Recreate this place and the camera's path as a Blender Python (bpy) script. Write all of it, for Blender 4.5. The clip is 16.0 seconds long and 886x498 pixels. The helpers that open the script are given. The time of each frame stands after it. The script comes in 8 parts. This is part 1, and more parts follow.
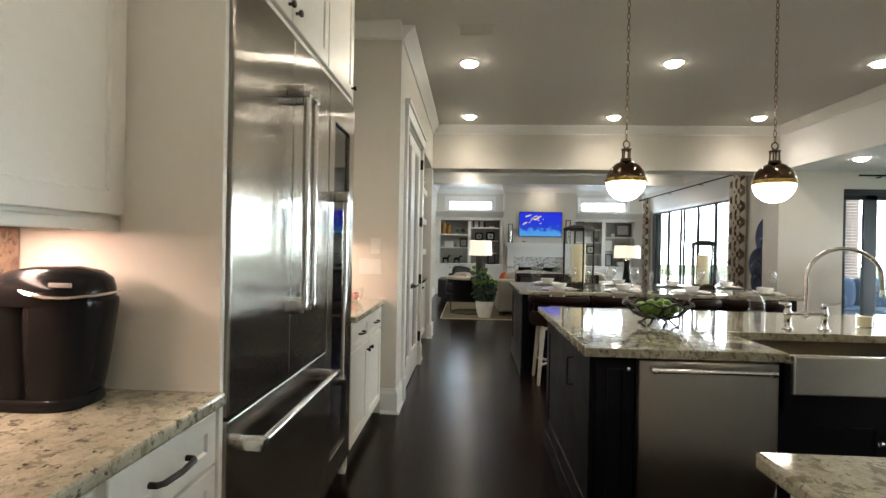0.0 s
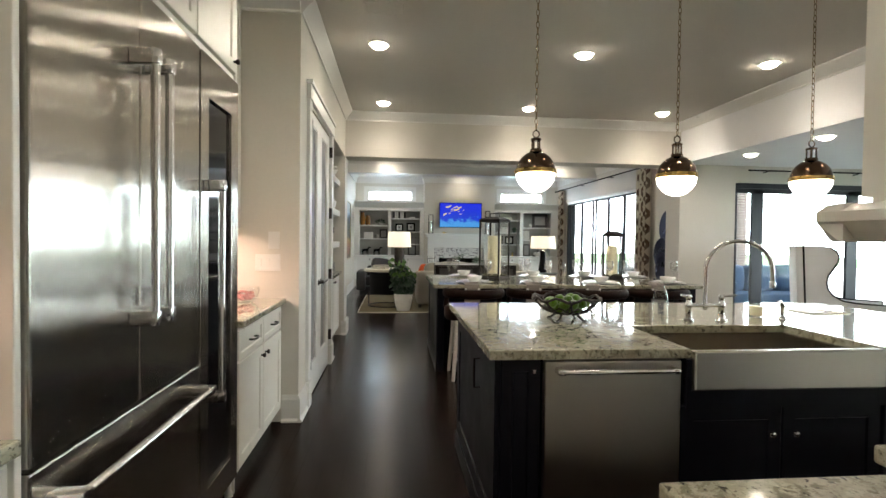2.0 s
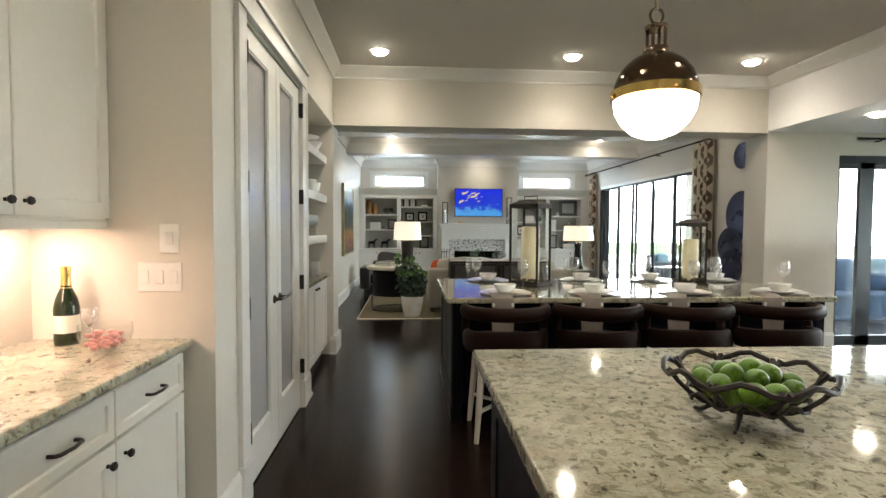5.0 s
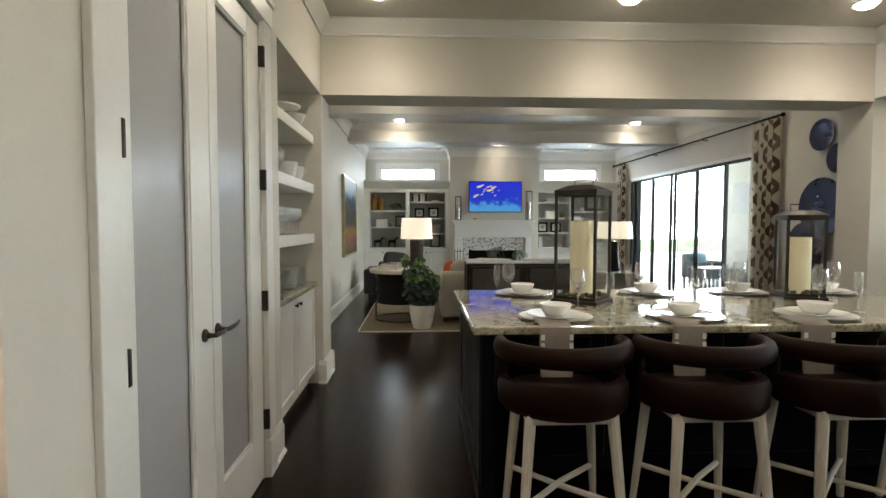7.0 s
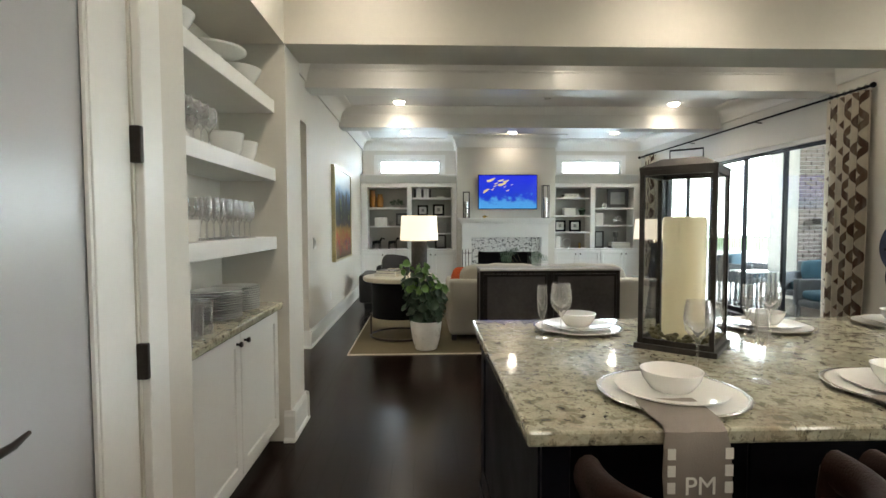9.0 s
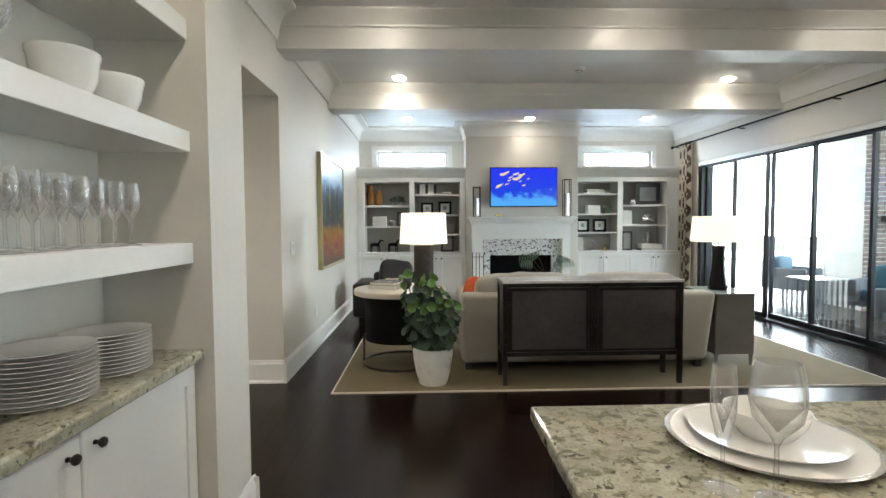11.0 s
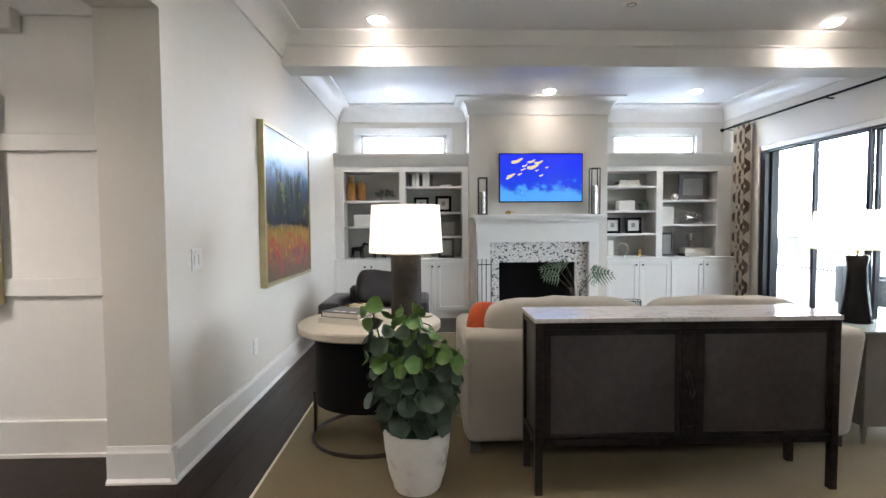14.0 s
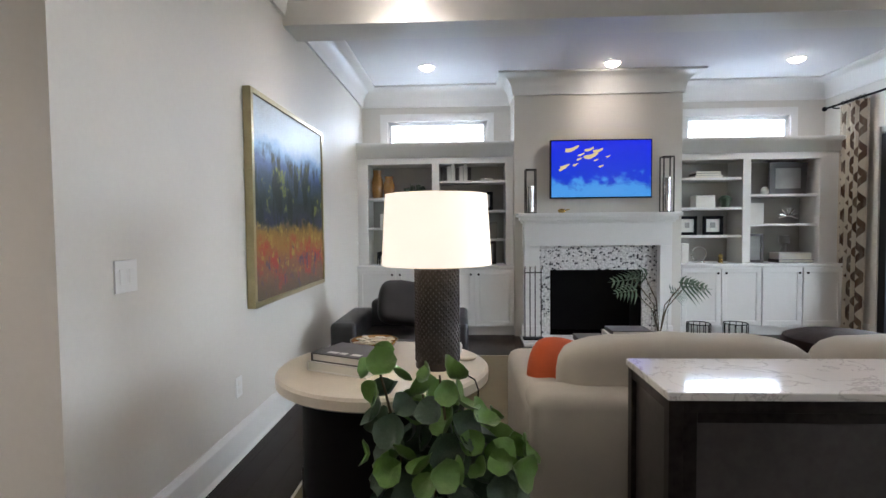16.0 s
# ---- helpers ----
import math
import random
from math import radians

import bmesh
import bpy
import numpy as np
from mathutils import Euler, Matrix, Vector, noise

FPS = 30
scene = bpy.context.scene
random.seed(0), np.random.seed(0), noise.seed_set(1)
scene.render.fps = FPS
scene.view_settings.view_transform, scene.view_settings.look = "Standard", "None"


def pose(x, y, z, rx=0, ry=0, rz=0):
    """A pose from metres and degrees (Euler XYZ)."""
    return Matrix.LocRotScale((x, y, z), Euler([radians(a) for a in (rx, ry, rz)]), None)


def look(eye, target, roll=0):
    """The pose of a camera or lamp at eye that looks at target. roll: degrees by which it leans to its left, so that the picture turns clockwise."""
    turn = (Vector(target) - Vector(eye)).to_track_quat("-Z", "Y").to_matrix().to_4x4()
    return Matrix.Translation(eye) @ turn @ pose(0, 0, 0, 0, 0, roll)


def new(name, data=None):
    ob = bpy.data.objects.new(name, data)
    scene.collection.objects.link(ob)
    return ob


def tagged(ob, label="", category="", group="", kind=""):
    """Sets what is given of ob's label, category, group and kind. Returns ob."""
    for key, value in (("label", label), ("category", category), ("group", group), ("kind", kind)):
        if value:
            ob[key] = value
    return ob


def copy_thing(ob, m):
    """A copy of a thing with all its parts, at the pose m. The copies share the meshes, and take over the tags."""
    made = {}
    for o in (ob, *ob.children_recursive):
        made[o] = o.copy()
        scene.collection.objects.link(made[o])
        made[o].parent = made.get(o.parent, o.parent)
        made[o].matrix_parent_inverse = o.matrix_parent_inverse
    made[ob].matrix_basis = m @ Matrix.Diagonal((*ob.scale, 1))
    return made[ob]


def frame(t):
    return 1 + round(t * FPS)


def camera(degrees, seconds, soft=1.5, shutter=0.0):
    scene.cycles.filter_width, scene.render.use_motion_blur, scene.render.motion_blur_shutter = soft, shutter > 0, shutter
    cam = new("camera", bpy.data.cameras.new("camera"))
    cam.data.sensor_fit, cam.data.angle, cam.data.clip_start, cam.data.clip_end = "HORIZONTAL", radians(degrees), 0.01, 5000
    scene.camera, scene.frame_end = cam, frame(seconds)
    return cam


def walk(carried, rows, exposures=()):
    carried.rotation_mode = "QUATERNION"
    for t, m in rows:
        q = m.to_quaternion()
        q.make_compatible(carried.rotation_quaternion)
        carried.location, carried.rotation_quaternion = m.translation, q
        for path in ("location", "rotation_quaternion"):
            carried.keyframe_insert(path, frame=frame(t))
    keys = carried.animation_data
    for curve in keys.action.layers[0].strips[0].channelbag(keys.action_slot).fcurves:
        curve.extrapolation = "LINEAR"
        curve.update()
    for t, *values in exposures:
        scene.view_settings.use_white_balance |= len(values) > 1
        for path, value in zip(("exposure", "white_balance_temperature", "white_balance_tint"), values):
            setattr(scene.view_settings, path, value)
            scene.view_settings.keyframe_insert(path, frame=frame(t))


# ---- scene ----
cam = camera(82.7, 16.0)
METRES, EYE, TILT, LEAN, TURN = 8.32, 1.346, 0.0, 0.0, 3.1
ROWS = [
    (0.0, 0.0, 0.0, 0.0, 0.0, -0.18, -1.07),
    (0.5, 0.0012, 0.0005, 0.0008, -5.31, -0.33, -1.06),
    (1.0, 0.0018, 0.0013, 0.001, -8.21, -0.52, -1.01),
    (1.5, 0.0069, 0.0101, 0.0017, -8.99, -0.91, -0.77),
    (2.0, 0.016, 0.0258, 0.0031, -8.58, -1.15, -0.72),
    (2.5, 0.021, 0.0477, 0.0038, -7.82, -1.44, -0.76),
    (3.0, 0.0202, 0.0764, 0.0054, -7.49, -1.64, -0.76),
    (5.5, 0.047, 0.2512, 0.0062, -6.59, -2.41, -0.24),
    (6.0, 0.049, 0.2858, 0.0063, -6.22, -2.42, -0.26),
    (6.5, 0.0467, 0.3207, 0.0063, -5.92, -2.49, -0.22),
    (7.0, 0.052, 0.3552, 0.0047, -5.67, -2.62, -0.05),
    (7.5, 0.0586, 0.3934, 0.0056, -5.47, -2.63, -0.04),
    (8.0, 0.0553, 0.4277, 0.0059, -5.36, -2.66, -0.09),
    (8.5, 0.0557, 0.4636, 0.0055, -5.27, -2.72, 0.06),
    (9.0, 0.0611, 0.5006, 0.0053, -5.21, -2.78, 0.16),
    (9.5, 0.0615, 0.5377, 0.0042, -5.12, -2.75, 0.08),
    (10.0, 0.0608, 0.5743, 0.0046, -5.0, -2.74, 0.21),
    (12.5, 0.0765, 0.7571, 0.0032, -4.69, -2.7, 0.3),
    (13.0, 0.0794, 0.79, 0.0036, -4.64, -2.7, 0.25),
    (13.5, 0.0821, 0.8267, 0.0032, -4.66, -2.62, 0.29),
    (14.0, 0.0907, 0.8583, 0.0024, -4.65, -2.63, 0.36),
    (14.5, 0.0938, 0.8937, 0.0022, -4.65, -2.56, 0.22),
    (15.0, 0.091, 0.926, 0.0019, -4.63, -2.52, 0.22),
    (15.5, 0.0934, 0.9593, 0.0011, -4.36, -2.51, 0.35),
    (16.0, 0.0941, 0.9878, 0.0011, -0.62, -2.39, 0.54),
]
walk(cam, [(t, pose(0, 0, EYE, TILT, LEAN, TURN) @ pose(METRES * x, METRES * y, METRES * z, 90 + pitch, roll, yaw)) for t, x, y, z, yaw, pitch, roll in ROWS],
     exposures=((0.0, 0.63, 6450, 13), (3.0, 0.66, 6450, 13), (5.5, 0.6, 6650, 12), (7.0, 0.42, 6700, 12), (8.0, 0.54, 6650, 12), (9.5, 0.76, 6450, 11), (12.5, 0.98, 6150, 17), (14.0, 0.98, 6150, 20), (16.0, 0.58, 6100, 21)))

# ---- world and light ----
world = bpy.data.worlds.new("daylight")
scene.world = world
world.use_nodes = True
wn = world.node_tree
sky = wn.nodes.new("ShaderNodeTexSky")
sky.sky_type = "NISHITA"
sky.sun_disc = False
sky.sun_elevation, sky.sun_rotation = radians(58), radians(180)
wn.nodes["Background"].inputs[1].default_value = 0.15
wn.links.new(sky.outputs[0], wn.nodes["Background"].inputs[0])
sun_data = bpy.data.lights.new("sun", "SUN")
sun_data.energy, sun_data.angle, sun_data.color = 5.0, radians(0.5), (1.0, 0.95, 0.88)
sun = new("sun", sun_data)
sun.matrix_world = look((0, 0, 0), (0.05, 0.62, -1.0))
CAN_POWER, LIVING_POWER, NOOK_POWER, PENDANT_GLOW, SHADE_GLOW = 20.0, 17.0, 6.0, 7.0, 2.5
BACKDROP_GLOW, NOOK_SKY = 11.0, 14.0
WARM = (1.0, 0.90, 0.74)


# ---- materials ----
def material(name):
    m = bpy.data.materials.new(name)
    m.use_nodes = True
    return m, m.node_tree, m.node_tree.nodes["Principled BSDF"]


def coords(nt, scale=(1, 1, 1), kind="Object"):
    tc = nt.nodes.new("ShaderNodeTexCoord")
    mp = nt.nodes.new("ShaderNodeMapping")
    mp.inputs["Scale"].default_value = scale
    nt.links.new(tc.outputs[kind], mp.inputs[0])
    return mp.outputs[0]


def noise_tex(nt, vec, scale, detail=4.0, rough=0.55, distort=0.0):
    n = nt.nodes.new("ShaderNodeTexNoise")
    n.inputs["Scale"].default_value, n.inputs["Detail"].default_value = scale, detail
    n.inputs["Roughness"].default_value, n.inputs["Distortion"].default_value = rough, distort
    nt.links.new(vec, n.inputs["Vector"])
    return n.outputs["Fac"]


def ramp(nt, fac, stops):
    r = nt.nodes.new("ShaderNodeValToRGB")
    while len(r.color_ramp.elements) < len(stops):
        r.color_ramp.elements.new(0.5)
    for e, (p, c) in zip(r.color_ramp.elements, stops):
        e.position = p
        e.color = (*c, 1) if isinstance(c, tuple) else (c, c, c, 1)
    nt.links.new(fac, r.inputs[0])
    return r.outputs[0]


def mix(nt, fac, a, b, mode="MIX"):
    n = nt.nodes.new("ShaderNodeMix")
    n.data_type, n.blend_type = "RGBA", mode
    for sock, v in ((n.inputs[0], fac), (n.inputs[6], a), (n.inputs[7], b)):
        if hasattr(v, "is_linked"):
            nt.links.new(v, sock)
        elif isinstance(v, tuple):
            sock.default_value = (*v, 1)
        else:
            sock.default_value = v
    return n.outputs[2]


def bump(nt, bsdf, height, strength=0.2, distance=0.01):
    b = nt.nodes.new("ShaderNodeBump")
    b.inputs["Strength"].default_value, b.inputs["Distance"].default_value = strength, distance
    nt.links.new(height, b.inputs["Height"])
    nt.links.new(b.outputs[0], bsdf.inputs["Normal"])


def plain(name, colour, rough=0.5, metal=0.0, vary=0.08, scale=6.0, relief=0.05, grain=120.0, coat=0.0, per_object=0.0, gloss_drift=0.07):
    """A surface with a large drift of tone, fine grain and slight relief."""
    m, nt, b = material(name)
    v = coords(nt)
    big = noise_tex(nt, v, scale, 3.0)
    fine = noise_tex(nt, v, grain, 3.0)
    lo, hi = tuple(c * (1 - vary) for c in colour), tuple(min(1.0, c * (1 + vary)) for c in colour)
    col = ramp(nt, big, [(0.3, lo), (0.7, hi)])
    col = mix(nt, 0.25, col, ramp(nt, fine, [(0.35, tuple(c * (1 - vary * 1.6) for c in colour)), (0.65, hi)]))
    if per_object:
        info = nt.nodes.new("ShaderNodeObjectInfo")
        col = mix(nt, 1.0, col, ramp(nt, info.outputs["Random"], [(0.0, 1.0 - per_object), (1.0, 1.0)]), "MULTIPLY")
    nt.links.new(col, b.inputs["Base Color"])
    nt.links.new(ramp(nt, big, [(0.25, max(0.02, rough - gloss_drift)), (0.75, min(1.0, rough + gloss_drift))]), b.inputs["Roughness"])
    b.inputs["Metallic"].default_value = metal
    b.inputs["Coat Weight"].default_value = coat
    if relief:
        bump(nt, b, fine, relief, 0.004)
    return m


def granite(name, light, mid, dark, tint):
    """Polished stone: drifting cream ground, olive and black crystals of several sizes, a few rusty clouds."""
    m, nt, b = material(name)
    v = coords(nt)
    clouds = noise_tex(nt, v, 5.5, 6.0, 0.62, 0.8)
    blots = noise_tex(nt, v, 24.0, 5.0, 0.66, 0.6)
    specks = noise_tex(nt, coords(nt, (1.3, 1.0, 1.1)), 41.0, 4.0, 0.62, 0.3)
    grit = noise_tex(nt, v, 130.0, 3.0, 0.6)
    rust = noise_tex(nt, coords(nt, (1.0, 1.3, 1.0)), 3.1, 5.0, 0.6, 0.5)
    vor = nt.nodes.new("ShaderNodeTexVoronoi")
    vor.inputs["Scale"].default_value = 55.0
    nt.links.new(v, vor.inputs["Vector"])
    sepv = nt.nodes.new("ShaderNodeSeparateColor")
    nt.links.new(vor.outputs["Color"], sepv.inputs[0])
    col = ramp(nt, clouds, [(0.34, tuple(0.78 * c for c in light)), (0.5, light), (0.66, tuple(min(1.0, 1.2 * c) for c in light))])
    col = mix(nt, ramp(nt, rust, [(0.56, 0.0), (0.7, 0.6)]), col, tint)
    col = mix(nt, 0.3, col, ramp(nt, sepv.outputs[0], [(0.0, 0.22), (1.0, 0.8)]), "SOFT_LIGHT")
    col = mix(nt, ramp(nt, blots, [(0.53, 0.0), (0.585, 0.85)]), col, mid)
    col = mix(nt, ramp(nt, specks, [(0.6, 0.0), (0.65, 0.9)]), col, dark)
    col = mix(nt, ramp(nt, blots, [(0.645, 0.0), (0.68, 0.9)]), col, dark)
    col = mix(nt, ramp(nt, grit, [(0.36, 0.45), (0.46, 0.0)]), col, mid)
    nt.links.new(col, b.inputs["Base Color"])
    b.inputs["Roughness"].default_value = 0.08
    b.inputs["Coat Weight"].default_value = 0.3
    b.inputs["Coat Roughness"].default_value = 0.04
    return m


def brushed(name, colour, rough, along=(40, 40, 1), wave=0.1, turn=0.0, scratch=0.0):
    m, nt, b = material(name)
    grain = noise_tex(nt, coords(nt, along), 6.0, 3.0)
    slow = noise_tex(nt, coords(nt, (1.2, 1.2, 2.6)), 1.6, 2.0)
    nt.links.new(ramp(nt, grain, [(0.3, tuple(c * 0.985 for c in colour)), (0.7, colour)]), b.inputs["Base Color"])
    nt.links.new(ramp(nt, grain, [(0.3, rough - 0.006), (0.7, rough + 0.006)]), b.inputs["Roughness"])
    b.inputs["Metallic"].default_value = 1.0
    b.inputs["Anisotropic"].default_value = 1.0
    b.inputs["Anisotropic Rotation"].default_value = turn
    tg = nt.nodes.new("ShaderNodeTangent")
    tg.direction_type, tg.axis = "RADIAL", "Z"
    nt.links.new(tg.outputs[0], b.inputs["Tangent"])
    b1 = nt.nodes.new("ShaderNodeBump")
    b1.inputs["Strength"].default_value, b1.inputs["Distance"].default_value = wave, 0.05
    nt.links.new(slow, b1.inputs["Height"])
    if scratch:
        hair = noise_tex(nt, coords(nt, tuple(a * 5.0 for a in along)), 6.0, 2.0)
        b2 = nt.nodes.new("ShaderNodeBump")
        b2.inputs["Strength"].default_value, b2.inputs["Distance"].default_value = scratch, 0.0006
        nt.links.new(hair, b2.inputs["Height"])
        nt.links.new(b1.outputs[0], b2.inputs["Normal"])
        b1 = b2
    nt.links.new(b1.outputs[0], b.inputs["Normal"])
    return m


def glass(name, tint=(1, 1, 1), rough=0.0, edge=4.0, floor_gloss=0.055, rim_white=0.0):
    """Clear thin glass: a see-through sheet with a real gloss on it; the last argument swaps some gloss for painted
    bright rims.
    """
    m, nt, b = material(name)
    tr = nt.nodes.new("ShaderNodeBsdfTransparent")
    tr.inputs[0].default_value = (*tint, 1)
    gl = nt.nodes.new("ShaderNodeBsdfGlossy")
    gl.inputs["Roughness"].default_value = 0.02 + rough
    lw = nt.nodes.new("ShaderNodeLayerWeight")
    pw = nt.nodes.new("ShaderNodeMath")
    pw.operation, pw.inputs[1].default_value = "POWER", edge
    nt.links.new(lw.outputs["Facing"], pw.inputs[0])
    fr = nt.nodes.new("ShaderNodeMath")
    fr.operation, fr.inputs[1].default_value, fr.inputs[2].default_value = "MULTIPLY_ADD", 0.75, floor_gloss
    nt.links.new(pw.outputs[0], fr.inputs[0])
    ms = nt.nodes.new("ShaderNodeMixShader")
    nt.links.new(fr.outputs[0], ms.inputs[0])
    nt.links.new(tr.outputs[0], ms.inputs[1])
    if rim_white:
        df = nt.nodes.new("ShaderNodeBsdfDiffuse")
        df.inputs[0].default_value = (0.9, 0.9, 0.9, 1)
        hz = nt.nodes.new("ShaderNodeMixShader")
        hz.inputs[0].default_value = rim_white
        nt.links.new(gl.outputs[0], hz.inputs[1])
        nt.links.new(df.outputs[0], hz.inputs[2])
        gl = hz
    nt.links.new(gl.outputs[0], ms.inputs[2])
    nt.links.new(ms.outputs[0], nt.nodes["Material Output"].inputs[0])
    return m


def glow(name, colour, strength, base=(0.9, 0.88, 0.82)):
    m, nt, b = material(name)
    b.inputs["Base Color"].default_value = (*base, 1)
    b.inputs["Roughness"].default_value = 0.35
    b.inputs["Emission Color"].default_value = (*colour, 1)
    b.inputs["Emission Strength"].default_value = strength
    return m


def wood(name, dark, light, rough, axis_scale, coat=0.0, per_object=0.25, relief=0.1, rough_vary=0.07):
    m, nt, b = material(name)
    v = coords(nt, axis_scale)
    info = nt.nodes.new("ShaderNodeObjectInfo")
    island = nt.nodes.new("ShaderNodeNewGeometry")
    add = nt.nodes.new("ShaderNodeMath")
    nt.links.new(info.outputs["Random"], add.inputs[0])
    nt.links.new(island.outputs["Random Per Island"], add.inputs[1])
    off = nt.nodes.new("ShaderNodeVectorMath")
    off.operation = "ADD"
    sc = nt.nodes.new("ShaderNodeVectorMath")
    sc.operation = "SCALE"
    sc.inputs[0].default_value = (7, 11, 5)
    nt.links.new(add.outputs[0], sc.inputs["Scale"])
    nt.links.new(v, off.inputs[0])
    nt.links.new(sc.outputs[0], off.inputs[1])
    g = noise_tex(nt, off.outputs[0], 9.0, 6.0, 0.6, 0.8)
    fine = noise_tex(nt, off.outputs[0], 60.0, 3.0, 0.6)
    col = ramp(nt, g, [(0.3, dark), (0.7, light)])
    col = mix(nt, 0.15, col, ramp(nt, fine, [(0.4, dark), (0.6, light)]))
    fr = nt.nodes.new("ShaderNodeMath")
    fr.operation = "FRACT"
    nt.links.new(add.outputs[0], fr.inputs[0])
    col = mix(nt, 1.0, col, ramp(nt, fr.outputs[0], [(0.0, 1.0 - per_object), (1.0, 1.0)]), "MULTIPLY")
    nt.links.new(col, b.inputs["Base Color"])
    nt.links.new(ramp(nt, g, [(0.3, rough - rough_vary), (0.7, rough + rough_vary)]), b.inputs["Roughness"])
    b.inputs["Coat Weight"].default_value = coat
    b.inputs["Coat Roughness"].default_value = 0.15
    if relief:
        bump(nt, b, fine, relief, 0.002)
    return m


WALL = plain("wall_paint", (0.63, 0.60, 0.54), 0.6, vary=0.03, scale=1.5, relief=0.0, grain=40)
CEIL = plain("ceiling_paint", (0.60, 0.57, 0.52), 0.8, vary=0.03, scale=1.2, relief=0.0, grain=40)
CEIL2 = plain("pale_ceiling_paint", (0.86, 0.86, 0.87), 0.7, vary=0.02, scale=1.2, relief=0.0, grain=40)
CEIL3 = plain("grey_ceiling_paint", (0.73, 0.72, 0.72), 0.7, vary=0.03, scale=1.2, relief=0.0, grain=40)
SHELFBACK = plain("taupe_shelf_back_paint", (0.40, 0.385, 0.35), 0.6, vary=0.03, scale=2, relief=0.0, grain=40)
TRIM = plain("trim_paint", (0.74, 0.73, 0.70), 0.34, vary=0.025, scale=2, relief=0.0, grain=30)
CAB = plain("cream_cabinet_paint", (0.76, 0.74, 0.67), 0.34, vary=0.03, scale=2, relief=0.0, grain=30)
NAVY = plain("black_navy_cabinet_paint", (0.0058, 0.006, 0.0095), 0.36, vary=0.2, scale=4, relief=0.03)
FLOORW = plain("espresso_floor", (0.0105, 0.0052, 0.0038), 0.23, vary=0.14, scale=1.6, relief=0.012, grain=9, per_object=0.12, gloss_drift=0.03)
STEEL = brushed("stainless_steel", (0.50, 0.475, 0.43), 0.2, (40, 40, 0.4), wave=0.02, scratch=0.35)
STEEL_D = brushed("stainless_dishwasher", (0.44, 0.41, 0.37), 0.3, (1, 40, 40), 0.03, 0.0)
STEEL_H = brushed("stainless_apron", (0.56, 0.52, 0.46), 0.24, (1, 40, 40), 0.04, 0.0)
CHROME = plain("polished_nickel", (0.78, 0.77, 0.75), 0.1, 1.0, vary=0.03, relief=0.0)
HANDLE = plain("satin_steel_handle", (0.75, 0.74, 0.72), 0.16, 1.0, vary=0.05, relief=0.01)
BRONZE = plain("oil_rubbed_bronze", (0.035, 0.028, 0.024), 0.35, 0.8, vary=0.25, scale=20)
PBRONZE = plain("polished_bronze", (0.16, 0.11, 0.075), 0.12, 1.0, vary=0.15, scale=12, relief=0.0)
BRASS = plain("aged_brass", (0.62, 0.43, 0.15), 0.22, 1.0, vary=0.12, scale=15, relief=0.02)
CHAIN = plain("aged_brass_chain", (0.36, 0.28, 0.17), 0.22, 1.0, vary=0.2, scale=20, relief=0.0)
BLACKM = plain("black_window_frame", (0.012, 0.013, 0.016), 0.4, 0.2, vary=0.2)
PANELIRON = plain("scuffed_iron_sheet", (0.15, 0.135, 0.13), 0.42, 0.8, vary=0.22, scale=2.5, relief=0.03, grain=30)
IRON = plain("worn_iron", (0.05, 0.042, 0.038), 0.38, 0.75, vary=0.5, scale=5, relief=0.12, grain=40)
LANTERN = plain("antique_black_metal", (0.035, 0.03, 0.026), 0.45, 0.6, vary=0.35, scale=14, relief=0.1)
BLACKP = plain("black_plastic", (0.01, 0.01, 0.011), 0.18, vary=0.1, relief=0.01)
LEATHER = plain("brown_leather", (0.0105, 0.0036, 0.0026), 0.55, vary=0.3, scale=7, relief=0.25, grain=180)
BLEATHER = plain("black_leather", (0.014, 0.013, 0.014), 0.4, vary=0.3, scale=6, relief=0.2, grain=150)
PALEWOOD = wood("limed_wood", (0.5, 0.46, 0.39), (0.68, 0.64, 0.56), 0.5, (6, 6, 1), per_object=0.08)
LINEN = plain("cream_linen", (0.44, 0.41, 0.35), 0.9, vary=0.06, scale=5, relief=0.4, grain=300)
WHITELEATHER = plain("white_upholstery", (0.82, 0.82, 0.82), 0.6, vary=0.04, scale=4, relief=0.1)
RUST = plain("rust_orange_fabric", (0.5, 0.09, 0.025), 0.9, vary=0.15, scale=8, relief=0.4, grain=280)
TAUPE = plain("taupe_linen", (0.23, 0.2, 0.175), 0.9, vary=0.1, scale=8, relief=0.4, grain=350)
RUGM = plain("sand_rug", (0.17, 0.138, 0.075), 0.95, vary=0.12, scale=3, relief=0.6, grain=150)
CHINA = plain("white_china", (0.82, 0.81, 0.78), 0.12, vary=0.02, relief=0.0)
SILVER = plain("silver_rim", (0.7, 0.69, 0.66), 0.18, 1.0, vary=0.05, relief=0.0)
WAX = plain("ivory_wax", (0.84, 0.77, 0.53), 0.5, vary=0.04, scale=6, relief=0.03)
MOSS = plain("dried_moss", (0.11, 0.1, 0.05), 0.9, vary=0.5, scale=30, relief=0.5, grain=90)
LIME = plain("lime_peel", (0.1, 0.21, 0.014), 0.3, vary=0.3, scale=18, relief=0.2, grain=220, per_object=0.35)
STEM = plain("brown_stem", (0.08, 0.06, 0.03), 0.7, vary=0.3)
POTM = plain("white_glazed_pot", (0.74, 0.72, 0.67), 0.3, vary=0.07, scale=8, relief=0.1, grain=40)
SOIL = plain("potting_soil", (0.03, 0.02, 0.014), 0.95, vary=0.4, scale=40, relief=0.6)
TABLETOP = plain("pale_stone_top", (0.62, 0.56, 0.45), 0.35, vary=0.08, scale=9, relief=0.05)
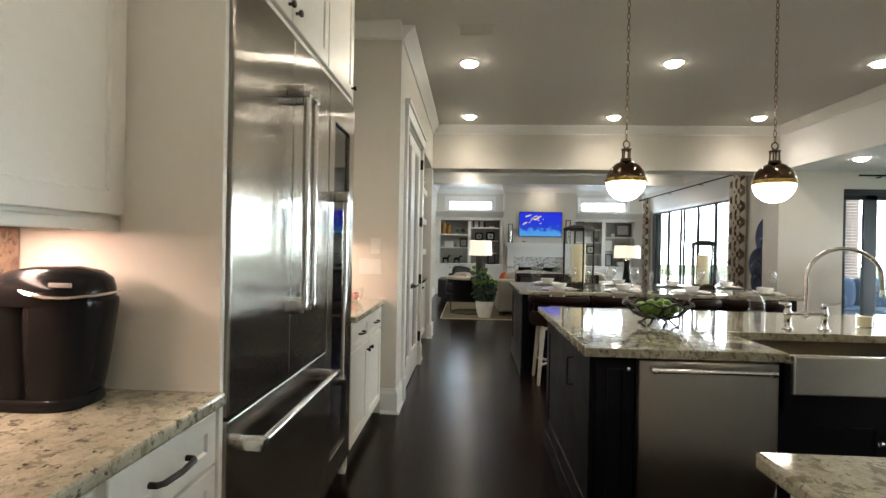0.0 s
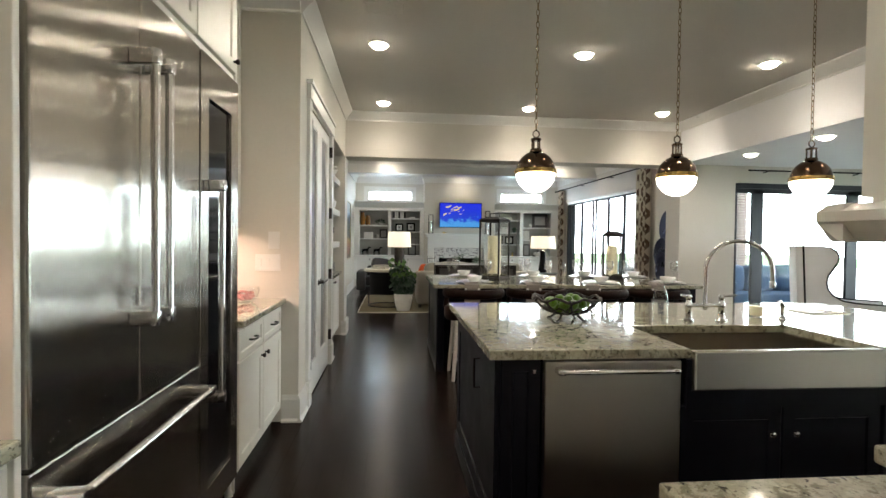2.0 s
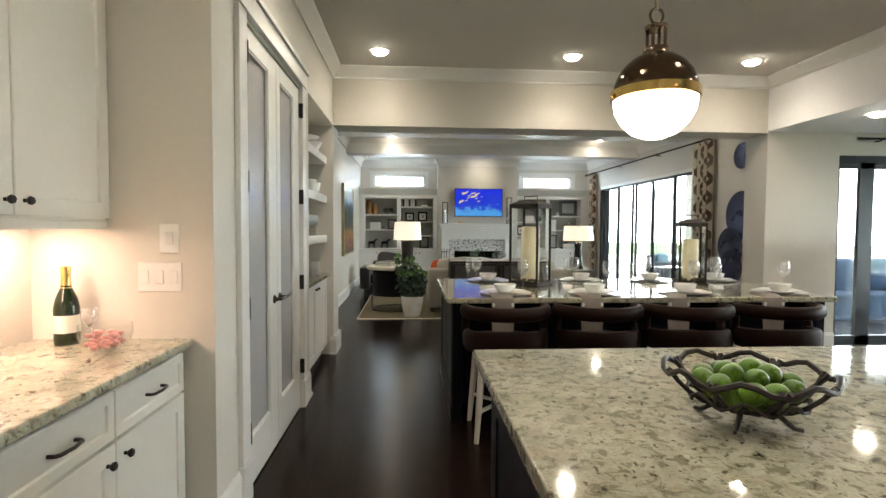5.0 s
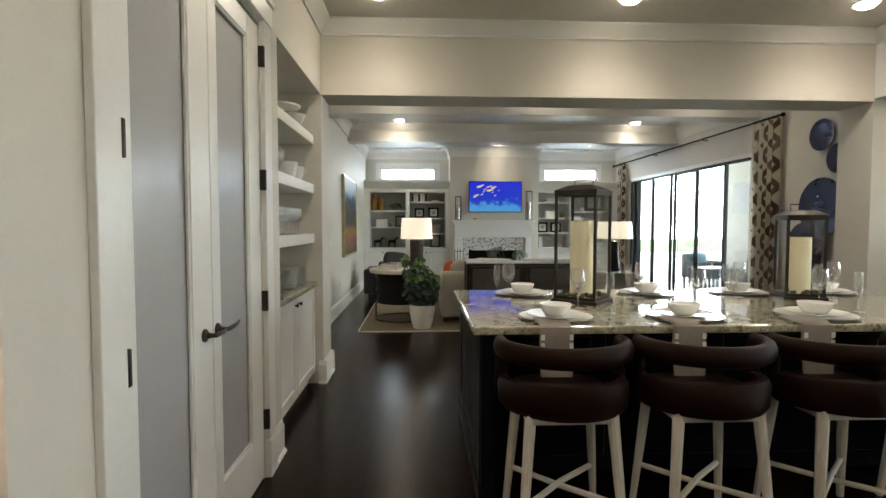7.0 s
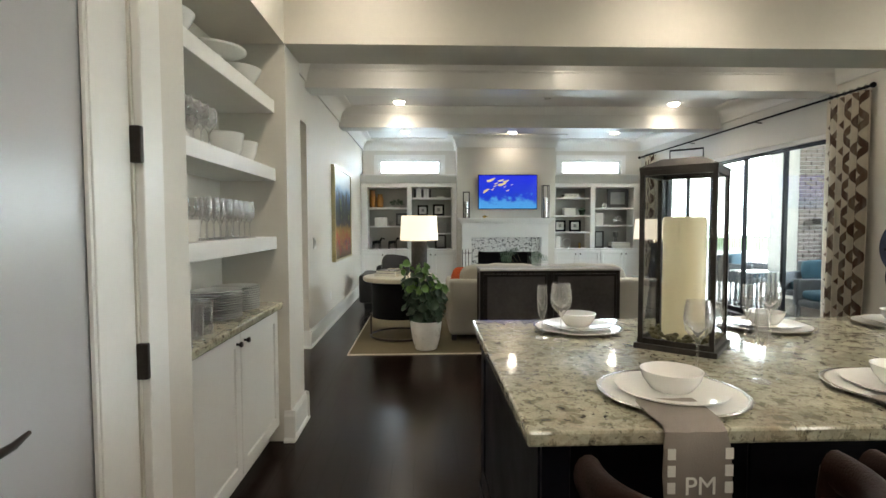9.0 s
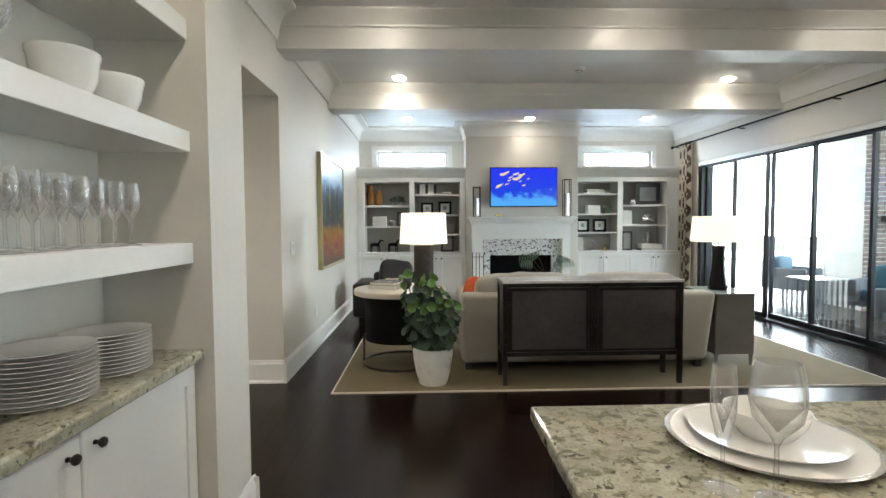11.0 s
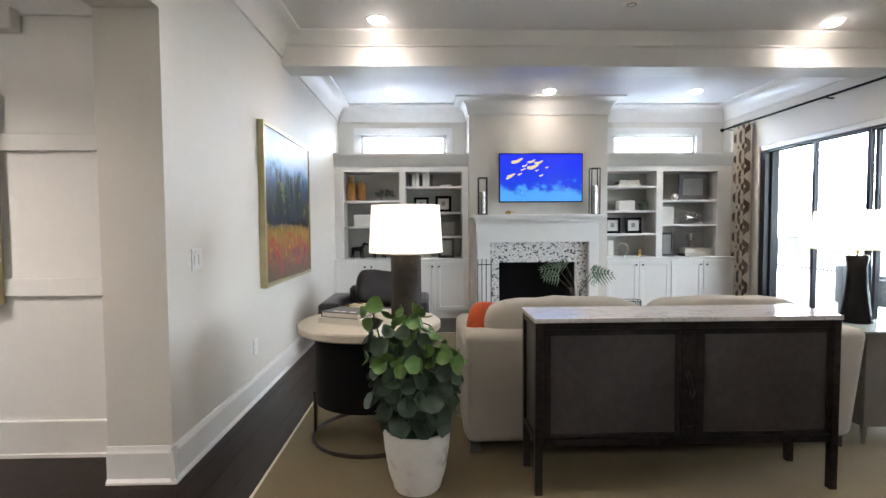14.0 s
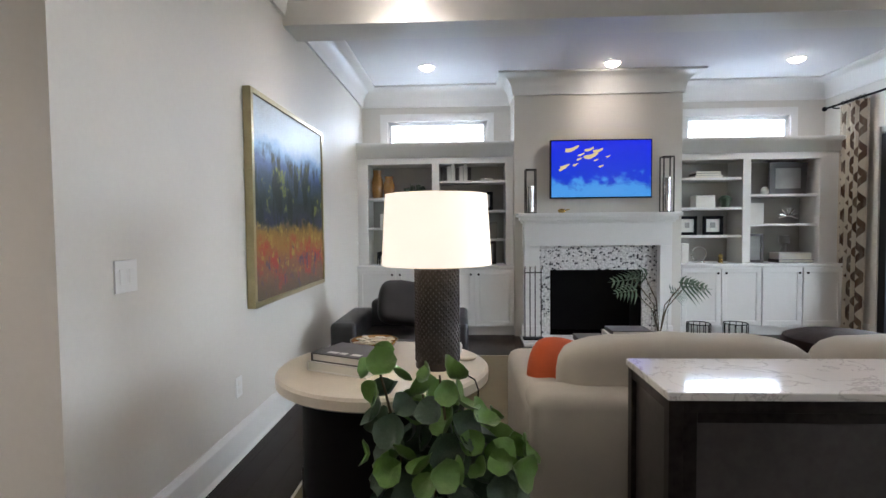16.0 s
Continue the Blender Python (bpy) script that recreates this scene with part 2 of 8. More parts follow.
BRICKM = plain("brown_brick", (0.2, 0.155, 0.14), 0.85, vary=0.25, scale=5, relief=0.5, grain=60, per_object=0.3)
MORTAR = plain("mortar", (0.6, 0.58, 0.55), 0.9, vary=0.1)
CONCRETE = plain("patio_stone", (0.6, 0.59, 0.57), 0.8, vary=0.08, scale=2, relief=0.3)
LAWN = plain("lawn", (0.09, 0.15, 0.04), 0.95, vary=0.4, scale=2, relief=0.5)
TEAL = plain("teal_outdoor_cushion", (0.06, 0.14, 0.2), 0.85, vary=0.15, relief=0.3)
# terrace sofa cloth: blue with the shade it sits in mixed into the colour
SHADEDBLUE = plain("shaded_blue_outdoor_cloth", (0.018, 0.05, 0.11), 0.85, vary=0.15, relief=0.3)
WICKER = plain("grey_wicker", (0.14, 0.15, 0.17), 0.8, vary=0.3, relief=0.4)
FIREBLACK = plain("firebox_black", (0.004, 0.004, 0.0045), 0.6, vary=0.3)
BOOKDARK = plain("dark_book_cover", (0.05, 0.042, 0.04), 0.4, vary=0.2)
PAPER = plain("book_pages", (0.72, 0.69, 0.6), 0.8, vary=0.06)
AMBER = plain("amber_glass_vase", (0.28, 0.13, 0.03), 0.15, vary=0.2, relief=0.0)
GREYSHELF = plain("shelf_ornament_grey", (0.32, 0.31, 0.29), 0.6, vary=0.15)
WHITEORN = plain("white_ornament", (0.72, 0.7, 0.65), 0.4, vary=0.05)
CANDY = plain("pink_candy", (0.62, 0.3, 0.28), 0.35, vary=0.2, per_object=0.3)
MIRROR = plain("mercury_glass", (0.62, 0.6, 0.57), 0.14, 1.0, vary=0.25, scale=20, relief=0.02)
DISCM = plain("blue_black_metal_disc", (0.035, 0.04, 0.075), 0.3, 0.7, vary=0.35, scale=4, relief=0.15, grain=30)
GREYTABLE = plain("grey_painted_wood", (0.2, 0.19, 0.175), 0.5, vary=0.12, scale=4)
TILEB = granite("brown_stone_tile", (0.3, 0.2, 0.14), (0.18, 0.11, 0.075), (0.08, 0.05, 0.035), (0.36, 0.26, 0.18))
GRANITE = granite("cream_granite", (0.39, 0.376, 0.285), (0.19, 0.175, 0.12), (0.06, 0.052, 0.04), (0.32, 0.245, 0.165))
CLEAR = glass("clear_glass", (0.985, 0.99, 0.985), 0.0, 5.0, 0.02)
# plain white in part of the gloss paints the rim highlights
STEMGLASS = glass("stemware_glass", (0.985, 0.985, 0.985), 0.0, 1.4, 0.08, 0.36)
PANE = glass("window_pane", (0.93, 0.97, 0.96))
DARKGLASS = plain("dark_appliance_glass", (0.006, 0.006, 0.008), 0.05, vary=0.1, relief=0.0)
FROST, frost_tree, frost_shader = material("frosted_glass")
frost_shader.inputs["Base Color"].default_value, frost_shader.inputs["Roughness"].default_value = (0.40, 0.395, 0.40, 1), 0.24
LAMPGLASS = glow("opal_glass_shade", (1.0, 0.93, 0.8), PENDANT_GLOW)
SHADE = glow("lit_linen_shade", (1.0, 0.89, 0.68), 0.55, (0.85, 0.8, 0.68))
CANGLOW = glow("downlight_lens", (1.0, 0.9, 0.72), 40.0)

BLACKP.node_tree.nodes["Principled BSDF"].inputs["Specular IOR Level"].default_value = 0.15
for dull in (FLOORW, NAVY, LEATHER, FIREBLACK):
    dull.node_tree.nodes["Principled BSDF"].inputs["Specular IOR Level"].default_value = 0.13
    dull.node_tree.nodes["Principled BSDF"].inputs["Specular Tint"].default_value = (1.0, 0.86, 0.76, 1) if dull in (FLOORW, LEATHER) else (1, 1, 1, 1)


def marble():
    m, nt, b = material("white_marble")
    v = coords(nt)
    vein = noise_tex(nt, v, 2.3, 8.0, 0.6, 2.2)
    col = ramp(nt, vein, [(0.485, (0.78, 0.76, 0.74)), (0.497, (0.52, 0.5, 0.49)), (0.515, (0.79, 0.78, 0.76))])
    nt.links.new(col, b.inputs["Base Color"])
    b.inputs["Roughness"].default_value = 0.08
    return m


def mosaic():
    """White pebble mosaic with dark gaps and a few dark chips."""
    m, nt, b = material("pebble_mosaic")
    v = coords(nt, (1, 1, 1))
    vor = nt.nodes.new("ShaderNodeTexVoronoi")
    vor.inputs["Scale"].default_value = 40.0
    nt.links.new(v, vor.inputs["Vector"])
    sep = nt.nodes.new("ShaderNodeSeparateColor")
    nt.links.new(vor.outputs["Color"], sep.inputs[0])
    chip = ramp(nt, sep.outputs[0], [(0.0, (0.06, 0.06, 0.07)), (0.2, (0.06, 0.06, 0.07)), (0.22, (0.72, 0.71, 0.7))])
    col = mix(nt, ramp(nt, vor.outputs["Distance"], [(0.48, 0.0), (0.6, 1.0)]), chip, (0.55, 0.54, 0.53))
    nt.links.new(col, b.inputs["Base Color"])
    b.inputs["Roughness"].default_value = 0.2
    bump(nt, b, vor.outputs["Distance"], 0.4, 0.004)
    return m


def curtain_cloth():
    """Cream cloth printed with stacked wavy brown and grey diamonds."""
    m, nt, b = material("patterned_curtain")
    uv = nt.nodes.new("ShaderNodeTexCoord")
    sep = nt.nodes.new("ShaderNodeSeparateXYZ")
    nt.links.new(uv.outputs["UV"], sep.inputs[0])

    def op(kind, a, c):
        n = nt.nodes.new("ShaderNodeMath")
        n.operation = kind
        for s, val in zip(n.inputs, (a, c)):
            if isinstance(val, (int, float)):
                s.default_value = val
            else:
                nt.links.new(val, s)
        return n.outputs[0]
    u = op("FRACT", op("MULTIPLY", sep.outputs[0], 3.0), 0.0)
    w = op("MULTIPLY", op("ARCSINE", op("SINE", op("MULTIPLY", sep.outputs[1], 30.0), 0.0), 0.0), 0.22)
    a = op("ABSOLUTE", op("SUBTRACT", op("SUBTRACT", u, 0.5), w), 0.0)
    c = op("ABSOLUTE", op("ADD", op("SUBTRACT", u, 0.5), w), 0.0)
    cream = mix(nt, noise_tex(nt, coords(nt, (40, 90, 1), "UV"), 4.0), (0.74, 0.68, 0.57), (0.64, 0.57, 0.46))
    col = mix(nt, ramp(nt, c, [(0.1, 1.0), (0.125, 0.0)]), cream, (0.16, 0.1, 0.065))
    col = mix(nt, ramp(nt, a, [(0.1, 1.0), (0.125, 0.0)]), col, (0.1, 0.055, 0.038))
    fade = noise_tex(nt, coords(nt, (9, 5, 1), "UV"), 2.0, 3.0)
    col = mix(nt, ramp(nt, fade, [(0.45, 0.0), (0.7, 0.4)]), col, (0.4, 0.37, 0.32))
    nt.links.new(col, b.inputs["Base Color"])
    b.inputs["Roughness"].default_value = 0.85
    tl = nt.nodes.new("ShaderNodeBsdfTranslucent")
    nt.links.new(col, tl.inputs[0])
    ms = nt.nodes.new("ShaderNodeMixShader")
    ms.inputs[0].default_value = 0.3
    nt.links.new(b.outputs[0], ms.inputs[1])
    nt.links.new(tl.outputs[0], ms.inputs[2])
    nt.links.new(ms.outputs[0], nt.nodes["Material Output"].inputs[0])
    return m


def veined_leaf(name, colour, pale):
    """Waxy leaf skin, mottled, with fine pale veining."""
    m, nt, b = material(name)
    v = coords(nt)
    big = noise_tex(nt, v, 16.0, 3.0)
    vein = noise_tex(nt, v, 55.0, 4.0, 0.6, 1.6)
    isl = nt.nodes.new("ShaderNodeNewGeometry")
    col = ramp(nt, big, [(0.3, tuple(0.6 * c for c in colour)), (0.7, tuple(1.35 * c for c in colour))])
    col = mix(nt, ramp(nt, vein, [(0.47, 0.0), (0.5, 0.5), (0.53, 0.0)]), col, pale)
    col = mix(nt, ramp(nt, isl.outputs["Random Per Island"], [(0.0, 0.0), (1.0, 0.4)]), col, pale)
    nt.links.new(col, b.inputs["Base Color"])
    b.inputs["Roughness"].default_value = 0.34
    bump(nt, b, vein, 0.25, 0.004)
    return m


LEAF = veined_leaf("waxy_green_leaf", (0.035, 0.068, 0.038), (0.105, 0.16, 0.105))
LEAFY = veined_leaf("young_green_leaf", (0.10, 0.21, 0.04), (0.2, 0.33, 0.1))
MARBLE, MOSAIC, CURTAIN = marble(), mosaic(), curtain_cloth()


# ---- building helpers ----
def root(ob):
    while ob.parent:
        ob = ob.parent
    return ob


def thing(name, loc, label, category, group="", kind=""):
    ob = new(name)
    ob.empty_display_size = 0.1
    ob.location = loc
    return tagged(ob, label, category, group, kind)


def part(name, bm, mat, parent=None, label="", smooth=False):
    """Links a bmesh, drawn in world coordinates, as one mesh object under a thing or a part."""
    if parent:
        bmesh.ops.translate(bm, verts=bm.verts, vec=-Vector(root(parent).location))
    me = bpy.data.meshes.new(name)
    bm.normal_update()
    bm.to_mesh(me)
    bm.free()
    me.materials.append(mat)
    if smooth:
        for p in me.polygons:
            p.use_smooth = True
        me.set_sharp_from_angle(angle=radians(38))
    ob = new(name, me)
    if parent:
        ob.parent = parent
    if label:
        tagged(ob, label)
    return ob


def solo(name, bm, mat, label, category, loc=(0, 0, 0), kind="", group="", smooth=False):
    """A thing that is one mesh."""
    bmesh.ops.translate(bm, verts=bm.verts, vec=-Vector(loc))
    ob = part(name, bm, mat, None, "", smooth)
    ob.location = loc
    return tagged(ob, label, category, group, kind)


def structure(name, bm, mat, label="", smooth=False):
    return tagged(part(name, bm, mat, None, "", smooth), label, "", "", "structure")


def B(*boxes, r=0.0, seg=2):
    """A bmesh of boxes (x0, x1, y0, y1, z0, z1), with rounded edges where r is given."""
    bm = bmesh.new()
    for x0, x1, y0, y1, z0, z1 in boxes:
        one = bmesh.new() if r else bm
        vs = [one.verts.new((x, y, z)) for z in (z0, z1) for y in (y0, y1) for x in (x0, x1)]
        for f in ((0, 2, 3, 1), (4, 5, 7, 6), (0, 1, 5, 4), (2, 6, 7, 3), (0, 4, 6, 2), (1, 3, 7, 5)):
            one.faces.new([vs[i] for i in f])
        if r:
            rr = min(r, 0.45 * min(x1 - x0, y1 - y0, z1 - z0))
            bmesh.ops.bevel(one, geom=list(one.edges), offset=rr, segments=seg, affect="EDGES", profile=0.5)
            merge(bm, one)
    return bm


def merge(bm, other):
    me = bpy.data.meshes.new("tmp")
    other.to_mesh(me)
    other.free()
    bm.from_mesh(me)
    bpy.data.meshes.remove(me)
    return bm


def lathe(profile, cx=0.0, cy=0.0, cz=0.0, n=24, bm=None, squash=1.0):
    """Turns (radius, height) pairs round an upright axis."""
    bm = bm or bmesh.new()
    rings = []
    for r, z in profile:
        if r <= 1e-5:
            rings.append([bm.verts.new((cx, cy, cz + z))])
        else:
            rings.append([bm.verts.new((cx + r * math.cos(2 * math.pi * i / n), cy + squash * r * math.sin(2 * math.pi * i / n), cz + z)) for i in range(n)])
    for a, b in zip(rings, rings[1:]):
        for i in range(n):
            j = (i + 1) % n
            q = [a[i % len(a)], a[j % len(a)], b[j % len(b)], b[i % len(b)]]
            q = [v for k, v in enumerate(q) if v not in q[:k]]
            if len(q) > 2:
                bm.faces.new(q)
    return bm


def tube(points, r, n=8, bm=None, closed=False, flat=1.0):
    """A round bar along points; r may be a list."""
    bm = bm or bmesh.new()
    pts = [Vector(p) for p in points]
    rs = r if isinstance(r, (list, tuple)) else [r] * len(pts)
    rings, side = [], None
    for i, p in enumerate(pts):
        a = pts[i - 1] if i or closed else p
        b = pts[(i + 1) % len(pts)] if i + 1 < len(pts) or closed else p
        d = (b - a).normalized()
        if side is None:
            side = d.cross(Vector((0, 0, 1)))
            if side.length < 0.05:
                side = d.cross(Vector((1, 0, 0)))
        side = (side - d * side.dot(d)).normalized()
        up = side.cross(d)
        rings.append([bm.verts.new(p + side * rs[i] * math.cos(2 * math.pi * k / n) + up * rs[i] * flat * math.sin(2 * math.pi * k / n)) for k in range(n)])
    pairs = list(zip(rings, rings[1:])) + ([(rings[-1], rings[0])] if closed else [])
    for a, b in pairs:
        for k in range(n):
            bm.faces.new((a[k], a[(k + 1) % n], b[(k + 1) % n], b[k]))
    if not closed:
        bm.faces.new(rings[0][::-1])
        bm.faces.new(rings[-1])
    return bm


def cushion(x0, x1, y0, y1, z0, z1, puff=0.35, cuts=7, lump=0.01):
    """A stuffed block with soft edges and slight lumps."""
    bm = bmesh.new()
    bmesh.ops.create_cube(bm, size=2.0)
    bmesh.ops.subdivide_edges(bm, edges=bm.edges, cuts=cuts, use_grid_fill=True)
    c, h = Vector(((x0 + x1) / 2, (y0 + y1) / 2, (z0 + z1) / 2)), Vector(((x1 - x0) / 2, (y1 - y0) / 2, (z1 - z0) / 2))
    for v in bm.verts:
        p = v.co.copy()
        s = (abs(p.x) ** 5 + abs(p.y) ** 5 + abs(p.z) ** 5) ** 0.2
        ball = p.normalized() * 1.15
        q = (p / s).lerp(ball, puff * 0.5)
        w = Vector((q.x * h.x, q.y * h.y, q.z * h.z)) + c
        v.co = w + q.normalized() * lump * noise.noise(w * 7)
    return bm


def ball(x, y, z, r, sub=2, squash=(1, 1, 1), bm=None):
    one = bmesh.new()
    bmesh.ops.create_icosphere(one, subdivisions=sub, radius=1.0)
    for v in one.verts:
        v.co = Vector((x + v.co.x * r * squash[0], y + v.co.y * r * squash[1], z + v.co.z * r * squash[2]))
    return merge(bm, one) if bm else one


def moulding(profile, a, b, out):
    """A profile of (outward, height) pairs drawn from a to b (x, y); out: the wall's unit normal (x, y)."""
    bm = bmesh.new()
    ends = []
    for p in (a, b):
        ends.append([bm.verts.new((p[0] + out[0] * o, p[1] + out[1] * o, z)) for o, z in profile])
    n = len(profile)
    for k in range(n):
        bm.faces.new((ends[0][k], ends[0][(k + 1) % n], ends[1][(k + 1) % n], ends[1][k]))
    bm.faces.new(ends[0][::-1])
    bm.faces.new(ends[1])
    bmesh.ops.recalc_face_normals(bm, faces=bm.faces)
    return bm


def crown(name, a, b, out, top, h=0.12, d=0.1, mat=None):
    prof = [(0, top), (d, top), (d, top - 0.015), (d * 0.86, top - 0.03), (d * 0.55, top - h * 0.45), (d * 0.25, top - h * 0.78), (d * 0.16, top - h * 0.86), (d * 0.16, top - h), (0, top - h)]
    return structure(name, moulding(prof, a, b, out), mat or TRIM, "white painted crown moulding", smooth=True)


def base(name, a, b, out, h=0.2):
    prof = [(0, 0), (0.032, 0), (0.032, 0.012), (0.018, 0.028), (0.018, h - 0.035), (0.012, h - 0.02), (0.008, h), (0, h)]
    return structure(name, moulding(prof, a, b, out), TRIM, "tall white painted baseboard")


def hflat(axis, u0, u1, z0, z1, face, out, t=0.02, rail=0.06, depth=0.008, mat=None):
    """A shaker door or drawer front: frame of stiles and rails with a recessed panel. axis 'y': it spans y on the plane x = face."""
    rail = min(rail, 0.32 * (z1 - z0))
    c = 0.003
    loops = [(0, 0, 0.0), (0, 0, t - c), (c, c, t), (rail, rail, t), (rail + 0.005, rail + 0.005, t - depth)]
    bm, rings = bmesh.new(), []
    for du, dz, o in loops:
        ring = []
        for u, z in ((u0 + du, z0 + dz), (u1 - du, z0 + dz), (u1 - du, z1 - dz), (u0 + du, z1 - dz)):
            ring.append(bm.verts.new((face + out * o, u, z) if axis == "y" else (u, face + out * o, z)))
        rings.append(ring)
    for a, b in zip(rings, rings[1:]):
        for k in range(4):
            bm.faces.new((a[k], a[(k + 1) % 4], b[(k + 1) % 4], b[k]))
    bm.faces.new(rings[0][::-1])
    bm.faces.new(rings[-1])
    bmesh.ops.recalc_face_normals(bm, faces=bm.faces)
    return bm


def prism(points, z0, z1, r=0.006):
    """An upright block over an outline, with eased edges."""
    bm = bmesh.new()
    lo = [bm.verts.new((x, y, z0)) for x, y in points]
    hi = [bm.verts.new((x, y, z1)) for x, y in points]
    n = len(points)
    bm.faces.new(lo[::-1])
    top = bm.faces.new(hi)
    for k in range(n):
        bm.faces.new((lo[k], lo[(k + 1) % n], hi[(k + 1) % n], hi[k]))
    bmesh.ops.recalc_face_normals(bm, faces=bm.faces)
    if r:
        bmesh.ops.bevel(bm, geom=list(top.edges), offset=r, segments=2, affect="EDGES", profile=0.5)
    return bm


def knob(x, y, z, out, axis, parent, mat=None):
    """A small turned knob on a stem."""
    bm = lathe([(0.0, 0.0), (0.007, 0.0), (0.006, 0.012), (0.013, 0.018), (0.015, 0.024), (0.012, 0.03), (0.0, 0.032)], n=12)
    rot = Matrix.Rotation(radians(90 * out), 4, "Y") if axis == "x" else Matrix.Rotation(radians(-90 * out), 4, "X")
    bmesh.ops.transform(bm, matrix=Matrix.Translation((x, y, z)) @ rot, verts=bm.verts)
    return part("knob", bm, mat or BRONZE, parent, "small dark bronze knob", True)


def pull(x, y, z, length, out, axis, parent, mat=None, r=0.006):
    """A bowed bar pull; axis is the way it stands out, 'x' or 'y'; it runs level."""
    pts = []
    for s, o in ((-0.5, 0.0), (-0.5, 0.018), (-0.42, 0.028), (0, 0.034), (0.42, 0.028), (0.5, 0.018), (0.5, 0.0)):
        pts.append((x + out * o, y + s * length, z) if axis == "x" else (x + s * length, y + out * o, z))
    return part("pull", tube(pts, r, 8), mat or BRONZE, parent, "dark bronze bar pull", True)


def can_light(x, y, z, power=None):
    t = thing("recessed_downlight", (x, y, z), "round white recessed ceiling downlight, lit", "downlight", "recessed downlights")
    part("trim_ring", lathe([(0.102, 0.0), (0.1, -0.006), (0.09, -0.008), (0.082, -0.006), (0.08, 0.0)], x, y, z, 24), TRIM, t, "", True)
    part("lens", lathe([(0.0, -0.04), (0.028, -0.038), (0.053, -0.03), (0.07, -0.017), (0.079, 0.0)], x, y, z, 20), CANGLOW, t, "glowing bulb face", True)
    d = bpy.data.lights.new("downlight", "SPOT")
    d.energy, d.color, d.spot_size, d.spot_blend, d.shadow_soft_size = (power or CAN_POWER) * 4, WARM, radians(146), 1.0, 0.07
    lamp = new("downlight", d)
    lamp.location = (x, y, z - 0.02)
    return t


# ---- the large structure ----
KC, LC, NC, BEAM = 3.13, 3.2, 2.53, 2.51    # ceilings of kitchen, living room and nook; underside of the wide beam
structure("subfloor", B((-4.2, 9.2, -3.2, 15.2, -0.12, -0.012)), FLOORW, "dark stained floor base")
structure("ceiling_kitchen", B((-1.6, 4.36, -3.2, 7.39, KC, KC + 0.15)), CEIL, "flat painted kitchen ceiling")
structure("ceiling_living", B((-1.3, 5.3, 7.77, 15.2, LC, LC + 0.15)), CEIL3, "flat pale grey living room ceiling")
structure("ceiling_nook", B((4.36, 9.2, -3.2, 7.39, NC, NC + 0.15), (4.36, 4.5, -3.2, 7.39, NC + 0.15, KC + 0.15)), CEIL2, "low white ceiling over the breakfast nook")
structure("ceiling_hall", B((-4.2, -1.3, 7.4, 10.4, 2.72, 2.85)), CEIL2, "white hall ceiling")
structure("beam_wide", B((-1.3, 9.2, 7.39, 7.77, BEAM, 3.35)), WALL, "wide painted beam between kitchen and living room")
# left side: coffee wall, fridge alcove, drinks station, pantry wall with its niche
structure("wall_coffee", B((-1.6, -1.33, -3.2, 1.41, 0, KC)), WALL, "painted kitchen wall")
structure("wall_alcove", B((-1.6, -1.42, 1.41, 4.2, 0, KC), (-1.42, -1.33, 2.97, 4.03, 0, KC)), WALL, "painted wall behind the cabinets")
structure("wall_pantry", B((-1.33, -0.58, 4.03, 4.43, 0, KC), (-1.6, -1.33, 4.2, 4.43, 0, KC), (-0.8, -0.58, 4.43, 5.72, 2.45, KC), (-1.33, -0.58, 5.72, 6.06, 0, KC),
                           (-1.33, -0.99, 6.06, 7.388, 0, KC), (-0.99, -0.58, 6.06, 7.388, BEAM, KC), (-1.33, -0.58, 7.40, 7.768, 0, BEAM)), WALL, "painted wall round the pantry doors and open shelves")
structure("wall_pantry_back", B((-2.4, -2.3, 4.3, 6.0, 0, KC), (-2.4, -0.8, 4.3, 6.0, KC, KC + 0.1)), WALL, "pantry wall behind the doors")
structure("wall_left_living", B((-1.36, -1.02, 9.86, 15.2, 0, LC), (-1.36, -1.02, 7.95, 9.86, 2.5, LC), (-1.36, -1.02, 7.77, 7.95, 0, LC)), WALL, "painted living room wall with a wide hall opening")
structure("wall_hall", B((-4.2, -1.36, 10.22, 10.35, 0, 2.85), (-4.2, -4.1, 7.5, 10.22, 0, 2.85), (-4.2, -1.36, 7.4, 7.5, 0, 2.85)), TRIM, "white panelled hall wall")
structure("wall_back", B((-1.36, 5.3, 15.0, 15.2, 0, 2.47), (-1.36, 5.3, 15.0, 15.2, 2.77, LC), (-1.36, -0.68, 15.0, 15.2, 2.47, 2.77), (0.64, 3.22, 15.0, 15.2, 2.47, 2.77), (4.54, 5.3, 15.0, 15.2, 2.47, 2.77)), WALL, "painted wall with two high windows")
structure("chimney_breast", B((0.95, 2.97, 14.5, 15.0, 1.1, LC), (0.95, 1.33, 14.5, 15.0, 0, 1.1), (2.53, 2.97, 14.5, 15.0, 0, 1.1)), WALL, "painted chimney breast")
structure("wall_right_living", B((4.98, 5.22, 7.77, 9.72, 0, LC), (4.98, 5.22, 9.72, 14.13, 2.44, LC), (4.98, 5.22, 14.13, 15.2, 0, LC)), WALL, "painted wall with a wide glass door opening")
structure("wall_pillar", B((4.36, 5.24, 7.39, 7.77, 0, BEAM)), WALL, "painted end wall between nook and living room")
